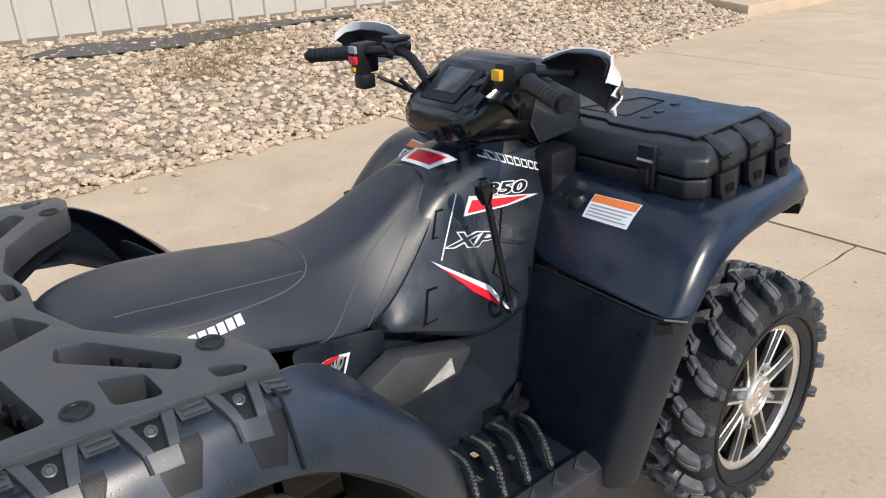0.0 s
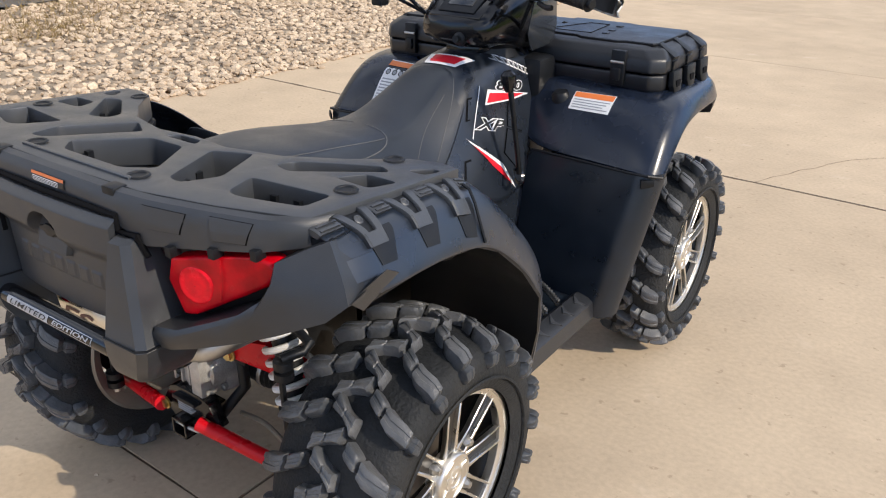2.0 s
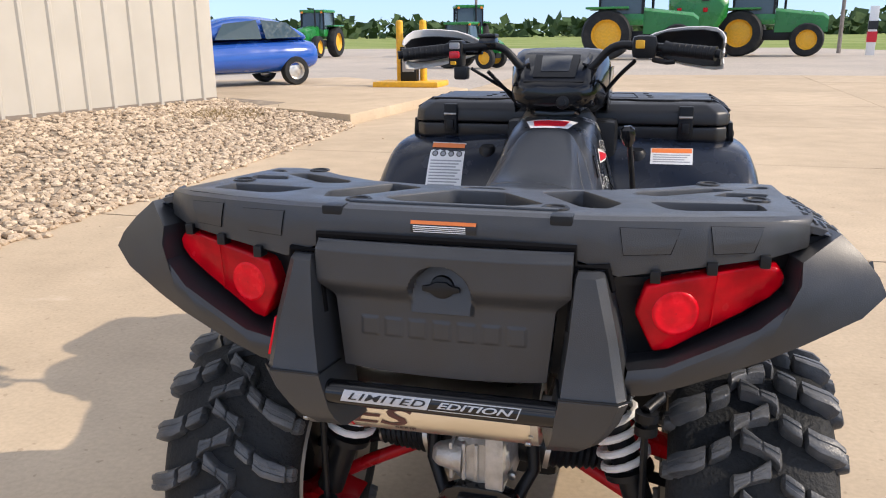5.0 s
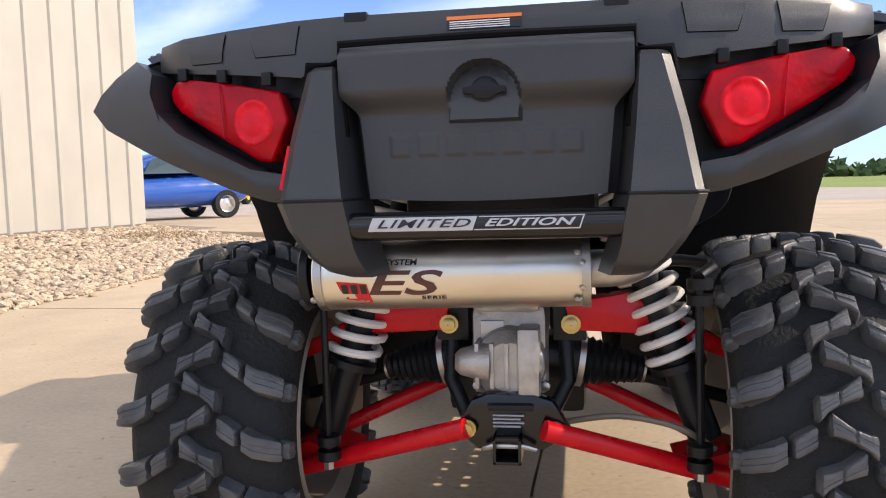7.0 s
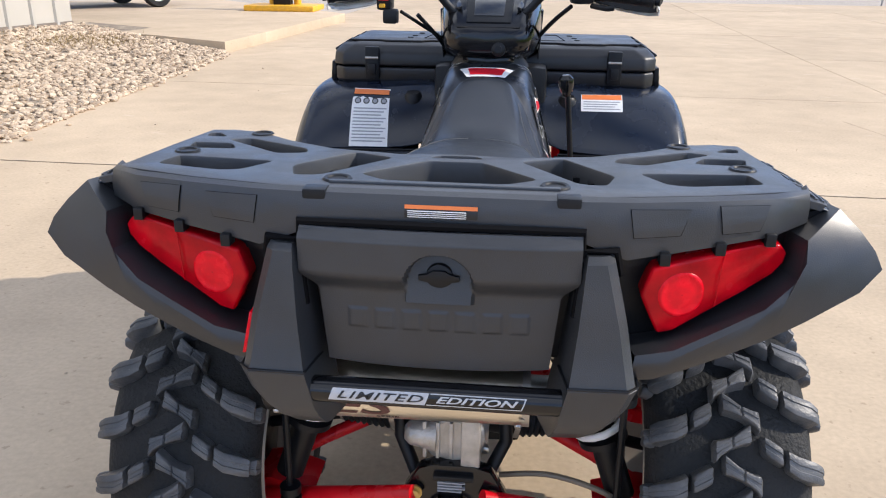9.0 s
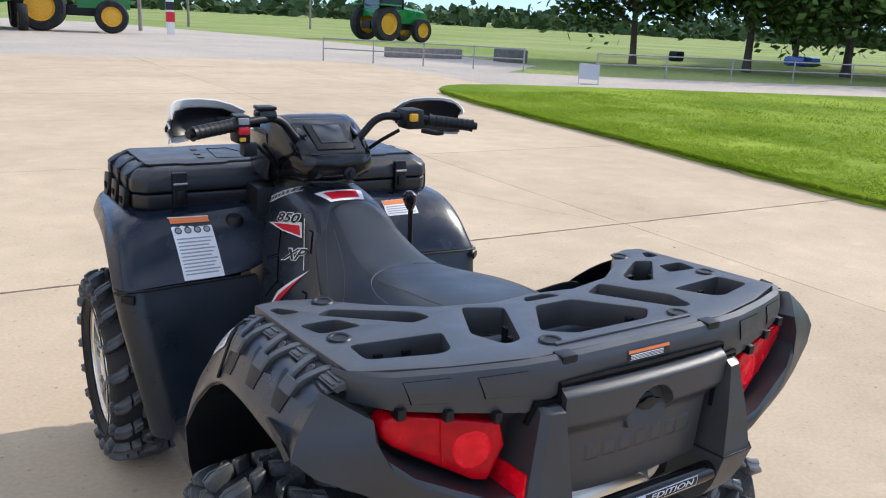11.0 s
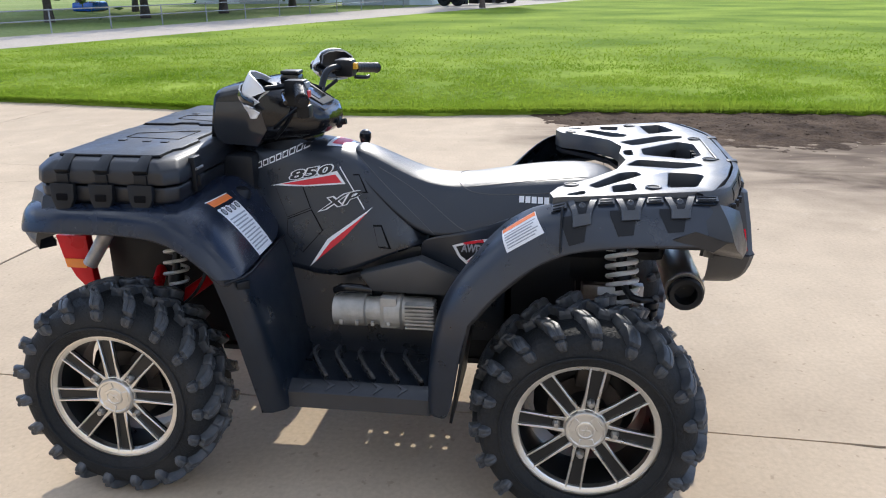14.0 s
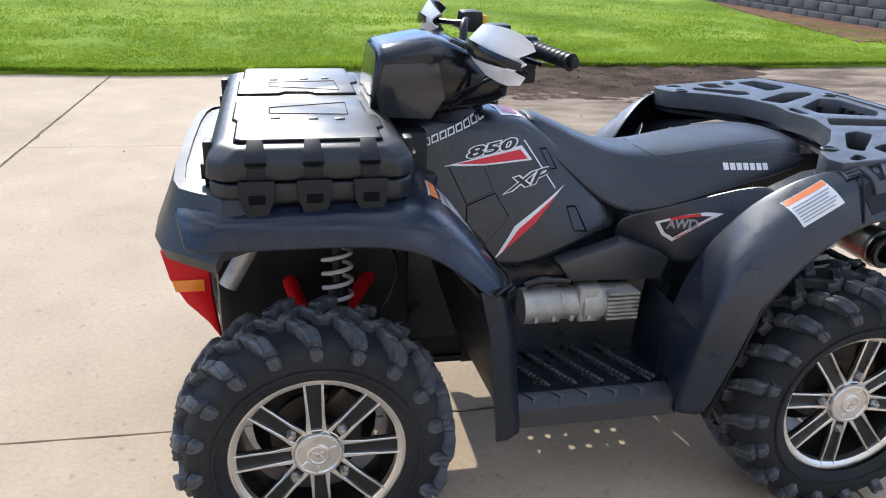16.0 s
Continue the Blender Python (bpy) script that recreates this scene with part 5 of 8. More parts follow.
# ---- wheels
def wheel_kit(name, half_w, centre_x, y, sgn, face, turn, lean):
    """A wheel with tyre, hub cap, spokes and tread, axle along x."""
    R = 0.2965
    rim = lathe([(face - 0.014, 0.1775), (face + 0.004, 0.1785), (face + 0.0055, 0.1800), (face + 0.0085, 0.1905), (face + 0.0125, 0.1915), (face + 0.0135, 0.2000), (face + 0.011, 0.2045), (face - 0.010, 0.2060), (face - 0.016, 0.1960)], (0, 0, 0), (1, 0, 0), 64)
    w = part("wheel", rim, M_RIM, atv, name)
    for side in (-1, 1):
        rail = prism([(face - 0.016, side * 0.0115, 0.046), (face - 0.016, side * 0.0235, 0.052), (face - 0.011, side * 0.0205, 0.100), (face - 0.006, side * 0.0225, 0.186), (face - 0.006, side * 0.0172, 0.186)], (0.013, 0, 0), 0.0015, seg=1)
        r0 = part("spoke", rail, M_RIM, w)
        for k in range(1, 8):
            q = new("spoke", r0.data)
            q.parent = w
            q.rotation_euler = (k * math.pi / 4, 0, 0)
    part("hub", lathe([(face - 0.022, 0.062), (face - 0.006, 0.058), (face - 0.002, 0.050), (face - 0.002, 0.001)], (0, 0, 0), (1, 0, 0), 32), M_RIM, w)
    pocket = prism([(face - 0.026, -0.0125, 0.045), (face - 0.026, 0.0125, 0.045), (face - 0.016, 0.0175, 0.186), (face - 0.016, -0.0175, 0.186)], (0.014, 0, 0))
    p0 = part("spoke_pocket", pocket, M_RIMBLK, w)
    for k in range(1, 8):
        q = new("spoke_pocket", p0.data)
        q.parent = w
        q.rotation_euler = (k * math.pi / 4, 0, 0)
    # outer half of the barrel coloured black for the shade behind the spokes
    part("rim_well", lathe([(face - 0.010, 0.186), (face - 0.030, 0.176), (-0.02, 0.168)], (0, 0, 0), (1, 0, 0), 48), M_RIMBLK, w)
    part("rim_barrel", lathe([(-0.02, 0.170), (-half_w + 0.02, 0.170), (-half_w, 0.198), (-half_w + 0.005, 0.204)], (0, 0, 0), (1, 0, 0), 48), M_RIMBACK, w)
    part("brake_disc", lathe([(0.0, 0.06), (0.0, 0.105), (-0.005, 0.105), (-0.005, 0.06)], (0, 0, 0), (1, 0, 0), 40), M_DISC, w)
    cal = box(-0.03, 0.02, -0.045, 0.045, 0.075, 0.135, 0.01)
    bmesh.ops.rotate(cal, verts=cal.verts[:], cent=(0, 0, 0), matrix=Matrix.Rotation(0.8 * sgn, 3, "X"))
    part("caliper", cal, M_DISC, w)
    part("back_plate", lathe([(-0.03, 0.001), (-0.03, 0.10), (-0.05, 0.145)], (0, 0, 0), (1, 0, 0), 24), M_BLACK, w)
    cap = lathe([(face - 0.004, 0.056), (face + 0.005, 0.0555), (face + 0.009, 0.052), (face + 0.0095, 0.047), (face + 0.006, 0.0445), (face + 0.006, 0.001)], (0, 0, 0), (1, 0, 0), 40)
    lathe([(face + 0.004, 0.026), (face + 0.0095, 0.0255), (face + 0.0105, 0.023), (face + 0.0105, 0.020), (face + 0.0085, 0.0185), (face + 0.0085, 0.001)], (0, 0, 0), (1, 0, 0), 28, bm=cap)
    for k in range(3):
        own = prism([(face + 0.004, -0.017, 0.025), (face + 0.004, 0.017, 0.025), (face + 0.004, 0.022, 0.0435), (face + 0.004, -0.022, 0.0435)], (0.0048, 0, 0), 0.0012, seg=1)
        bmesh.ops.rotate(own, verts=own.verts[:], cent=(0, 0, 0), matrix=Matrix.Rotation(k * 2.094 + 0.5, 3, "X"))
        join(cap, own)
    for a_ in (0.7, -0.7):
        own = box(face + 0.0075, face + 0.0100, -0.013, 0.013, -0.0028, 0.0028, 0.0006, 1)
        bmesh.ops.rotate(own, verts=own.verts[:], cent=(0, 0, 0), matrix=Matrix.Rotation(a_, 3, "X"))
        join(cap, own)
    part("hub_cap", cap, M_RIM, w, "silver hub cap")
    nut = lathe([(face - 0.014, 0.0115), (face + 0.002, 0.0115), (face + 0.006, 0.008), (face + 0.012, 0.0075), (face + 0.013, 0.001)], (0, 0, 0.078), (1, 0, 0), 6)
    n0 = part("lug_nut", nut, M_STEEL, w)
    n0.rotation_euler = (math.pi / 4, 0, 0)
    for k in range(1, 4):
        q = new("lug_nut", n0.data)
        q.parent = w
        q.rotation_euler = (math.pi / 4 + k * math.pi / 2, 0, 0)
    h = half_w
    prof = [(-h + 0.012, 0.196), (-h, 0.215), (-h - 0.004, 0.240), (-h + 0.001, 0.262), (-h + 0.010, 0.277), (-h + 0.026, 0.287), (-h * 0.45, 0.294), (0, R), (h * 0.45, 0.294), (h - 0.026, 0.287), (h - 0.010, 0.277), (h - 0.001, 0.262), (h + 0.004, 0.240), (h, 0.215), (h - 0.012, 0.196)]
    part("tyre", lathe(prof, (0, 0, 0), (1, 0, 0), 72), M_TYRE, w, "black all-terrain tyre with deep tread", angle=70)
    part("sidewall_ring", lathe([(h + 0.004, 0.222), (h + 0.0085, 0.224), (h + 0.0085, 0.228), (h + 0.006, 0.230)], (0, 0, 0), (1, 0, 0), 72), M_TYRE, w)

    # one half of the tread pattern: a bone-shaped centre lug and a notched shoulder lug bent over the edge
    def lug_mesh(side):
        own = bmesh.new()
        k_ = h / 0.130
        # along the axle, along the tread, base radius, half width, height
        pieces = [
            [(-0.023 * k_, 0.0010, 0.300, 0.0105, 0.010), (-0.020 * k_, -0.0005, 0.300, 0.0155, 0.0185), (-0.010 * k_, -0.0055, 0.301, 0.0125, 0.0195), (0.006 * k_, -0.0145, 0.301, 0.0095, 0.0185), (0.0085 * k_, -0.0155, 0.301, 0.0095, 0.0150), (0.011 * k_, -0.0170, 0.301, 0.0095, 0.0185), (0.026 * k_, -0.0250, 0.300, 0.0120, 0.0195), (0.034 * k_, -0.0305, 0.300, 0.0165, 0.0185), (0.038 * k_, -0.0325, 0.300, 0.0120, 0.010)],
            [(0.037 * k_, -0.0650, 0.300, 0.0080, 0.010), (0.041 * k_, -0.0672, 0.300, 0.0135, 0.0200), (0.047 * k_, -0.0708, 0.2995, 0.0148, 0.0210), (0.064 * k_, -0.0806, 0.298, 0.0148, 0.0210), (0.068 * k_, -0.0828, 0.2975, 0.0135, 0.0200), (0.0705 * k_, -0.0842, 0.297, 0.0125, 0.0100)],
            [(0.0755 * k_, -0.0870, 0.296, 0.0125, 0.0100), (0.078 * k_, -0.0884, 0.2955, 0.0165, 0.0205), (0.094 * k_, -0.0975, 0.293, 0.0180, 0.0220), (h - 0.020, -0.1035, 0.288, 0.0180, 0.0235), (h - 0.011, -0.1080, 0.283, 0.0168, 0.0220), (h - 0.007, -0.1100, 0.278, 0.0140, 0.0110)],
            [(h - 0.007, -0.1102, 0.277, 0.0115, 0.0100), (h - 0.003, -0.1112, 0.272, 0.0155, 0.0175), (h + 0.001, -0.1125, 0.261, 0.0150, 0.0160), (h + 0.003, -0.1132, 0.254, 0.0125, 0.0120), (h + 0.004, -0.1138, 0.249, 0.0070, 0.0010)],
        ]
        for path in pieces:
            rows = []
            for a, arc, r, wd, ht in path:
                nx = 0.0 if a < h * 0.72 else min(1.0, (a - h * 0.72) / (h * 0.28))
                out = Vector((nx * 0.9, 0, 1 - nx * 0.6)).normalized()
                ring = []
                for dw, dh in ((-wd - 0.003, -0.008), (-wd, ht * 0.55), (-wd * 0.90, ht * 0.90), (-wd * 0.68, ht), (-wd * 0.28, ht * 0.985), (-wd * 0.22, ht * 0.90), (wd * 0.22, ht * 0.90), (wd * 0.28, ht * 0.985), (wd * 0.68, ht), (wd * 0.90, ht * 0.90), (wd, ht * 0.55), (wd + 0.003, -0.008)):
                    th_ = (arc + dw) / 0.30
                    bp_ = Vector((a, math.sin(th_) * r, math.cos(th_) * r))
                    ring.append(bp_ + Vector((out.x, out.z * math.sin(th_), out.z * math.cos(th_))) * dh)
                rows.append([Vector((side * p.x, lean * p.y, p.z)) for p in ring])
            loft(rows, bm=own)
        return own

    N = 19
    for s_ in (1, -1):
        l0 = part("tread_lug", lug_mesh(s_), M_LUG, w, angle=42)
        l0.rotation_euler = (0 if s_ > 0 else math.pi / N, 0, 0)
        for k in range(1, N):
            q = new("tread_lug", l0.data)
            q.parent = w
            q.rotation_euler = ((0 if s_ > 0 else math.pi / N) + k * 2 * math.pi / N, 0, 0)
    w.matrix_basis = pose(sgn * centre_x, y, AXLE_Z, turn, 0, 0 if sgn > 0 else 180)
    return w


for s_, turn_r, turn_f in ((1, 0, 20), (-1, 37, 2)):
    wheel_kit("machined silver wheel with wide black knobbly tyre", 0.134, 0.478, AXLE_R, s_, 0.101, turn_r, s_)
    wheel_kit("machined silver wheel with black knobbly tyre", 0.107, 0.498, AXLE_F, s_, 0.079, turn_f, s_)

# ---- suspension
def spring(a, b, r, wire, turns, n=14):
    a, b = Vector(a), Vector(b)
    d = (b - a)
    u = d.orthogonal().normalized()
    v = d.normalized().cross(u)
    pts = []
    for k in range(int(turns * n) + 1):
        t_ = k / (turns * n)
        ang = 2 * math.pi * k / n
        pts.append(a + d * t_ + (u * math.cos(ang) + v * math.sin(ang)) * r)
    return tube(pts, wire, 8)


for sgn in (1, -1):
    # rear: shock, spring, arms, drive shaft, anti-roll link
    tp, bt = Vector((sgn * 0.160, -0.760, 0.77)), Vector((sgn * 0.318, -0.795, 0.31))
    sh = part("shock_absorber", tube([tp, tp.lerp(bt, 0.30), tp.lerp(bt, 0.31), bt], 0.02, 14, radii=[0.016, 0.016, 0.027, 0.027]), M_BLACK, atv, "black shock absorber with a white coil spring")
    part("coil_spring", spring(tp.lerp(bt, 0.08), tp.lerp(bt, 0.73), 0.043, 0.0072, 11.5), M_WHITE, sh, "white coil spring")
    part("spring_seat", lathe([(0, 0.02), (0, 0.046), (0.012, 0.046), (0.016, 0.02)], tp.lerp(bt, 0.73), bt - tp, 20), M_BLACK, sh)
    part("lower_arm", tube([(sgn * 0.062, -0.885, 0.345), (sgn * 0.29, -0.81, 0.266), (sgn * 0.435, -0.755, 0.212)], 0.0165, 12), M_RED, atv, "red tubular suspension arm")
    part("lower_arm", tube([(sgn * 0.07, -0.60, 0.385), (sgn * 0.28, -0.66, 0.300), (sgn * 0.40, -0.70, 0.245)], 0.0145, 12), M_RED, atv, "red tubular suspension arm")
    part("arm_plate", prism([(sgn * 0.27, -0.80, 0.265), (sgn * 0.36, -0.79, 0.285), (sgn * 0.43, -0.76, 0.255), (sgn * 0.445, -0.74, 0.215), (sgn * 0.40, -0.77, 0.220)], (0, 0.10, 0.004), 0.004), M_RED, atv, "red pressed arm plate")
    part("upper_arm", prism([(sgn * 0.095, -0.815, 0.535), (sgn * 0.105, -0.815, 0.490), (sgn * 0.25, -0.79, 0.478), (sgn * 0.43, -0.72, 0.400), (sgn * 0.43, -0.72, 0.425), (sgn * 0.25, -0.79, 0.515), (sgn * 0.20, -0.80, 0.550)], (0, 0.05, 0), 0.005), M_RED, atv, "red upper suspension arm")
    part("anti_roll_link", tube([(sgn * 0.304, -0.845, 0.270), (sgn * 0.300, -0.855, 0.575)], 0.0065, 8), M_BLACK, atv)
    for z in (0.283, 0.308, 0.545, 0.570):
        part("link_bush", lathe([(0, 0.012), (0, 0.020), (0.016, 0.020), (0.016, 0.012)], (sgn * 0.302, -0.848, z - 0.008), (0, 0, 1), 14, caps=True), M_BLACK, atv)
    part("link_nut", lathe([(0, 0.009), (0.012, 0.009)], (sgn * 0.304, -0.847, 0.258), (0, 0, 1), 6, caps=True), M_STEEL, atv)
    part("drive_shaft", tube([(sgn * 0.06, -0.72, 0.425), (sgn * 0.20, -0.71, 0.400), (sgn * 0.42, -0.68, 0.335)], 0.012, 10), M_BLACK, atv)
    prof, d = [], Vector((sgn, 0.05, -0.16)).normalized()
    for k in range(9):
        a = 0.075 + k * 0.0125
        prof += [(a, 0.046 - k * 0.0026), (a + 0.006, 0.039 - k * 0.0026)]
    part("rubber_boot", lathe(prof, (sgn * 0.05, -0.72, 0.432), d, 18), M_BLACK, atv, "ribbed black drive shaft boot")
    part("boot_clamp", lathe([(0, 0.046), (0.0, 0.048), (0.010, 0.048), (0.010, 0.046)], (sgn * 0.115, -0.716, 0.422), d, 20), M_STEEL, atv)
    part("boot_clamp", lathe([(0, 0.02), (0.0, 0.023), (0.008, 0.023), (0.008, 0.02)], (sgn * 0.222, -0.71, 0.404), d, 16), M_STEEL, atv)
    part("cup_joint", lathe([(0, 0.030), (0.0, 0.044), (0.07, 0.044), (0.07, 0.03)], (sgn * 0.055, -0.72, 0.432), d, 20), M_BLACK, atv)
    part("knuckle", prism([(sgn * 0.40, -0.72, 0.22), (sgn * 0.43, -0.72, 0.22), (sgn * 0.43, -0.72, 0.43), (sgn * 0.40, -0.72, 0.42), (sgn * 0.385, -0.72, 0.33)], (0, 0.09, 0), 0.01), M_BLACK, atv)
    part("diff_bolt", lathe([(0, 0.016), (-0.004, 0.016), (-0.004, 0.011), (-0.012, 0.011), (-0.014, 0.006), (-0.014, 0.001)], (0.0045 + sgn * 0.1005, -0.815, 0.501), (0, 1, 0), 12), M_BRASS, atv)
    part("hitch_bolt", lathe([(0, 0.015), (-0.004, 0.015), (-0.004, 0.010), (-0.012, 0.010), (-0.013, 0.001)], (0.0085 + sgn * 0.0705, -0.872, 0.341), (0, 1, 0), 12), M_BRASS, atv)
    part("bracket", prism([(0.005 + sgn * 0.07, -0.80, 0.47), (0.005 + sgn * 0.125, -0.80, 0.47), (0.005 + sgn * 0.125, -0.80, 0.54), (0.005 + sgn * 0.07, -0.80, 0.56)], (0, 0.02, 0), 0.004), M_BLACK, atv)
    part("frame_tube", tube([(sgn * 0.09, -0.78, 0.56), (sgn * 0.10, -0.78, 0.40), (sgn * 0.06, -0.82, 0.33)], 0.013, 10), M_BLACK, atv)
    # front: shock, arms, boot
    tp, bt = Vector((sgn * 0.235, 0.60, 0.75)), Vector((sgn * 0.33, 0.60, 0.36))
    shf = part("shock_absorber", tube([tp, tp.lerp(bt, 0.40), tp.lerp(bt, 0.41), bt], 0.02, 14, radii=[0.012, 0.012, 0.025, 0.025]), M_BLACK, atv, "black shock absorber with a white coil spring")
    part("coil_spring", spring(tp.lerp(bt, 0.05), tp.lerp(bt, 0.50), 0.035, 0.0055, 5.2), M_WHITE, shf, "white coil spring")
    part("upper_arm", tube([(sgn * 0.13, 0.72, 0.56), (sgn * 0.30, 0.68, 0.50), (sgn * 0.42, 0.67, 0.44)], 0.020, 10), M_RED, atv, "red tubular suspension arm")
    part("upper_arm", tube([(sgn * 0.13, 0.50, 0.56), (sgn * 0.30, 0.60, 0.50), (sgn * 0.42, 0.67, 0.44)], 0.020, 10), M_RED, atv, "red tubular suspension arm")
    part("lower_arm", tube([(sgn * 0.12, 0.76, 0.33), (sgn * 0.42, 0.68, 0.24)], 0.016, 10), M_RED, atv, "red tubular suspension arm")
    part("lower_arm", tube([(sgn * 0.12, 0.50, 0.33), (sgn * 0.42, 0.66, 0.24)], 0.016, 10), M_RED, atv, "red tubular suspension arm")
    part("drive_shaft", tube([(sgn * 0.10, 0.67, 0.40), (sgn * 0.42, 0.673, 0.33)], 0.014, 10), M_BLACK, atv)
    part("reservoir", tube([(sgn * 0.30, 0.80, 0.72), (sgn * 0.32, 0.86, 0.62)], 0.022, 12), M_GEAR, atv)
    part("brake_hose", tube([(sgn * 0.24, 0.50, 0.72), (sgn * 0.32, 0.46, 0.66), (sgn * 0.36, 0.50, 0.56), (sgn * 0.36, 0.60, 0.48)], 0.005, 8, 5), M_BLACK, atv)
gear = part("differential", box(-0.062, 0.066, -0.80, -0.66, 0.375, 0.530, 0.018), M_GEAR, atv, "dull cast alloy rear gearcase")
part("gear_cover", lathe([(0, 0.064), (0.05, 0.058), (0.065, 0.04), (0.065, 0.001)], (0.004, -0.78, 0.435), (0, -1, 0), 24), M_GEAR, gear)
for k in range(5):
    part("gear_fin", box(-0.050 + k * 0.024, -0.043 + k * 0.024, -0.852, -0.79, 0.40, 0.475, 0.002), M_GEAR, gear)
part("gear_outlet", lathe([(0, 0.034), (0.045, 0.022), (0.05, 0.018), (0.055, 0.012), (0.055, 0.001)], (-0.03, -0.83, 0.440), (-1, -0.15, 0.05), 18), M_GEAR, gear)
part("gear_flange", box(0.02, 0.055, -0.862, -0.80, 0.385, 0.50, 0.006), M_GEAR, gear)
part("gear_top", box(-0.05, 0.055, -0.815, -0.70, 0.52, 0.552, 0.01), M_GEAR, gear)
part("gear_plate", box(-0.045, -0.005, -0.806, -0.799, 0.47, 0.505, 0.003), M_STEEL, gear)
for x_ in (-0.052, 0.062):
    part("gear_bolt", lathe([(0, 0.008), (-0.01, 0.008), (-0.012, 0.005), (-0.012, 0.001)], (x_, -0.80, 0.395), (0, 1, 0), 8), M_STEEL, gear)
hitch = part("hitch_plate", prism([(-0.085, -0.865, 0.335), (-0.055, -0.865, 0.385), (-0.03, -0.865, 0.395), (0.045, -0.865, 0.395), (0.075, -0.865, 0.385), (0.105, -0.865, 0.335), (0.06, -0.865, 0.305), (-0.045, -0.865, 0.305)], (0, 0.03, 0), 0.005), M_GLOSS, atv, "black steel tow hitch plate")
part("hitch_slot", box(-0.028, 0.045, -0.880, -0.860, 0.372, 0.382, 0.003), M_BLACK, hitch)
rec = bmesh.new()
for x0, x1, z0, z1 in ((-0.019, 0.026, 0.328, 0.333), (-0.019, 0.026, 0.290, 0.295), (-0.019, -0.014, 0.290, 0.333), (0.021, 0.026, 0.290, 0.333)):
    box(x0, x1, -0.895, -0.78, z0, z1, 0.001, bm=rec)
part("hitch_receiver", rec, M_GLOSS, hitch, "square black hitch receiver")
hp = bmesh.new()
for k in range(4):
    box(-0.02, 0.03 - 0.006 * (k % 2), -0.8725, -0.864, 0.362 - k * 0.006, 0.3645 - k * 0.006, bm=hp)
part("hitch_print", hp, M_DECALG, hitch)
part("hitch_edge", tube([(-0.035, -0.875, 0.31), (-0.02, -0.885, 0.318), (0.03, -0.885, 0.318), (0.048, -0.875, 0.31)], 0.0045, 8), M_STEEL, hitch)
part("vent_hose", tube([(0.09, -0.79, 0.33), (0.18, -0.80, 0.345), (0.27, -0.82, 0.335), (0.33, -0.82, 0.30)], 0.0055, 8, 5), M_CABLE, atv)
part("anti_roll_bar", tube([(-0.300, -0.85, 0.580), (-0.28, -0.78, 0.60), (0.28, -0.78, 0.60), (0.300, -0.85, 0.580)], 0.010, 10, 4), M_BLACK, atv)
# silencer
a, b = Vector((0.135, -0.945, 0.605)), Vector((-0.285, -0.945, 0.600))
muf = part("silencer", lathe([(0, 0.035), (0.0, 0.052), (0.004, 0.054), (0.40, 0.054), (0.405, 0.052), (0.405, 0.04)], a, b - a, 40), M_MUFF, atv, "brushed stainless silencer with printed marks", angle=50)
part("silencer_ring", lathe([(0, 0.054), (0, 0.0555), (0.012, 0.0555), (0.012, 0.054)], a, b - a, 40), M_STEEL, muf)
part("silencer_ring", lathe([(0.39, 0.054), (0.39, 0.0555), (0.402, 0.0555), (0.402, 0.054)], a, b - a, 40), M_STEEL, muf)
part("silencer_inlet", tube([(0.13, -0.945, 0.605), (0.19, -0.94, 0.61), (0.23, -0.86, 0.63), (0.24, -0.70, 0.62)], 0.028, 14, 4), M_STEEL, muf)
part("tail_pipe", lathe([(0.0, 0.05), (0.012, 0.050), (0.016, 0.045), (0.014, 0.032), (-0.03, 0.030), (-0.03, 0.001)], (-0.278, -0.945, 0.600), (-1, 0, -0.05), 28), M_BLACK, muf, "black silencer outlet")


def on_can(bm, cx, cz, lift):
    """Wraps flat print round the silencer's rear."""
    for v in bm.verts:
        ang = (v.co.y + cz) / 0.054
        v.co = Vector((cx + v.co.x, -0.945 - math.cos(ang) * (0.0545 + lift), 0.6025 + math.sin(ang) * (0.0545 + lift)))
    return bm


part("can_letters", on_can(text_bm("ES", 0.052, 0.112, 0.25, 1.0, 0.0008, 8), -0.138, -0.012, 0.0006), material("brown print", (0.10, 0.035, 0.03), 0.45), muf, "dark letters on the silencer")
part("can_emblem", on_can(flat([(-0.026, 0.017, 0), (0.020, 0.013, 0), (0.026, -0.020, 0), (-0.008, -0.026, 0)], cuts=2), -0.206, -0.024, 0.0006), M_DECALR, muf)
part("can_letters", on_can(text_bm("SYSTEM", 0.012, 0.048, 0.1, 1.0, 0.0003, 3), -0.135, 0.020, 0.0006), M_DECALK, muf)
part("can_stripe", on_can(flat([(-0.012, 0.004, 0), (0.012, 0.004, 0), (0.012, -0.004, 0), (-0.012, -0.004, 0)], cuts=1), -0.172, 0.020, 0.0006), M_DECALR, muf)
part("can_letters", on_can(text_bm("SERIE", 0.009, 0.036, 0.0, 1.1, 0.0002, 2), -0.088, -0.034, 0.0006), M_DECALK, muf)
for u in (-0.014, 0.0, 0.014):
    part("can_bars", on_can(flat([(u - 0.005, 0.006, 0), (u + 0.005, 0.006, 0), (u + 0.006, -0.008, 0), (u - 0.003, -0.008, 0)], cuts=1), -0.206, -0.018, 0.0012), M_DECALK, muf)
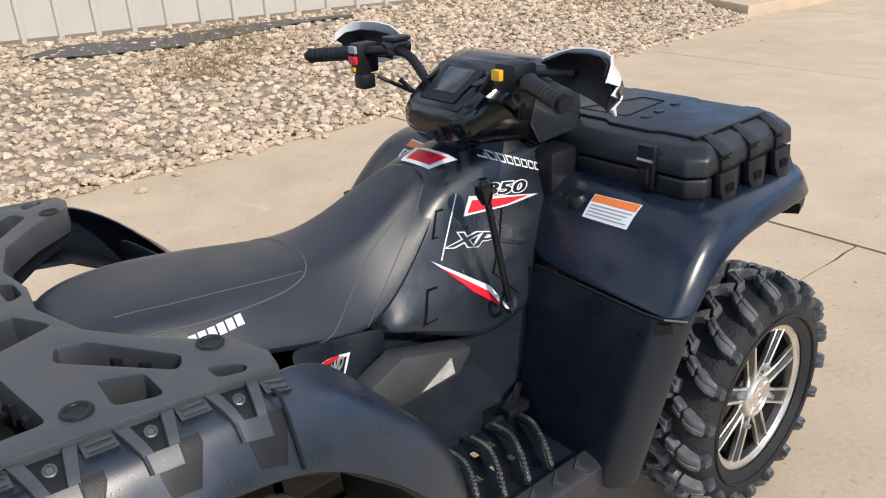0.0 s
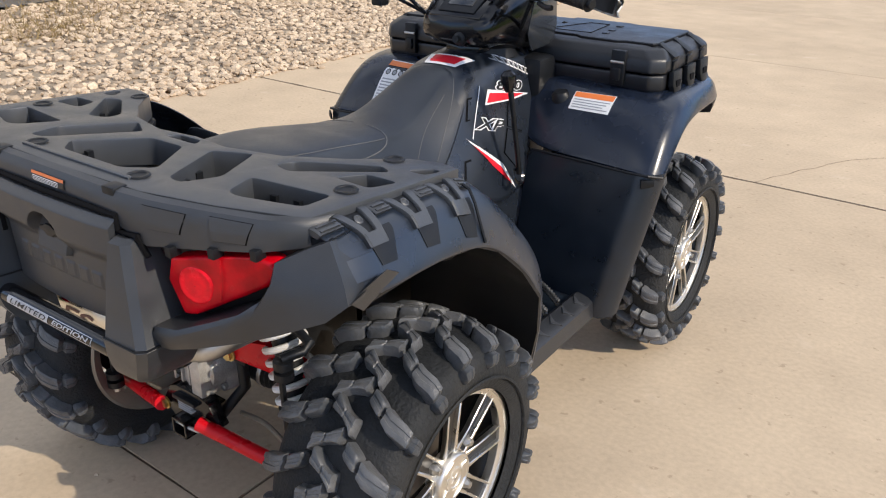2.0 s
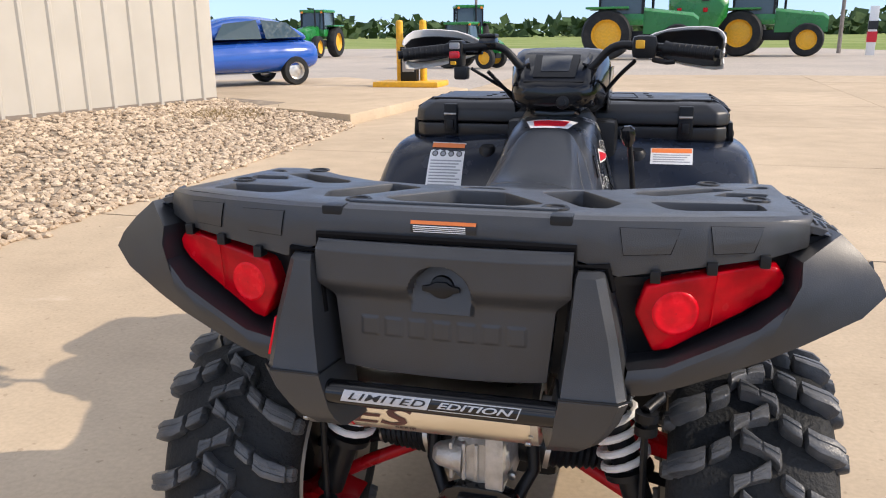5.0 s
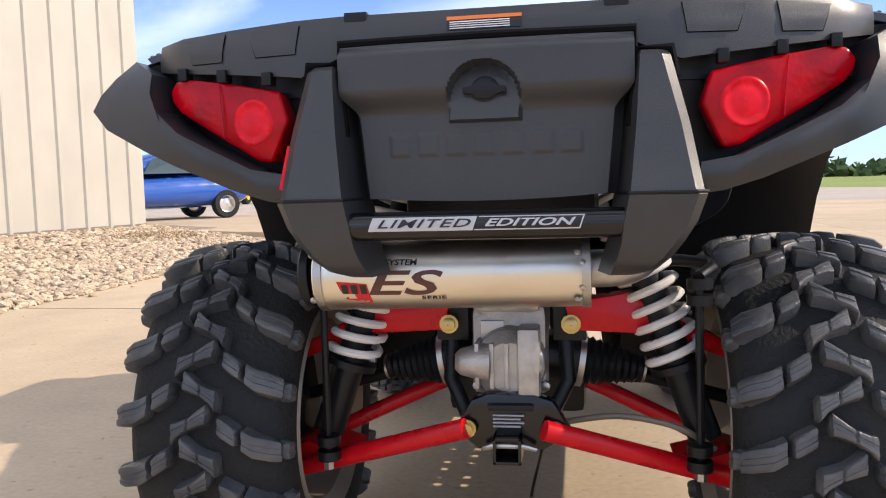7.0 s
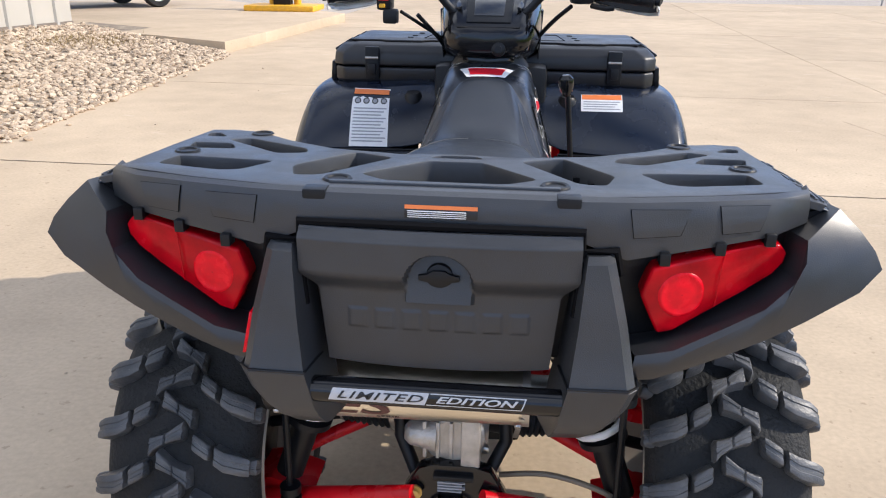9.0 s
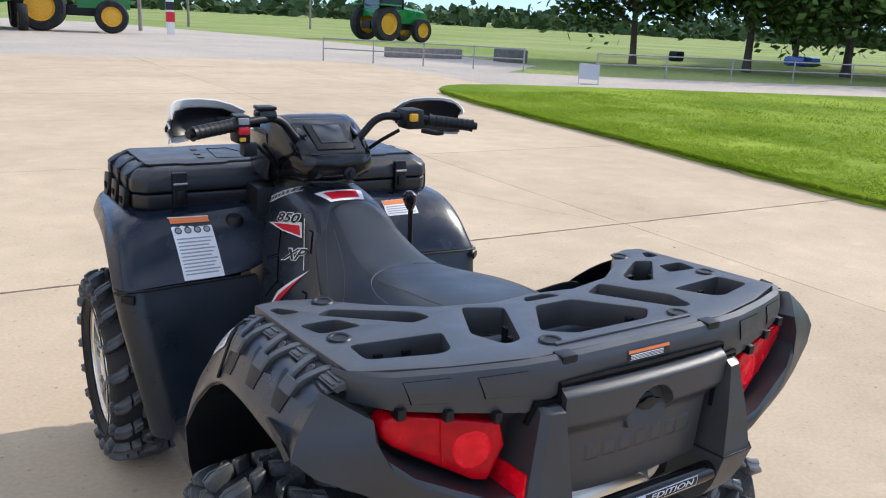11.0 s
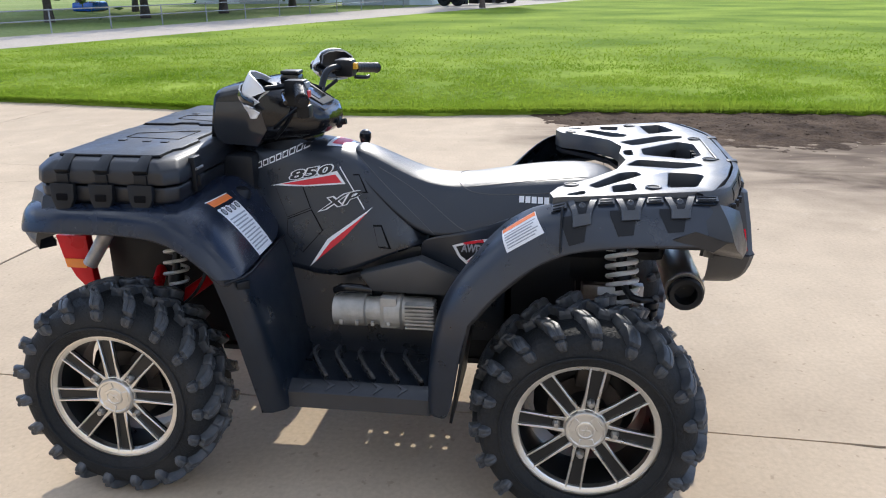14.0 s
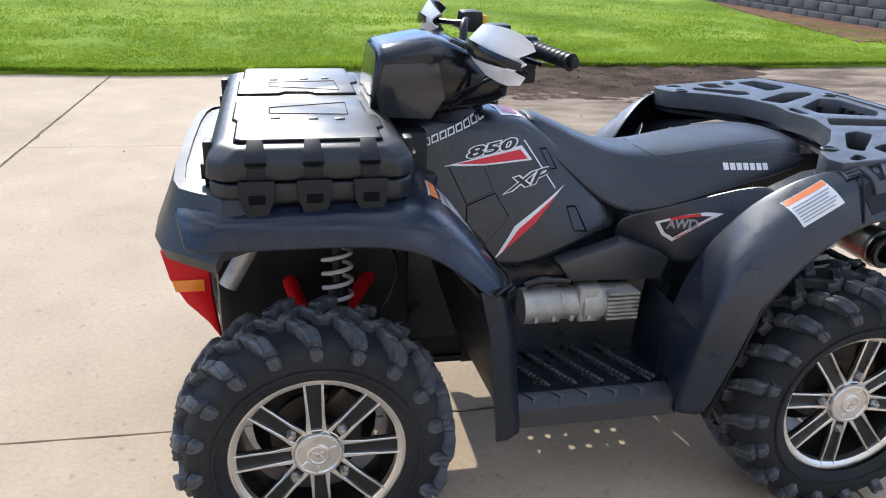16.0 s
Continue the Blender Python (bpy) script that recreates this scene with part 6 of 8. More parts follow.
for u in (0.008, 0.045):
    part("can_rivet", lathe([(0, 0.0045), (0.002, 0.004), (0.003, 0.001)], (0.124, -0.945 - 0.0545 * math.cos(u / 0.054 - 0.5), 0.6025 + 0.0545 * math.sin(u / 0.054 - 0.5)), (0, -math.cos(u / 0.054 - 0.5), math.sin(u / 0.054 - 0.5)), 10), M_STEEL, muf)
for x, ang in ((0.118, 35), (0.118, -40), (-0.27, 35), (-0.27, -40)):
    r_ = radians(ang)
    part("rivet", lathe([(0, 0.006), (0.003, 0.005), (0.004, 0.001)], (x, -0.945 - math.cos(r_) * 0.0555, 0.6025 + math.sin(r_) * 0.0555), (0, -math.cos(r_), math.sin(r_)), 10), M_STEEL, muf)
part("rear_frame", box(-0.15, 0.15, -0.88, -0.62, 0.665, 0.74, 0.01), M_BLACK, atv)
part("warning_tag", prism([(-0.26, -0.70, 0.60), (-0.26, -0.75, 0.60), (-0.26, -0.75, 0.575), (-0.26, -0.70, 0.575)], (-0.003, 0, 0)), M_DECALW, atv, "small white tag")

# ---------------------------------------------------------------- ground materials
def ground_material(name, base, second, s_big, s_small, rough, bump, bump_scale, spots=0.0, spot_color=(0.1, 0.08, 0.06), islands=False, rnd=0.0, speckle=0.18, level=False, wash=None, pits=0.0, scuffs=0.0):
    """Two tones mixed by noise, finer speckle on top, dark spots and relief; in metres."""
    m = bpy.data.materials.new(name)
    m.use_nodes = True
    nt = m.node_tree
    b = nt.nodes["Principled BSDF"]
    b.inputs["Roughness"].default_value = rough
    b.inputs["Specular IOR Level"].default_value = 0.06
    geo = nt.nodes.new("ShaderNodeNewGeometry")

    def noise_at(scale, detail=6):
        n = nt.nodes.new("ShaderNodeTexNoise")
        n.inputs["Scale"].default_value = scale
        n.inputs["Detail"].default_value = detail
        nt.links.new(geo.outputs["Position"], n.inputs["Vector"])
        return n.outputs["Fac"]

    def ranged(v, a, c, lo, hi):
        r = nt.nodes.new("ShaderNodeMapRange")
        for k, x in zip(("From Min", "From Max", "To Min", "To Max"), (a, c, lo, hi)):
            r.inputs[k].default_value = x
        nt.links.new(v, r.inputs["Value"])
        return r.outputs["Result"]

    mix = nt.nodes.new("ShaderNodeMix")
    mix.data_type = "RGBA"
    mix.inputs["A"].default_value, mix.inputs["B"].default_value = (*base, 1), (*second, 1)
    if islands:
        nt.links.new(geo.outputs["Random Per Island"], mix.inputs["Factor"])
    else:
        nt.links.new(ranged(noise_at(s_big), 0.35, 0.65, 0, 1), mix.inputs["Factor"])
    sc = nt.nodes.new("ShaderNodeVectorMath")
    sc.operation = "SCALE"
    nt.links.new(mix.outputs["Result"], sc.inputs[0])
    tint = ranged(noise_at(s_small, 4), 0.3, 0.7, 1 - speckle, 1 + speckle)
    if rnd:
        oi = nt.nodes.new("ShaderNodeObjectInfo")
        mu = nt.nodes.new("ShaderNodeMath")
        mu.operation = "MULTIPLY"
        nt.links.new(tint, mu.inputs[0])
        nt.links.new(ranged(oi.outputs["Random"], 0, 1, 1 - rnd, 1 + rnd), mu.inputs[1])
        tint = mu.outputs[0]
    nt.links.new(tint, sc.inputs["Scale"])
    color = sc.outputs["Vector"]
    if spots:
        m2 = nt.nodes.new("ShaderNodeMix")
        m2.data_type = "RGBA"
        m2.inputs["B"].default_value = (*spot_color, 1)
        nt.links.new(color, m2.inputs["A"])
        nt.links.new(ranged(noise_at(s_big * 5, 8), 0.66, 0.76, 0, spots), m2.inputs["Factor"])
        color = m2.outputs["Result"]
    if scuffs:
        # broad mottling, and pale scrapes drawn out one way
        mo = nt.nodes.new("ShaderNodeVectorMath")
        mo.operation = "SCALE"
        nt.links.new(color, mo.inputs[0])
        nt.links.new(ranged(noise_at(3.4, 9), 0.32, 0.68, 0.93, 1.05), mo.inputs["Scale"])
        sw_ = nt.nodes.new("ShaderNodeVectorMath")
        sw_.operation = "MULTIPLY"
        sw_.inputs[1].default_value = (3.4, 5.0, 1)
        nt.links.new(geo.outputs["Position"], sw_.inputs[0])
        scr = nt.nodes.new("ShaderNodeTexNoise")
        scr.inputs["Scale"].default_value, scr.inputs["Detail"].default_value = 1.0, 10
        nt.links.new(sw_.outputs[0], scr.inputs["Vector"])
        m5 = nt.nodes.new("ShaderNodeMix")
        m5.data_type = "RGBA"
        m5.inputs["B"].default_value = (0.74, 0.63, 0.50, 1)
        nt.links.new(mo.outputs[0], m5.inputs["A"])
        nt.links.new(ranged(scr.outputs["Fac"], 0.64, 0.76, 0, scuffs), m5.inputs["Factor"])
        color = m5.outputs["Result"]
    if pits:
        m4 = nt.nodes.new("ShaderNodeMix")
        m4.data_type = "RGBA"
        m4.inputs["B"].default_value = (*spot_color, 1)
        nt.links.new(color, m4.inputs["A"])
        nt.links.new(ranged(noise_at(26, 3), 0.655, 0.72, 0, pits), m4.inputs["Factor"])
        color = m4.outputs["Result"]
    if wash:
        # soil washed over the surface round one spot, with a ragged edge
        (cx, cy), stretch, reach, tone = wash
        off = nt.nodes.new("ShaderNodeVectorMath")
        off.operation = "SUBTRACT"
        off.inputs[1].default_value = (cx, cy, 0)
        nt.links.new(geo.outputs["Position"], off.inputs[0])
        sq = nt.nodes.new("ShaderNodeVectorMath")
        sq.operation = "MULTIPLY"
        sq.inputs[1].default_value = (1, stretch, 0)
        nt.links.new(off.outputs[0], sq.inputs[0])
        ln = nt.nodes.new("ShaderNodeVectorMath")
        ln.operation = "LENGTH"
        nt.links.new(sq.outputs[0], ln.inputs[0])
        ad = nt.nodes.new("ShaderNodeMath")
        nt.links.new(ln.outputs["Value"], ad.inputs[0])
        nt.links.new(ranged(noise_at(0.9, 9), 0.3, 0.7, -0.7, 0.7), ad.inputs[1])
        # broken into streaks along the edge of the lawn
        st = nt.nodes.new("ShaderNodeVectorMath")
        st.operation = "MULTIPLY"
        st.inputs[1].default_value = (2.4, 1.0, 1.0)
        nt.links.new(geo.outputs["Position"], st.inputs[0])
        sn = nt.nodes.new("ShaderNodeTexNoise")
        sn.inputs["Scale"].default_value = 1.3
        sn.inputs["Detail"].default_value = 8
        sn.inputs["Distortion"].default_value = 0.6
        nt.links.new(st.outputs[0], sn.inputs["Vector"])
        mw = nt.nodes.new("ShaderNodeMath")
        mw.operation = "MULTIPLY"
        nt.links.new(ranged(sn.outputs["Fac"], 0.34, 0.60, 0.40, 1.0), mw.inputs[1])
        m3 = nt.nodes.new("ShaderNodeMix")
        m3.data_type = "RGBA"
        m3.inputs["B"].default_value = (*tone, 1)
        nt.links.new(color, m3.inputs["A"])
        nt.links.new(ranged(ad.outputs[0], reach, reach * 0.62, 0, 1.0), mw.inputs[0])
        nt.links.new(mw.outputs[0], m3.inputs["Factor"])
        color = m3.outputs["Result"]
    nt.links.new(color, b.inputs["Base Color"])
    bp = nt.nodes.new("ShaderNodeBump")
    bp.inputs["Strength"].default_value = bump
    bp.inputs["Distance"].default_value = 0.5 / bump_scale
    nt.links.new(noise_at(bump_scale, 4), bp.inputs["Height"])
    if level:
        up = nt.nodes.new("ShaderNodeCombineXYZ")
        up.inputs["Z"].default_value = 1.0
        nt.links.new(up.outputs[0], bp.inputs["Normal"])
    nt.links.new(bp.outputs["Normal"], b.inputs["Normal"])
    return m


M_CONC = ground_material("worn tan concrete", (0.57, 0.456, 0.326), (0.490, 0.389, 0.277), 0.55, 55, 0.95, 0.16, 180, 0.18, (0.30, 0.225, 0.155), rnd=0.04, speckle=0.07, wash=((6.0, -3.7), 1.0, 4.0, (0.145, 0.108, 0.078)), pits=0.5, scuffs=0.3)
M_JOINT = ground_material("dark joint soil", (0.11, 0.086, 0.062), (0.19, 0.150, 0.110), 9, 60, 0.95, 0.5, 90)
M_FIELD = ground_material("field grass", (0.20, 0.265, 0.075), (0.30, 0.335, 0.13), 0.10, 6, 0.95, 0.5, 20)
M_LAWN = ground_material("lawn turf", (0.120, 0.190, 0.014), (0.255, 0.335, 0.040), 0.28, 14, 1.0, 0.05, 70, 0.25, (0.105, 0.17, 0.012), speckle=0.16)
M_BLADE = ground_material("grass blade", (0.175, 0.275, 0.016), (0.31, 0.40, 0.048), 0.42, 9, 0.8, 0.05, 50, speckle=0.14)
blade_nt = M_BLADE.node_tree
blade_b = blade_nt.nodes["Principled BSDF"]
blade_tr = blade_nt.nodes.new("ShaderNodeBsdfTranslucent")
blade_nt.links.new(blade_b.inputs["Base Color"].links[0].from_socket, blade_tr.inputs["Color"])
blade_mix = blade_nt.nodes.new("ShaderNodeMixShader")
blade_mix.inputs[0].default_value = 0.6
blade_nt.links.new(blade_b.outputs[0], blade_mix.inputs[1])
blade_nt.links.new(blade_tr.outputs[0], blade_mix.inputs[2])
blade_nt.links.new(blade_mix.outputs[0], blade_nt.nodes["Material Output"].inputs["Surface"])
M_GRAVBED = ground_material("sandy gravel bed", (0.36, 0.30, 0.23), (0.22, 0.18, 0.14), 6, 60, 0.95, 1.0, 40)
M_STONE = ground_material("river gravel stone", (0.66, 0.53, 0.39), (0.36, 0.275, 0.195), 3, 60, 0.8, 0.3, 90, islands=True)
M_DIRT = ground_material("brown soil", (0.050, 0.034, 0.023), (0.115, 0.080, 0.054), 2.2, 30, 0.95, 1.0, 30)
M_ROAD = ground_material("pale road concrete", (0.49, 0.43, 0.365), (0.42, 0.375, 0.325), 0.3, 20, 0.85, 0.3, 60)
M_WALL = material("cream metal siding", (0.50, 0.465, 0.395), 0.42, vary=0.05, scale=1.5, dust=0.06)
M_ROOF = material("grey metal sheet", (0.45, 0.46, 0.48), 0.5, vary=0.06, scale=2)
M_BARK = material("rough bark", (0.10, 0.075, 0.055), 0.9, vary=0.3, scale=12, grain=0.8, grain_scale=40)
M_LEAF = ground_material("tree leaves", (0.035, 0.075, 0.015), (0.09, 0.14, 0.03), 1, 4, 0.6, 0.1, 20, islands=True)
M_HEDGE = ground_material("far foliage", (0.05, 0.085, 0.035), (0.08, 0.12, 0.055), 1, 1, 0.9, 0.1, 5, islands=True)
M_SHED = material("white painted metal", (0.72, 0.74, 0.78), 0.5, vary=0.05, scale=1)
M_CARBLUE = material("bright blue car paint", (0.015, 0.09, 0.42), 0.22, vary=0.05, coat=0.8, scale=3)
M_CARGLASS = material("dark car glass", (0.05, 0.08, 0.09), 0.05, vary=0.05, coat=0.5)
M_GREEN = material("green machine paint", (0.01, 0.19, 0.035), 0.3, vary=0.08, scale=3, coat=0.3)
M_BLOCK = material("weathered grey block", (0.125, 0.118, 0.11), 0.9, vary=0.25, scale=9, grain=0.8, grain_scale=60, random_tint=0.2)
M_MULCH = ground_material("red wood mulch", (0.22, 0.115, 0.07), (0.13, 0.075, 0.048), 3, 40, 0.95, 1.0, 40)
M_TIMBER = material("grey weathered timber", (0.24, 0.21, 0.19), 0.9, vary=0.2, scale=6, grain=0.5, grain_scale=60)
M_FENCE = material("dull galvanised pipe", (0.30, 0.30, 0.29), 0.6, vary=0.2)
M_GALV = material("galvanised pipe", (0.45, 0.46, 0.47), 0.5, metal=0.7, vary=0.1)


def structure(ob, label="", category=""):
    return tagged(ob, label, category, kind="structure")


def patch(name, pts, z, mt, jag=0.0, per=5, thick=0.0):
    """A ground patch with a smooth, slightly ragged outline."""
    line = smooth_line([(x, y, z) for x, y in pts] + [(pts[0][0], pts[0][1], z)], per)[:-1]
    if jag:
        for p in line:
            p.x += jag * (noise.noise(Vector((p.x * 3.1, p.y * 3.1, 2.0))))
            p.y += jag * (noise.noise(Vector((p.x * 2.7, p.y * 3.3, 7.0))))
    if thick:
        bm = prism([tuple(p) for p in line], (0, 0, thick))
    else:
        bm = flat([tuple(p) for p in line])
    bmesh.ops.triangulate(bm, faces=[f for f in bm.faces if len(f.verts) > 4])
    return structure(part(name, bm, mt))


# ---------------------------------------------------------------- ground
structure(part("ground", flat([(-900, -900, -0.035), (900, -900, -0.035), (900, 1500, -0.035), (-900, 1500, -0.035)]), M_FIELD))
patch("yard", [(-60, -40), (11, -40), (11.5, -12), (12.2, 16.5), (18.5, 22), (18.5, 38), (10, 62), (-60, 70)], -0.022, M_ROAD, per=1)
patch("road", [(11.8, 13.2), (20, 10.8), (30, 7.5), (60, -3.5), (60, 4.5), (33, 12.6), (20, 16.0), (11.8, 19.5)], -0.018, M_ROAD, per=1)
pave = structure(part("pavement", box(-4.22, 10.3, -14.2, 22.1, -0.10, -0.006), M_JOINT))
pave.rotation_euler = (0, 0, -0.025)
XS = [-4.20, 0.01, 3.47, 6.90, 10.28]
YS = [-0.81 + 3.28 * k for k in range(-4, 8)]
slab_shapes = {}


def worn_slab(w, d):
    """A slab whose edges wander by a few millimetres and are chipped here and there."""
    rim = []
    corners = [(-w / 2, -d / 2), (w / 2, -d / 2), (w / 2, d / 2), (-w / 2, d / 2)]
    for (ax, ay), (bx, by) in zip(corners, corners[1:] + corners[:1]):
        n = max(8, int(math.hypot(bx - ax, by - ay) / 0.09))
        for k in range(n):
            x, y = ax + (bx - ax) * k / n, ay + (by - ay) * k / n
            inset = 0.0025 + 0.0035 * random.random() + (0.010 * random.random() if random.random() < 0.06 else 0.0)
            rim.append((x * (1 - inset / (w / 2)), y * (1 - inset / (d / 2))))
    bm = bmesh.new()
    top = [bm.verts.new((x, y, 0.0)) for x, y in rim]
    low = [bm.verts.new((x, y, -0.10)) for x, y in rim]
    bm.faces.new(top)
    for k in range(len(rim)):
        bm.faces.new((low[k], low[(k + 1) % len(rim)], top[(k + 1) % len(rim)], top[k]))
    return bm


for i in range(4):
    for j in range(len(YS) - 1):
        x0, x1 = XS[i], XS[i + 1]
        if j > 4:
            # one wide bay instead of two beyond the cross joint
            if i == 1:
                continue
            x1 = XS[2] if i == 0 else x1
        w, d = x1 - x0, YS[j + 1] - YS[j]
        key = round(w, 3)
        if key not in slab_shapes:
            sl = part("slab", worn_slab(w, d), M_CONC, pave)
            slab_shapes[key] = sl.data
        else:
            sl = new("slab", slab_shapes[key])
            sl.parent = pave
        sl.location = ((x0 + x1) / 2, (YS[j] + YS[j + 1]) / 2 + (0.013 if j > 4 else 0.0), random.uniform(-0.002, 0.0))
# cracks: thin dark lines running off the joints
for pts in ([(3.44, 2.45), (3.2, 3.0), (2.9, 3.9), (2.7, 4.7)], [(0.35, 2.47), (0.7, 3.2), (0.9, 3.4)], [(6.2, 2.2), (6.4, 1.6), (6.6, 0.8)]):
    line = smooth_line([(x, y, 0.0006) for x, y in pts], 8)
    rows = []
    for k, p in enumerate(line):
        o = Vector((noise.noise(p * 9) * 0.02, noise.noise(p * 7) * 0.02, 0))
        rows.append([p + o - Vector((0.002, 0, 0)), p + o + Vector((0.002, 0, 0))])
    structure(part("crack", loft(rows, closed=False), M_JOINT))
lawn_pts = [(6.95, -8.6), (6.75, -5.0), (6.75, -2.5), (6.62, -0.4), (6.42, 1.0), (6.38, 2.2), (6.55, 3.6), (6.85, 5.4), (7.15, 7.6), (7.5, 10.0), (8.0, 12.1), (9.2, 13.6), (11.1, 13.7), (15, 12.5), (19.6, 11.0), (30, 7.6), (48, 1.5), (70, -8), (70, -30), (16, -12.5), (11.5, -8.7)]
patch("lawn", lawn_pts, -0.03, M_LAWN, 0.10, 10, 0.065)


def soil_z(x, y):
    """Loose soil heaped against the lawn, thinning out over the concrete."""
    p = Vector((x, y, 0.0))
    inner = 5.60 - 0.55 * math.exp(-((y + 2.4) / 1.5) ** 2) + 0.25 * noise.noise(p * 1.3)
    far = max(abs(y + 2.6) - 1.6, 0.0) / 0.9
    rise = (x - inner) * 0.045 - 0.05 * far
    lump = 0.020 * noise.noise(p * 4.5) + 0.016 * noise.noise(p * 11) + 0.009 * noise.noise(p * 27)
    return min(rise, 0.030) + lump * min(1.0, max(0.7, rise * 30 + 0.6))


rows = []
for k in range(200):
    y = -6.6 + 6.9 * k / 199
    rows.append([(x, y, soil_z(x, y)) for x in [4.6 + 2.5 * i / 79 for i in range(80)]])
structure(part("dirt_patch", loft(rows, closed=False), M_DIRT))

# clods in the dirt
cl = bmesh.new()
for k in range(520):
    x, y = random.uniform(5.3, 6.8), random.uniform(-5.6, -0.5)
    s = random.uniform(0.004, 0.015)
    own = bmesh.new()
    bmesh.ops.create_icosphere(own, subdivisions=1, radius=s, matrix=Matrix.Translation((x, y, soil_z(x, y))) @ Matrix.Diagonal((1.3, 1, 0.6, 1)))
    for v in own.verts:
        v.co += Vector((random.uniform(-1, 1), random.uniform(-1, 1), random.uniform(-1, 1))) * s * 0.25
    join(cl, own)
tagged(part("soil_clods", cl, M_DIRT), "brown crumbled soil along the lawn edge", "soil", kind="stuff")


# ---------------------------------------------------------------- grass blades and gravel in bulk
def edge_x(y):
    pts = lawn_pts[:11]
    for (x0, y0), (x1, y1) in zip(pts, pts[1:]):
        if y0 <= y <= y1:
            return x0 + (x1 - x0) * (y - y0) / (y1 - y0)
    return pts[-1][0] if y > pts[-1][1] else pts[0][0]


rng = np.random.default_rng(3)
verts, faces = [], []
N_BL = 60000
ys = rng.uniform(-8.5, 12.2, N_BL)
off = rng.exponential(0.22, N_BL) - 0.04
tuft = rng.random(N_BL)
for k in range(N_BL):
    y = ys[k]
    x = edge_x(y) + off[k]
    if x > 24:
        continue
    hgt = 0.008 + 0.018 * tuft[k] + max(0, 0.035 - off[k] * 0.1)
    a = rng.uniform(0, 6.28)
    wd = 0.0035 + 0.0016 * off[k]
    dx, dy = math.cos(a) * wd, math.sin(a) * wd
    lx, ly = rng.normal(0, 0.02), rng.normal(0, 0.02)
    n = len(verts)
    lean = 0.018 + 0.03 * tuft[k] + 0.006 * off[k]
    lx, ly = -math.sin(a) * lean, math.cos(a) * lean
    verts += [(x - dx, y - dy, 0.034), (x + dx, y + dy, 0.034), (x + lx * 0.6 + dx * 0.7, y + ly * 0.6 + dy * 0.7, 0.036 + hgt * 0.8), (x + lx, y + ly, 0.036 + hgt)]
    faces += [(n, n + 1, n + 2), (n, n + 2, n + 3)]
for k in range(5000):
    # longer tufts above the bare soil
    y = rng.normal(-1.6, 1.3)
    x = edge_x(y) + 0.05 + rng.exponential(0.16)
    hgt, a = rng.uniform(0.05, 0.13), rng.uniform(0, 6.28)
    dx, dy = math.cos(a) * 0.005, math.sin(a) * 0.005
    lx, ly = rng.normal(0, 0.04), rng.normal(0, 0.04)
    n = len(verts)
    verts += [(x - dx, y - dy, 0.02), (x + dx, y + dy, 0.02), (x + lx * 0.5 + dx * 0.6, y + ly * 0.5 + dy * 0.6, 0.03 + hgt * 0.6), (x + lx, y + ly, 0.03 + hgt)]
    faces += [(n, n + 1, n + 2), (n, n + 2, n + 3)]
# short turf all over the lawn, in clumps
for k in range(150000):
    d = rng.exponential(2.8)
    y = rng.uniform(-9.5, 12.0)
    x = edge_x(y) + 0.1 + d
    if d > 22 or y > 13.4 - 0.30 * (x - 11) or noise.noise(Vector((x * 1.1, y * 1.1, 4.0))) + 0.5 * noise.noise(Vector((x * 3.7, y * 3.7, 1.0))) < rng.uniform(-0.6, 0.35):
        continue
    a = rng.uniform(0, 6.28)
    hgt = rng.uniform(0.012, 0.032)
    wd = 0.0045 + 0.0011 * d
    dx, dy = math.cos(a) * wd, math.sin(a) * wd
    lean = rng.uniform(0.01, 0.05)
    lx, ly = -math.sin(a) * lean, math.cos(a) * lean
    n = len(verts)
    verts += [(x - dx, y - dy, 0.034), (x + dx, y + dy, 0.034), (x + lx * 0.6 + dx * 0.7, y + ly * 0.6 + dy * 0.7, 0.036 + hgt * 0.8), (x + lx, y + ly, 0.036 + hgt)]
    faces += [(n, n + 1, n + 2), (n, n + 2, n + 3)]
me = bpy.data.meshes.new("grass")
me.from_pydata(verts, [], faces)
me.materials.append(M_BLADE)
tagged(new("grass", me), "bright green mown grass blades of the lawn", "grass", kind="stuff")

bed = [(-3.62, -9), (-3.62, -0.5), (-3.55, 0.6), (-3.50, 2.1), (-3.52, 4.5), (-3.66, 6.5), (-3.80, 8.25), (-5.2, 8.95), (-6.7, 9.7), (-8.2, 4.6), (-9.1, 1.4), (-12.2, -9)]


def bed_z(x, y):
    """The gravel rises gently towards the wall."""
    wall = -9.1 + 0.30 * (y - 1.35)
    f = min(1.0, max(0.0, (x + 3.55) / (wall + 3.55)))
    return 0.015 + 0.20 * f


bm = bmesh.new()
rows = []
for k in range(40):
    y = -9 + 18.9 * k / 39
    xe = -3.60 if y < 3 else -3.55 - 0.045 * (y - 3)
    wall = -9.1 + 0.30 * (y - 1.35)
    rows.append([(xe + (wall - xe) * f, y, -0.03 if f == 0 else bed_z(xe + (wall - xe) * f, y)) for f in (0, 0.02, 0.2, 0.5, 0.8, 1.0)])
loft(rows, closed=False, bm=bm)
structure(part("gravel_bed", bm, M_GRAVBED))
ico = bmesh.new()
bmesh.ops.create_icosphere(ico, subdivisions=1, radius=1)
iv = np.array([v.co[:] for v in ico.verts])
ifc = np.array([[v.index for v in f.verts] for f in ico.faces])
ico.free()
N_ST = 15000
V, F = [], []
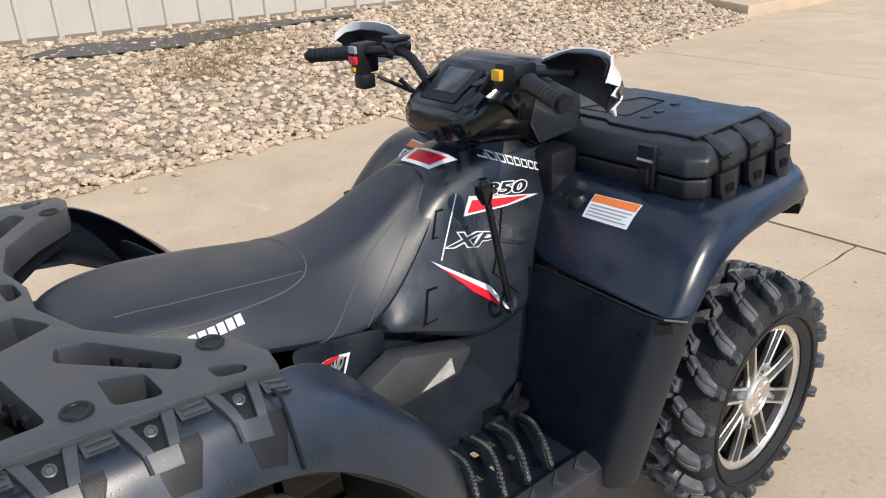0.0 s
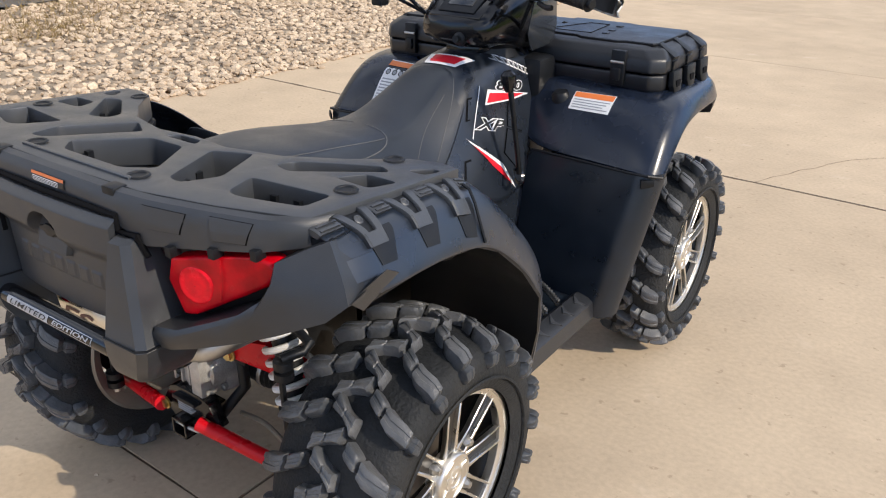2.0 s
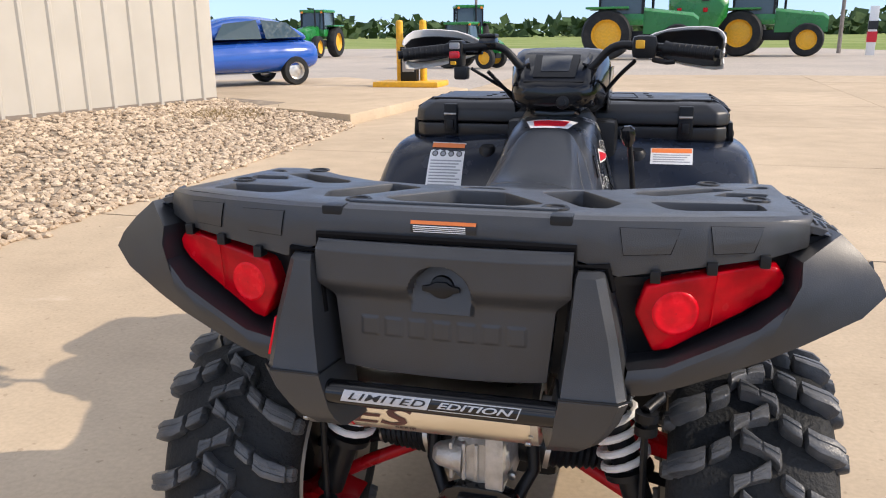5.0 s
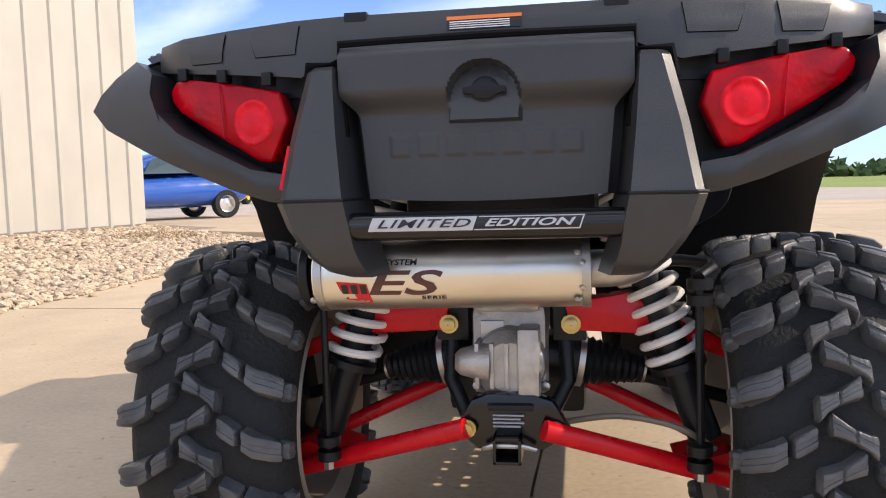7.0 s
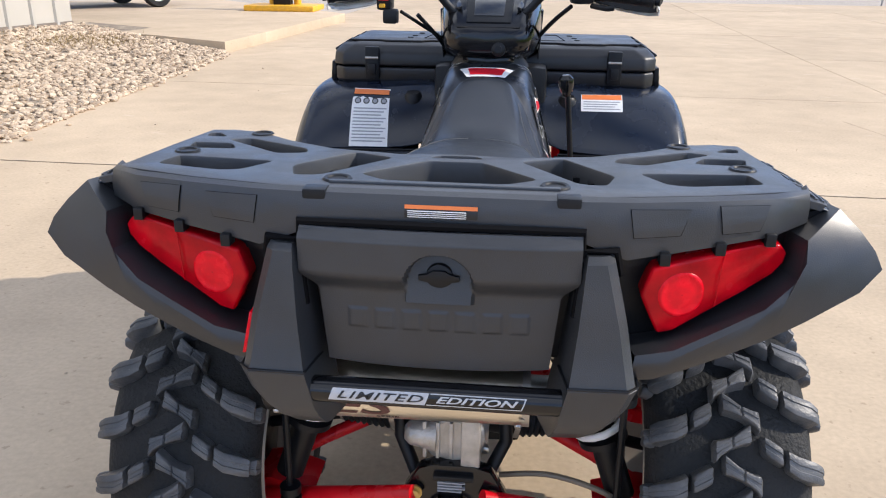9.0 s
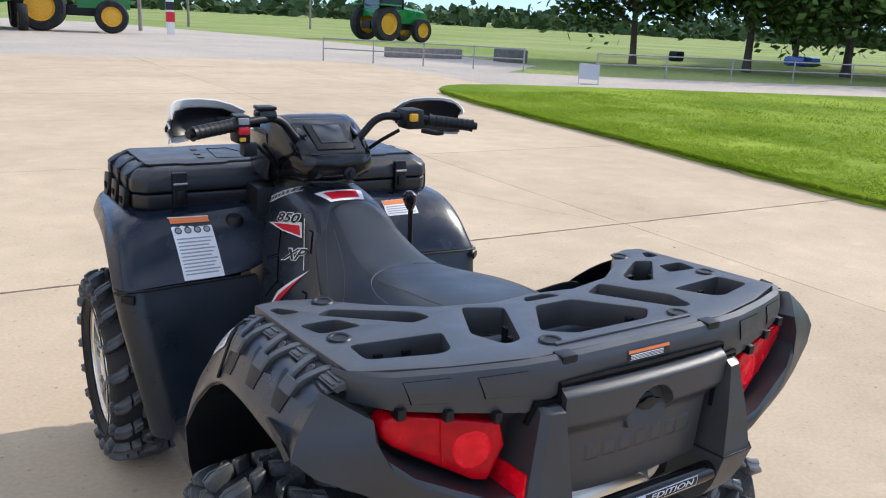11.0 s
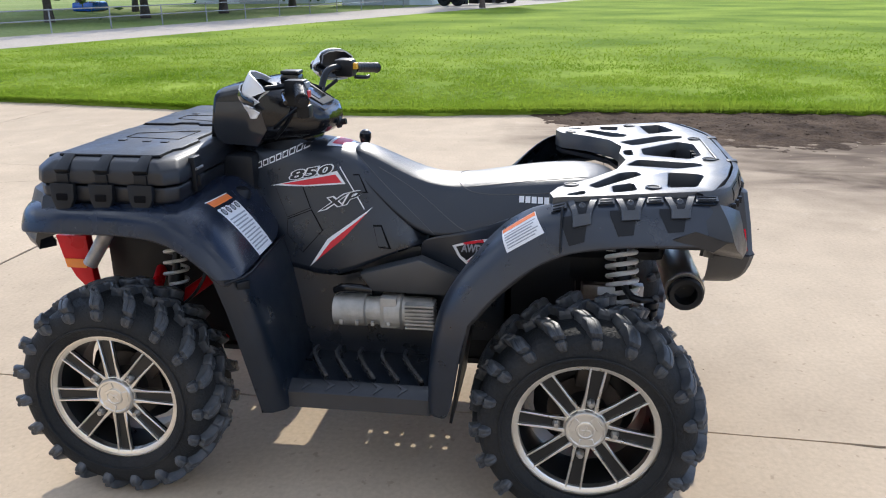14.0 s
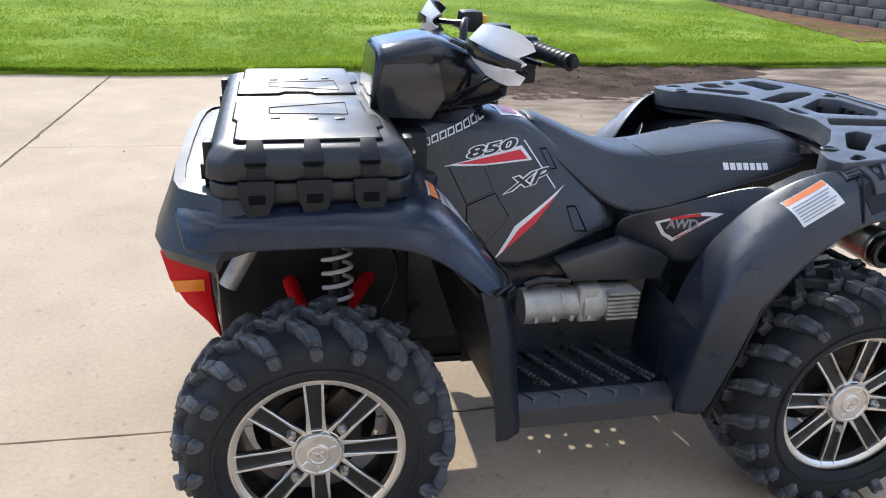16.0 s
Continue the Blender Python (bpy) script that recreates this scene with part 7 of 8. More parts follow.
for k in range(N_ST):
    y = rng.uniform(-3.0, 9.6)
    xe = -3.56 if y < 3 else -3.53 - 0.045 * (y - 3)
    wall = -9.1 + 0.30 * (y - 1.35)
    f = rng.random() ** 1.5
    x = xe + 0.06 + (wall + 0.05 - xe) * f if rng.random() > 0.006 else xe + rng.exponential(0.10)
    if y > 8.2 + (-3.8 - x) * 0.52:
        continue
    s = rng.uniform(0.014, 0.036) * (1.0 + 0.25 * f)
    q = rng.normal(size=4)
    q /= np.linalg.norm(q)
    rot = np.array(Matrix.Rotation(rng.uniform(0, 6.28), 3, Vector(q[:3])))
    p = (iv * (1 + rng.uniform(-0.22, 0.22, (len(iv), 1)))) * np.array([1.35, 1.0, 0.62]) * s
    rz = np.array(Matrix.Rotation(rng.uniform(0, 6.28), 3, "Z") @ Matrix.Rotation(rng.normal(0, 0.5), 3, "X"))
    p = p @ rz.T + np.array([x, y, (bed_z(x, y) if x < xe else 0.0) + s * 0.35])
    F.append(ifc + len(V) * len(iv))
    V.append(p)
me = bpy.data.meshes.new("gravel")
me.from_pydata(np.concatenate(V).tolist(), [], np.concatenate(F).tolist())
me.materials.append(M_STONE)
tagged(new("gravel", me), "tan and grey river gravel beside the building", "gravel", kind="stuff")
# bare ground cloth showing along the wall
bm = sheet([[(x, y, bed_z(x, y) + 0.028 + 0.01 * noise.noise(Vector((x * 4, y * 4, 0)))) for x in (xa, (xa + xb) / 2, xb)] for y, xa, xb in ((1.1, -7.9, -8.0), (1.7, -7.5, -8.3), (2.6, -7.2, -8.0), (3.3, -7.3, -7.9), (4.2, -7.45, -7.75), (4.9, -7.3, -7.4))], 0.006)
tagged(part("ground_cloth", bm, material("dark wet cloth", (0.05, 0.05, 0.055), 0.45, vary=0.3, scale=8)), "dark weed cloth bared between the stones", "cloth")

# withered grass between the stones
M_STRAW = ground_material("dry straw", (0.34, 0.25, 0.12), (0.22, 0.16, 0.08), 2, 10, 0.9, 0.1, 50, islands=True)
verts, faces = [], []
for k in range(2600):
    cx, cy, sp = ((-6.6, 2.9, 0.5), (-7.6, 3.2, 0.35), (-5.6, 7.9, 0.35), (-6.0, 2.2, 0.3))[k % 4]
    x, y = cx + rng.normal(0, sp), cy + rng.normal(0, sp)
    a, hgt = rng.uniform(0, 6.28), rng.uniform(0.03, 0.09)
    dx, dy = math.cos(a) * 0.005, math.sin(a) * 0.005
    lx, ly = rng.normal(0, 0.05), rng.normal(0, 0.05)
    z = bed_z(x, y) + 0.01
    n = len(verts)
    verts += [(x - dx, y - dy, z), (x + dx, y + dy, z), (x + lx, y + ly, z + hgt)]
    faces.append((n, n + 1, n + 2))
me = bpy.data.meshes.new("dry_grass")
me.from_pydata(verts, [], faces)
me.materials.append(M_STRAW)
tagged(new("dry_grass", me), "withered brown grass tufts among the gravel", "dry grass", kind="stuff")

# stray pebbles and crumbs on the concrete
V, F = [], []
for k in range(420):
    x, y = (rng.uniform(-3.3, 6.5), rng.uniform(-5.5, 9.0)) if k % 3 == 0 else (rng.uniform(1.2, 6.4), rng.uniform(-6.5, 0.5))
    s = rng.uniform(0.002, 0.0055) + (0.006 if k % 23 == 0 else 0)
    p = (iv * (1 + rng.uniform(-0.3, 0.3, (len(iv), 1)))) * np.array([1.3, 1.0, 0.6]) * s + np.array([x, y, s * 0.4])
    F.append(ifc + len(V) * len(iv))
    V.append(p)
me = bpy.data.meshes.new("pebbles")
me.from_pydata(np.concatenate(V).tolist(), [], np.concatenate(F).tolist())
me.materials.append(M_STONE)
tagged(new("pebbles", me), "tiny stray pebbles scattered on the concrete", "pebbles", kind="stuff")

# ---------------------------------------------------------------- metal building
wa, wb = Vector((-11.6, -7.0, 0)), Vector((-6.62, 9.55, 0))
wd_ = (wb - wa).normalized()
wn_ = Vector((wd_.y, -wd_.x, 0))
wall_len = (wb - wa).length
side_dir = -wn_
bm = prism([wa, wb, wb + side_dir * 0.15, wa + side_dir * 0.15], (0, 0, 5.2))
wall_w = structure(part("wall_west", bm, M_WALL), "cream ribbed metal siding of a shop building")
rib_me = None
for k in range(int(wall_len / 0.41)):
    c = wa + wd_ * (0.2 + 0.41 * k)
    if rib_me is None:
        bm = bmesh.new()
        loft([[wd_ * -0.045, wd_ * -0.022 + wn_ * 0.03, wd_ * 0.022 + wn_ * 0.03, wd_ * 0.045], [wd_ * -0.045 + Vector((0, 0, 5.0)), wd_ * -0.022 + wn_ * 0.03 + Vector((0, 0, 5.0)), wd_ * 0.022 + wn_ * 0.03 + Vector((0, 0, 5.0)), wd_ * 0.045 + Vector((0, 0, 5.0))]], bm=bm)
        rb = part("siding_rib", bm, M_WALL, wall_w, angle=20)
        rib_me = rb.data
    else:
        rb = new("siding_rib", rib_me)
        rb.parent = wall_w
    rb.location = c + wn_ * 0.001 + Vector((0, 0, 0.15))
bm = prism([wb, wb + side_dir * 14, wb + side_dir * 14 - wd_ * 0.15, wb - wd_ * 0.15 + side_dir * 0.15], (0, 0, 5.2))
structure(part("wall_north", bm, M_WALL), "cream metal end wall of the shop")
bm = prism([wa - wd_ * 0.3 + wn_ * 0.35, wb + wd_ * 0.3 + wn_ * 0.35, wb + wd_ * 0.3 + side_dir * 14, wa - wd_ * 0.3 + side_dir * 14], (0, 0, 0.15))
rf = structure(part("roof", bm, M_ROOF), "grey metal roof of the shop")
rf.location = (0, 0, 5.2)
bm = prism([wa + wn_ * 0.002, wb + wn_ * 0.002, wb + wn_ * 0.02, wa + wn_ * 0.02], (0, 0, 0.26))
structure(part("trim", bm, material("brown base flashing", (0.22, 0.18, 0.14), 0.6)))

# raised slab ahead of the building
bm = prism([(-3.80, 8.22, -0.05), (-3.40, 13.6, -0.05), (-7.5, 17.5, -0.05), (-12.0, 15.0, -0.05), (-6.55, 9.65, -0.05)], (0, 0, 0.20), 0.02)
structure(part("raised_slab", bm, M_CONC), "raised tan concrete slab with a rounded edge")

# bollards on a yellow base
base = tagged(part("yellow_base", box(-5.45, -4.05, 13.7, 14.6, 0.148, 0.26, 0.03), M_YELLOW), "low concrete base painted bright yellow", "kerb block")
for x in (-5.03, -4.52):
    b_ob = tagged(part("bollard", tube([(x, 14.3, 0.25), (x, 14.3, 1.45)], 0.075, 16), M_YELLOW), "bright yellow steel bollard on a yellow base", "bollard", "bollards by the slab")
    part("cap", lathe([(0, 0.075), (0.03, 0.06), (0.045, 0.001)], (x, 14.3, 1.45), (0, 0, 1), 16), M_YELLOW, b_ob)
pump = tagged(part("black_cabinet", box(-4.95, -4.60, 14.05, 14.25, 0.25, 0.95, 0.02), M_BLACK), "small black cabinet between yellow bollards", "cabinet")
part("plate", box(-4.90, -4.65, 14.03, 14.052, 0.45, 0.75, 0.004), M_DECALG, pump)


# ---------------------------------------------------------------- vehicles behind
def small_wheel(name, parent, x, y, r, w, rim_mat, tyre_mat=M_TYRE):
    t_ = part(name, lathe([(-w / 2, r * 0.6), (-w / 2, r * 0.92), (-w * 0.3, r), (w * 0.3, r), (w / 2, r * 0.92), (w / 2, r * 0.6)], (x, y, r), (1, 0, 0), 24), tyre_mat, parent)
    part("rim", lathe([(-w * 0.4, r * 0.62), (-w * 0.15, r * 0.5), (-w * 0.2, r * 0.15), (-w * 0.2, 0.001)], (x, y, r), (1, 0, 0), 20), rim_mat, t_)
    part("rim", lathe([(w * 0.4, r * 0.62), (w * 0.15, r * 0.5), (w * 0.2, r * 0.15), (w * 0.2, 0.001)], (x, y, r), (1, 0, 0), 20), rim_mat, t_)
    return t_


def hatchback(m):
    """A small rounded car along y."""
    car = tagged(new("car"), "bright blue compact hatchback parked behind the building", "car")
    st = [(-2.0, 0.35, 0.55, 0.62, 0.70), (-1.85, 0.25, 0.78, 0.80, 0.82), (-1.2, 0.22, 0.90, 0.86, 0.86), (0, 0.22, 0.95, 0.88, 0.88), (1.0, 0.22, 0.98, 0.88, 0.88), (1.75, 0.25, 0.98, 0.84, 0.85), (1.98, 0.4, 0.88, 0.70, 0.75)]
    part("body", loft([[(-w, y, z0), (-w * 1.02, y, (z0 + z1) / 2), (-w * 0.95, y, z1), (0, y, z1 + 0.02), (w * 0.95, y, z1), (w * 1.02, y, (z0 + z1) / 2), (w, y, z0)] for y, z0, z1, w, _ in st]), M_CARBLUE, car, sub=2)
    st = [(-1.05, 0.90, 0.92, 0.78), (-0.45, 0.90, 1.36, 0.68), (0.3, 0.90, 1.48, 0.66), (1.2, 0.92, 1.42, 0.64), (1.85, 0.92, 0.98, 0.66)]
    part("cabin", loft([[(-0.84, y, z0), (-w, y, z1), (0, y, z1 + 0.03), (w, y, z1), (0.84, y, z0)] for y, z0, z1, w in st]), M_CARBLUE, car, sub=2)
    for s in (1, -1):
        part("side_window", prism([(s * 0.815, -0.55, 0.98), (s * 0.70, -0.30, 1.30), (s * 0.69, 0.45, 1.38), (s * 0.81, 0.50, 0.99)], (s * 0.012, 0, 0)), M_CARGLASS, car)
        part("side_window", prism([(s * 0.815, 0.60, 0.99), (s * 0.69, 0.55, 1.38), (s * 0.69, 1.15, 1.33), (s * 0.80, 1.45, 1.02)], (s * 0.012, 0, 0)), M_CARGLASS, car)
        for y in (-1.25, 1.25):
            small_wheel("wheel", car, s * 0.80, y, 0.31, 0.2, M_RIM)
    car.matrix_basis = m
    return car


def tractor(m, s=1.0, label="green farm tractor with a glazed cab and black tyres"):
    """A farm tractor along y: bonnet, cab, four wheels."""
    t_ = tagged(new("tractor"), label, "tractor", "farm machines in the yard")
    part("bonnet", loft([[(-0.42, y, 0.9), (-0.42, y, z), (-0.25, y, z + 0.12), (0.25, y, z + 0.12), (0.42, y, z), (0.42, y, 0.9)] for y, z in ((-2.4, 1.35), (-2.2, 1.5), (-0.5, 1.7))]), M_GREEN, t_)
    part("chassis", box(-0.35, 0.35, -2.2, 1.4, 0.6, 1.0, 0.04), M_BLACK, t_)
    cab = part("cab", box(-0.72, 0.72, -0.5, 1.1, 1.2, 1.6, 0.04), M_GREEN, t_)
    part("glass", loft([[(-0.70, -0.48, 1.6), (0.70, -0.48, 1.6), (0.70, 1.05, 1.6), (-0.70, 1.05, 1.6)], [(-0.66, -0.40, 2.55), (0.66, -0.40, 2.55), (0.66, 1.0, 2.55), (-0.66, 1.0, 2.55)]]), M_CARGLASS, cab)
    for x in (-0.70, 0.70):
        for y in (-0.46, 1.03):
            part("pillar", box(x - 0.04, x + 0.04, y - 0.04, y + 0.04, 1.6, 2.6), M_BLACK, cab)
    part("roof", box(-0.78, 0.78, -0.55, 1.15, 2.55, 2.72, 0.06), M_GREEN, cab)
    for x in (-0.62, 0.62):
        part("beacon", box(x - 0.06, x + 0.06, -0.62, -0.5, 2.5, 2.62, 0.02), M_AMBER, cab)
    for x in (-0.9, 0.9):
        small_wheel("rear_wheel", t_, x, 0.75, 0.88, 0.5, M_YELLOW)
        small_wheel("front_wheel", t_, x * 0.88, -1.7, 0.62, 0.38, M_YELLOW)
        part("mudguard", box(x - 0.28, x + 0.28, 0.0, 1.5, 1.76, 1.84, 0.03), M_GREEN, t_)
    part("exhaust", tube([(0.3, -0.8, 1.7), (0.3, -0.8, 2.7)], 0.05, 10), M_BLACK, t_)
    t_.matrix_basis = m @ Matrix.Diagonal((s, s, s, 1))
    return t_


def harvester(m):
    h_ = tagged(new("combine_harvester"), "large green combine harvester with a rounded grain tank", "combine harvester", "farm machines in the yard")
    part("body", loft([[(-1.4, y, 1.0), (-1.45, y, z - 0.4), (-1.2, y, z), (1.2, y, z), (1.45, y, z - 0.4), (1.4, y, 1.0)] for y, z in ((-2.6, 2.9), (-2.3, 3.4), (1.8, 3.5), (2.4, 3.0))]), M_GREEN, h_, sub=1)
    part("cab", box(-0.9, 0.9, 2.2, 3.6, 1.6, 3.3, 0.15), M_CARGLASS, h_)
    for x in (-1.3, 1.3):
        small_wheel("front_wheel", h_, x, 1.9, 0.9, 0.6, M_YELLOW)
        small_wheel("rear_wheel", h_, x * 0.9, -2.0, 0.6, 0.4, M_YELLOW)
    for x in (-0.9, 0.3):
        part("lamp", box(x - 0.1, x + 0.1, -2.62, -2.55, 2.1, 2.3, 0.02), M_LENS, h_)
    part("emblem", box(0.1, 0.45, -2.58, -2.54, 2.6, 2.85, 0.01), M_DECALK, h_)
    h_.matrix_basis = m
    return h_


hatchback(pose(-8.9, 13.9, 0.148, 0, 0, -38))
tractor(pose(-18.6, 41, -0.02, 0, 0, 0), 0.95)
tractor(pose(-10.0, 42, -0.02, 0, 0, 20), 1.0)
harvester(pose(1.9, 42, -0.02, 0, 0, 0))
tractor(pose(-6.6, 27.0, -0.02, 0, 0, 75), 0.6, "small green utility tractor with black tyres")
tractor(pose(-1.2, 36.5, -0.02, 0, 0, 90), 1.25, "tall green row-crop tractor seen side on")
tractor(pose(5.0, 41.5, -0.02, 0, 0, 80), 1.25, "tall green row-crop tractor seen side on")
tractor(pose(24.0, 44.0, -0.03, 0, 0, 100), 1.2, "green farm tractor with yellow wheel centres on the grass")
tagged(part("timber_baulk", box(14.0, 17.3, 25.3, 25.8, -0.03, 0.36, 0.04), M_TIMBER), "grey weathered timber baulk lying on grass", "timber")

# ---------------------------------------------------------------- fence, sign, trees, sheds, far woods
def fence_run(a, b, n, label):
    a, b = Vector(a), Vector(b)
    f_ = tagged(new("pipe_fence"), label, "fence", "fences along the field")
    for k in range(n + 1):
        p = a.lerp(b, k / n)
        part("post", tube([p, p + Vector((0, 0, 0.75))], 0.025, 8), M_FENCE, f_)
    for zr in (0.72, 0.40):
        part("rail", tube([a + Vector((0, 0, zr)), b + Vector((0, 0, zr))], 0.020, 8), M_FENCE, f_)


fence_run((10.0, 22.5, -0.03), (15.4, 18.9, -0.03), 4, "low grey pipe fence at the field edge")
fence_run((17.0, 17.2, -0.03), (46, 9.2, -0.03), 12, "low grey pipe fence along the road")
sg = tagged(new("road_sign"), "pale folding road sign beside the road", "sign")
part("board", prism([(14.02, 14.72, 0.12), (14.42, 14.36, 0.10), (14.52, 14.46, 0.50), (14.12, 14.82, 0.53)], (0.02, 0.02, 0)), M_ROOF, sg)
for (x0, y0), (x1, y1) in (((14.03, 14.70), (14.13, 14.80)), ((14.42, 14.36), (14.52, 14.46))):
    part("leg", tube([(x0, y0, -0.03), (x1, y1, 0.52)], 0.014, 8), M_GALV, sg)
part("foot", tube([(13.95, 14.50, -0.01), (14.50, 14.40, -0.01)], 0.016, 8), M_GALV, sg)


def tree(x, y, h, crown, seed):
    r_ = random.Random(seed)
    t_ = tagged(new("tree"), "spreading shade tree with a dark trunk and leafy crown", "tree", "trees beyond the road")
    bm = bmesh.new()
    base = Vector((x, y, -0.05))
    top = Vector((x + r_.uniform(-0.3, 0.3), y + r_.uniform(-0.3, 0.3), h * 0.75))
    line = [base, base.lerp(top, 0.1), base.lerp(top, 0.4), top]
    tube(line, 0.2, 10, bm=bm, radii=[h * 0.030, h * 0.022, h * 0.018, h * 0.006])
    tips = []
    for k in range(18):
        s = base.lerp(top, r_.uniform(0.30, 0.98))
        a = k * 2.4 + r_.uniform(-0.3, 0.3)
        e = s + Vector((math.cos(a) * crown * r_.uniform(0.6, 1.0), math.sin(a) * crown * r_.uniform(0.6, 1.0), h * r_.uniform(0.0, 0.22)))
        tube([s, s.lerp(e, 0.5) + Vector((0, 0, 0.3)), e], 0.05, 6, bm=bm, radii=[h * 0.012, h * 0.008, h * 0.003])
        tips += [e, s.lerp(e, 0.6), s.lerp(e, 0.8)]
    tips.append(top)
    part("trunk", bm, M_BARK, t_)
    V_, F_ = [], []
    for c in tips:
        for _ in range(150):
            d = Vector((r_.gauss(0, 1), r_.gauss(0, 1), r_.gauss(0, 0.7))) * crown * 0.24
            p = c + d
            s = r_.uniform(0.12, 0.26)
            u = Vector((r_.uniform(-1, 1), r_.uniform(-1, 1), r_.uniform(-1, 1))).normalized() * s
            w_ = u.orthogonal().normalized() * s * 0.6
            n_ = len(V_)
            V_ += [p - u, p + w_, p + u, p - w_]
            F_.append((n_, n_ + 1, n_ + 2, n_ + 3))
    me_ = bpy.data.meshes.new("crown")
    me_.from_pydata([tuple(v) for v in V_], [], F_)
    me_.materials.append(M_LEAF)
    c_ = new("crown", me_)
    c_.parent = t_


tree(26.5, 25.0, 7.2, 3.1, 1)
tree(29.1, 20.8, 7.6, 3.5, 2)
tree(32.8, 18.5, 8.2, 3.8, 3)
tree(38.0, 17.0, 9.0, 4.4, 4)
tree(48.2, 16.8, 9.0, 4.6, 5)
tree(41.0, 23.5, 7.5, 3.6, 7)
tree(46.0, 30.0, 8.5, 4.0, 8)
tree(44.2, 4.3, 6.5, 2.2, 6)


def shed(x0, x1, y0, y1, h, label):
    s_ = tagged(new("shed"), label, "shed", "sheds beyond the road")
    w_ = part("wall", box(x0, x1, y0, y1, -0.05, h), M_SHED, s_)
    part("roof", prism([(x0 - 0.3, y0 - 0.3, h), (x0 - 0.3, y1 + 0.3, h), (x0 - 0.3, (y0 + y1) / 2, h + 1.6)], (x1 - x0 + 0.6, 0, 0)), M_ROOF, s_)
    part("door", box(x0 - 0.05, x0 + 0.02, (y0 + y1) / 2 - 1.5, (y0 + y1) / 2 + 1.5, -0.05, h * 0.8), M_ROOF, s_)


shed(50.5, 60, 8.2, 14.2, 3.4, "pale blue-white metal shed beyond the road")
shed(56, 66, 17.0, 27.0, 3.4, "long white farm shed behind the trees")
# implement, blocks and trailer on the far side of the road
def implement(m):
    """A long folded field implement on wheels."""
    f_ = tagged(new("field_implement"), "dark green folded field implement on wheels", "farm implement", "farm machines in the yard")
    part("beam", box(-3.6, 3.6, -0.2, 0.2, 0.75, 1.0, 0.03), M_GREEN, f_)
    for x in (-2.6, -1.2, 0.4, 1.8):
        part("hopper", loft([[(x - 0.25, -0.3, 0.95), (x + 0.25, -0.3, 0.95), (x + 0.25, 0.3, 0.95), (x - 0.25, 0.3, 0.95)], [(x - 0.5, -0.5, 1.6), (x + 0.5, -0.5, 1.6), (x + 0.5, 0.5, 1.6), (x - 0.5, 0.5, 1.6)]]), M_GREEN, f_)
        part("row_unit", box(x - 0.2, x + 0.2, -0.9, -0.2, 0.1, 0.8, 0.05), M_BLACK, f_)
    part("pipe", tube([(-3.4, -0.3, 1.25), (3.4, -0.3, 1.25)], 0.035, 8), M_SHED, f_)
    part("pipe", tube([(-3.4, 0.3, 1.05), (3.4, 0.3, 1.05)], 0.03, 8), M_SHED, f_)
    for y in (-0.5, 0.5):
        small_wheel("wheel", f_, -3.0, y, 0.5, 0.3, M_BLACK)
        small_wheel("wheel", f_, 3.0, y, 0.5, 0.3, M_BLACK)
    f_.matrix_basis = m
    return f_


implement(pose(50.5, 5.2, -0.03, 0, 0, -28))
implement(pose(90.0, -17.5, -0.03, 0, 0, -40))
for x, y in ((61.5, 1.2), (68.2, -2.0), (73.4, -5.6), (18.8, 24.1)):
    k = 0.45 if x < 20 else 1.0
    tagged(part("concrete_block", box(x - 1.1 * k, x + 1.1 * k, y - 1.1 * k, y + 1.1 * k, -0.04, 1.05 * k, 0.06), M_BLOCK), "large pale grey concrete block on grass", "block", "concrete blocks")
trl = tagged(part("trailer", box(74.5, 79.5, -11.5, -8.5, 0.45, 0.75, 0.05), M_BLACK), "low dark flatbed trailer", "trailer")
part("ramp", prism([(74.5, -11.2, 0.7), (73.2, -11.2, 0.1), (73.2, -8.8, 0.1), (74.5, -8.8, 0.7)], (0, 0, 0.08)), M_GALV, trl)
for y in (-11.4, -8.6):
    small_wheel("wheel", trl, 77.0, y, 0.42, 0.25, M_RIM)
# blue tarpaulin and small machine in the field
tagged(part("tarpaulin", box(41, 42.6, 26, 27.4, -0.03, 0.5, 0.2), M_CARBLUE), "bright blue tarpaulin heap on the grass", "tarpaulin")
tagged(part("mower", box(33.0, 33.6, 28.2, 28.8, -0.03, 0.50, 0.10), M_BLACK), "dark small mower standing on the field", "mower")

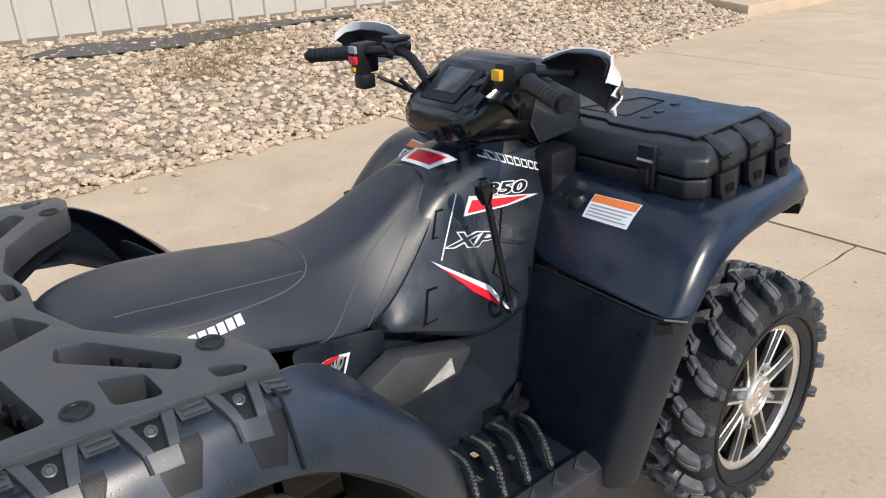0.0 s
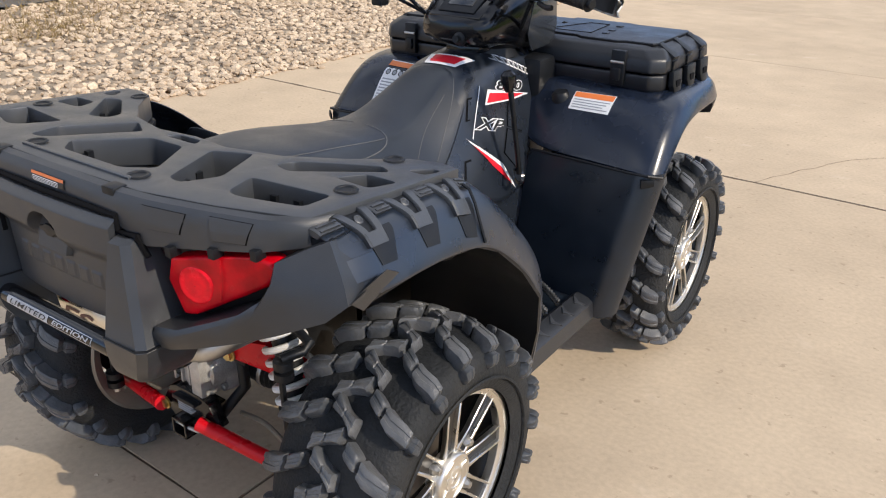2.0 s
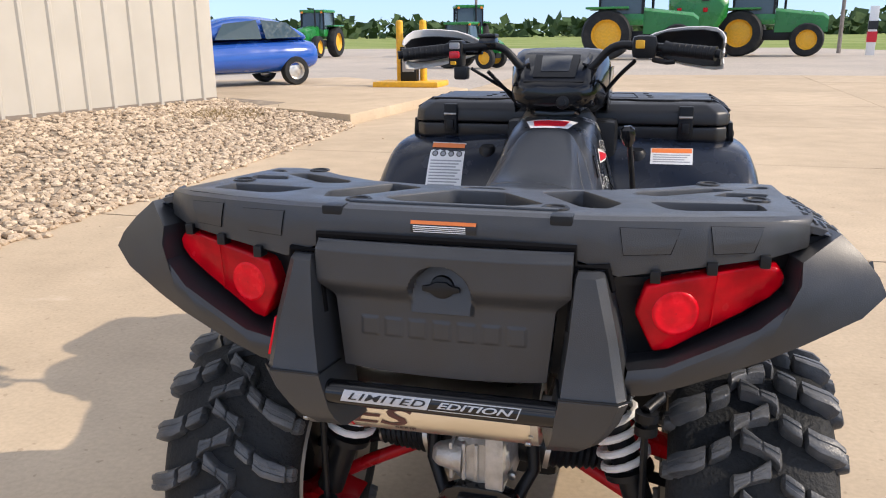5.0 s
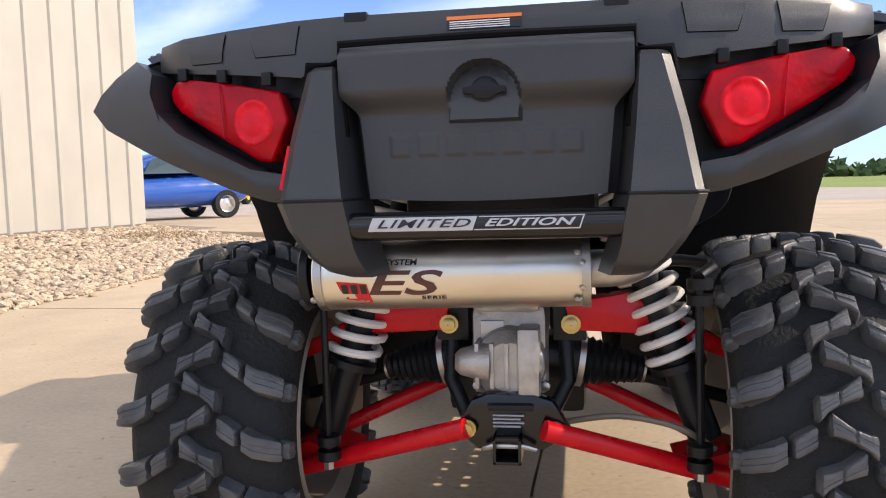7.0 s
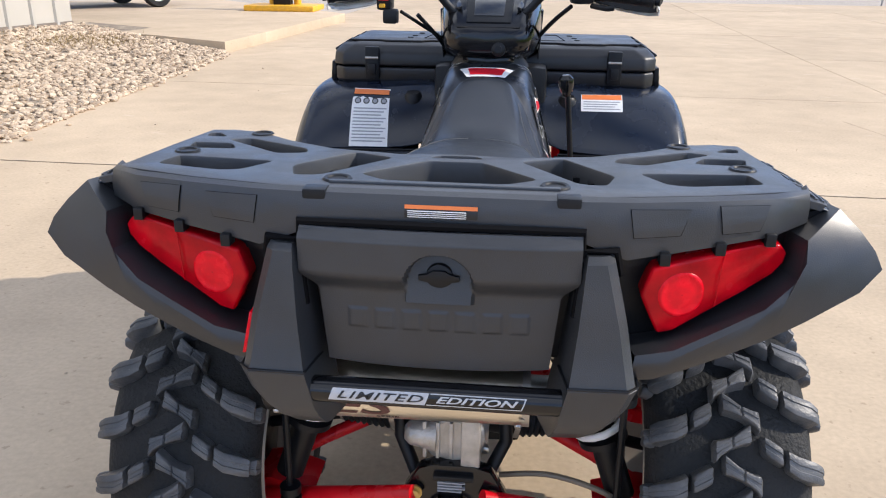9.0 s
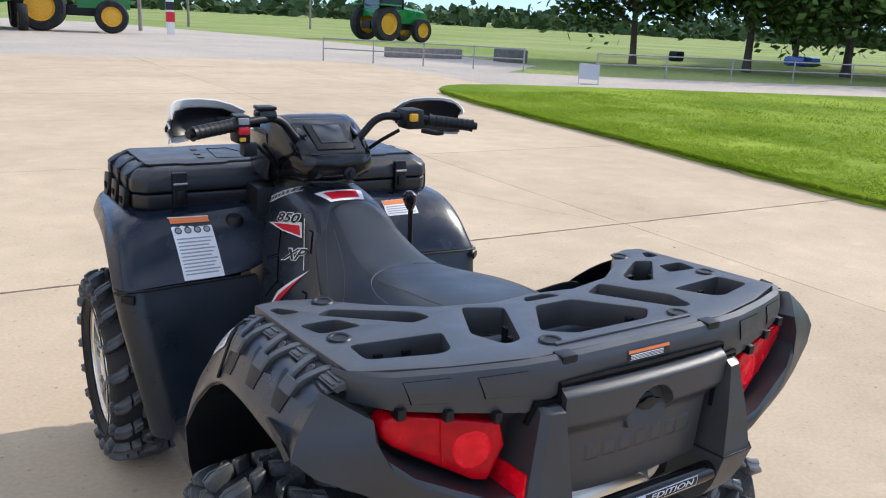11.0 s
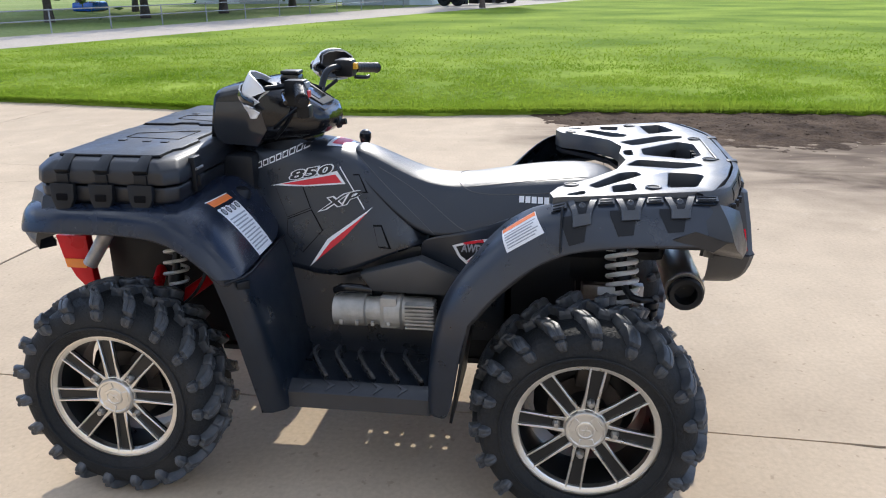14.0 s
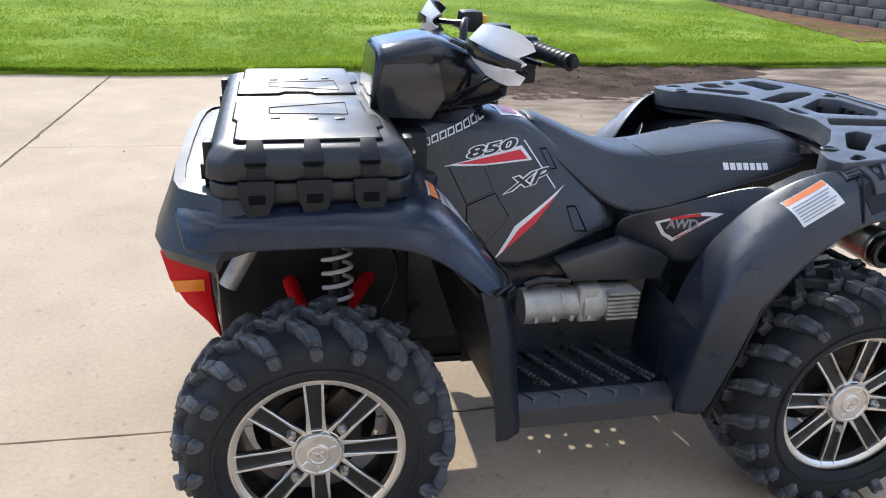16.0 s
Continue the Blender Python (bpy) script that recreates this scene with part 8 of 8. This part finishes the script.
# utility poles and posts on the skyline
for x, y, h in ((9.5, 46, 8.0), (-12.5, 55, 9.0), (16, 60, 6.0), (30, 70, 7.0)):
    p_ = tagged(part("utility_pole", tube([(x, y, -0.05), (x, y, h)], 0.09, 8, radii=[0.11, 0.07]), M_TIMBER), "thin grey wooden utility pole", "pole", "utility poles")
    part("crossarm", box(x - 0.7, x + 0.7, y - 0.05, y + 0.05, h - 0.6, h - 0.48), M_TIMBER, p_)
sp = tagged(part("marker_post", box(9.95, 10.35, 42, 42.1, -0.03, 2.3, 0.02), M_DECALW), "white marker post with a dark band", "post")
part("band", box(9.93, 10.37, 41.98, 42.12, 1.2, 1.6), M_DECALK, sp)
part("band", box(9.93, 10.37, 41.98, 42.12, 0.6, 1.1), M_DECALR, sp)

# distant tree line: many leaf clumps
V_, F_ = [], []
r_ = random.Random(11)
for k in range(1500):
    a = r_.uniform(radians(-60), radians(140))
    d = r_.uniform(230, 330)
    x, y = math.sin(a) * d, math.cos(a) * d
    hh = 4 + 5 * noise.noise(Vector((a * 14, 0, 3))) + r_.uniform(0, 2)
    for _ in range(7):
        c = Vector((x + r_.uniform(-5, 5), y + r_.uniform(-5, 5), max(0.5, r_.uniform(0, hh))))
        s = r_.uniform(1.0, 2.2)
        u = Vector((r_.uniform(-1, 1), r_.uniform(-1, 1), r_.uniform(-0.6, 0.6))).normalized() * s
        w_ = Vector((r_.uniform(-1, 1), r_.uniform(-1, 1), r_.uniform(-1, 1))).cross(u).normalized() * s
        n_ = len(V_)
        V_ += [c - u, c + w_, c + u, c - w_]
        F_.append((n_, n_ + 1, n_ + 2, n_ + 3))
me_ = bpy.data.meshes.new("woods")
me_.from_pydata([tuple(v) for v in V_], [], F_)
me_.materials.append(M_HEDGE)
tagged(new("far_woods", me_), "hazy dark green tree line on the horizon", "woods", kind="stuff")

# ---------------------------------------------------------------- block wall and mulch beside the lawn
mw = patch("mulch_bed", [(8.9, -8.1), (11.5, -8.65), (16.5, -9.9), (18, -12), (12, -11), (9.5, -9.6)], 0.0, M_MULCH, 0.1, 4, 0.05)
wl = structure(part("block_wall", box(9.8, 17.5, -10.9, -10.35, -0.03, 0.10), M_JOINT), "low retaining wall of rough grey blocks")
blk = None
for c in range(3):
    for k in range(15):
        x = 9.6 + k * 0.52 + (0.26 if c % 2 else 0)
        if blk is None:
            bb = part("block", box(-0.25, 0.25, -0.16, 0.16, 0, 0.19, 0.025), M_BLOCK, wl)
            blk = bb.data
        else:
            bb = new("block", blk)
            bb.parent = wl
        bb.location = (x, -10.15 - c * 0.05, -0.02 + c * 0.195)
        bb.rotation_euler = (0, 0, random.uniform(-0.04, 0.04))
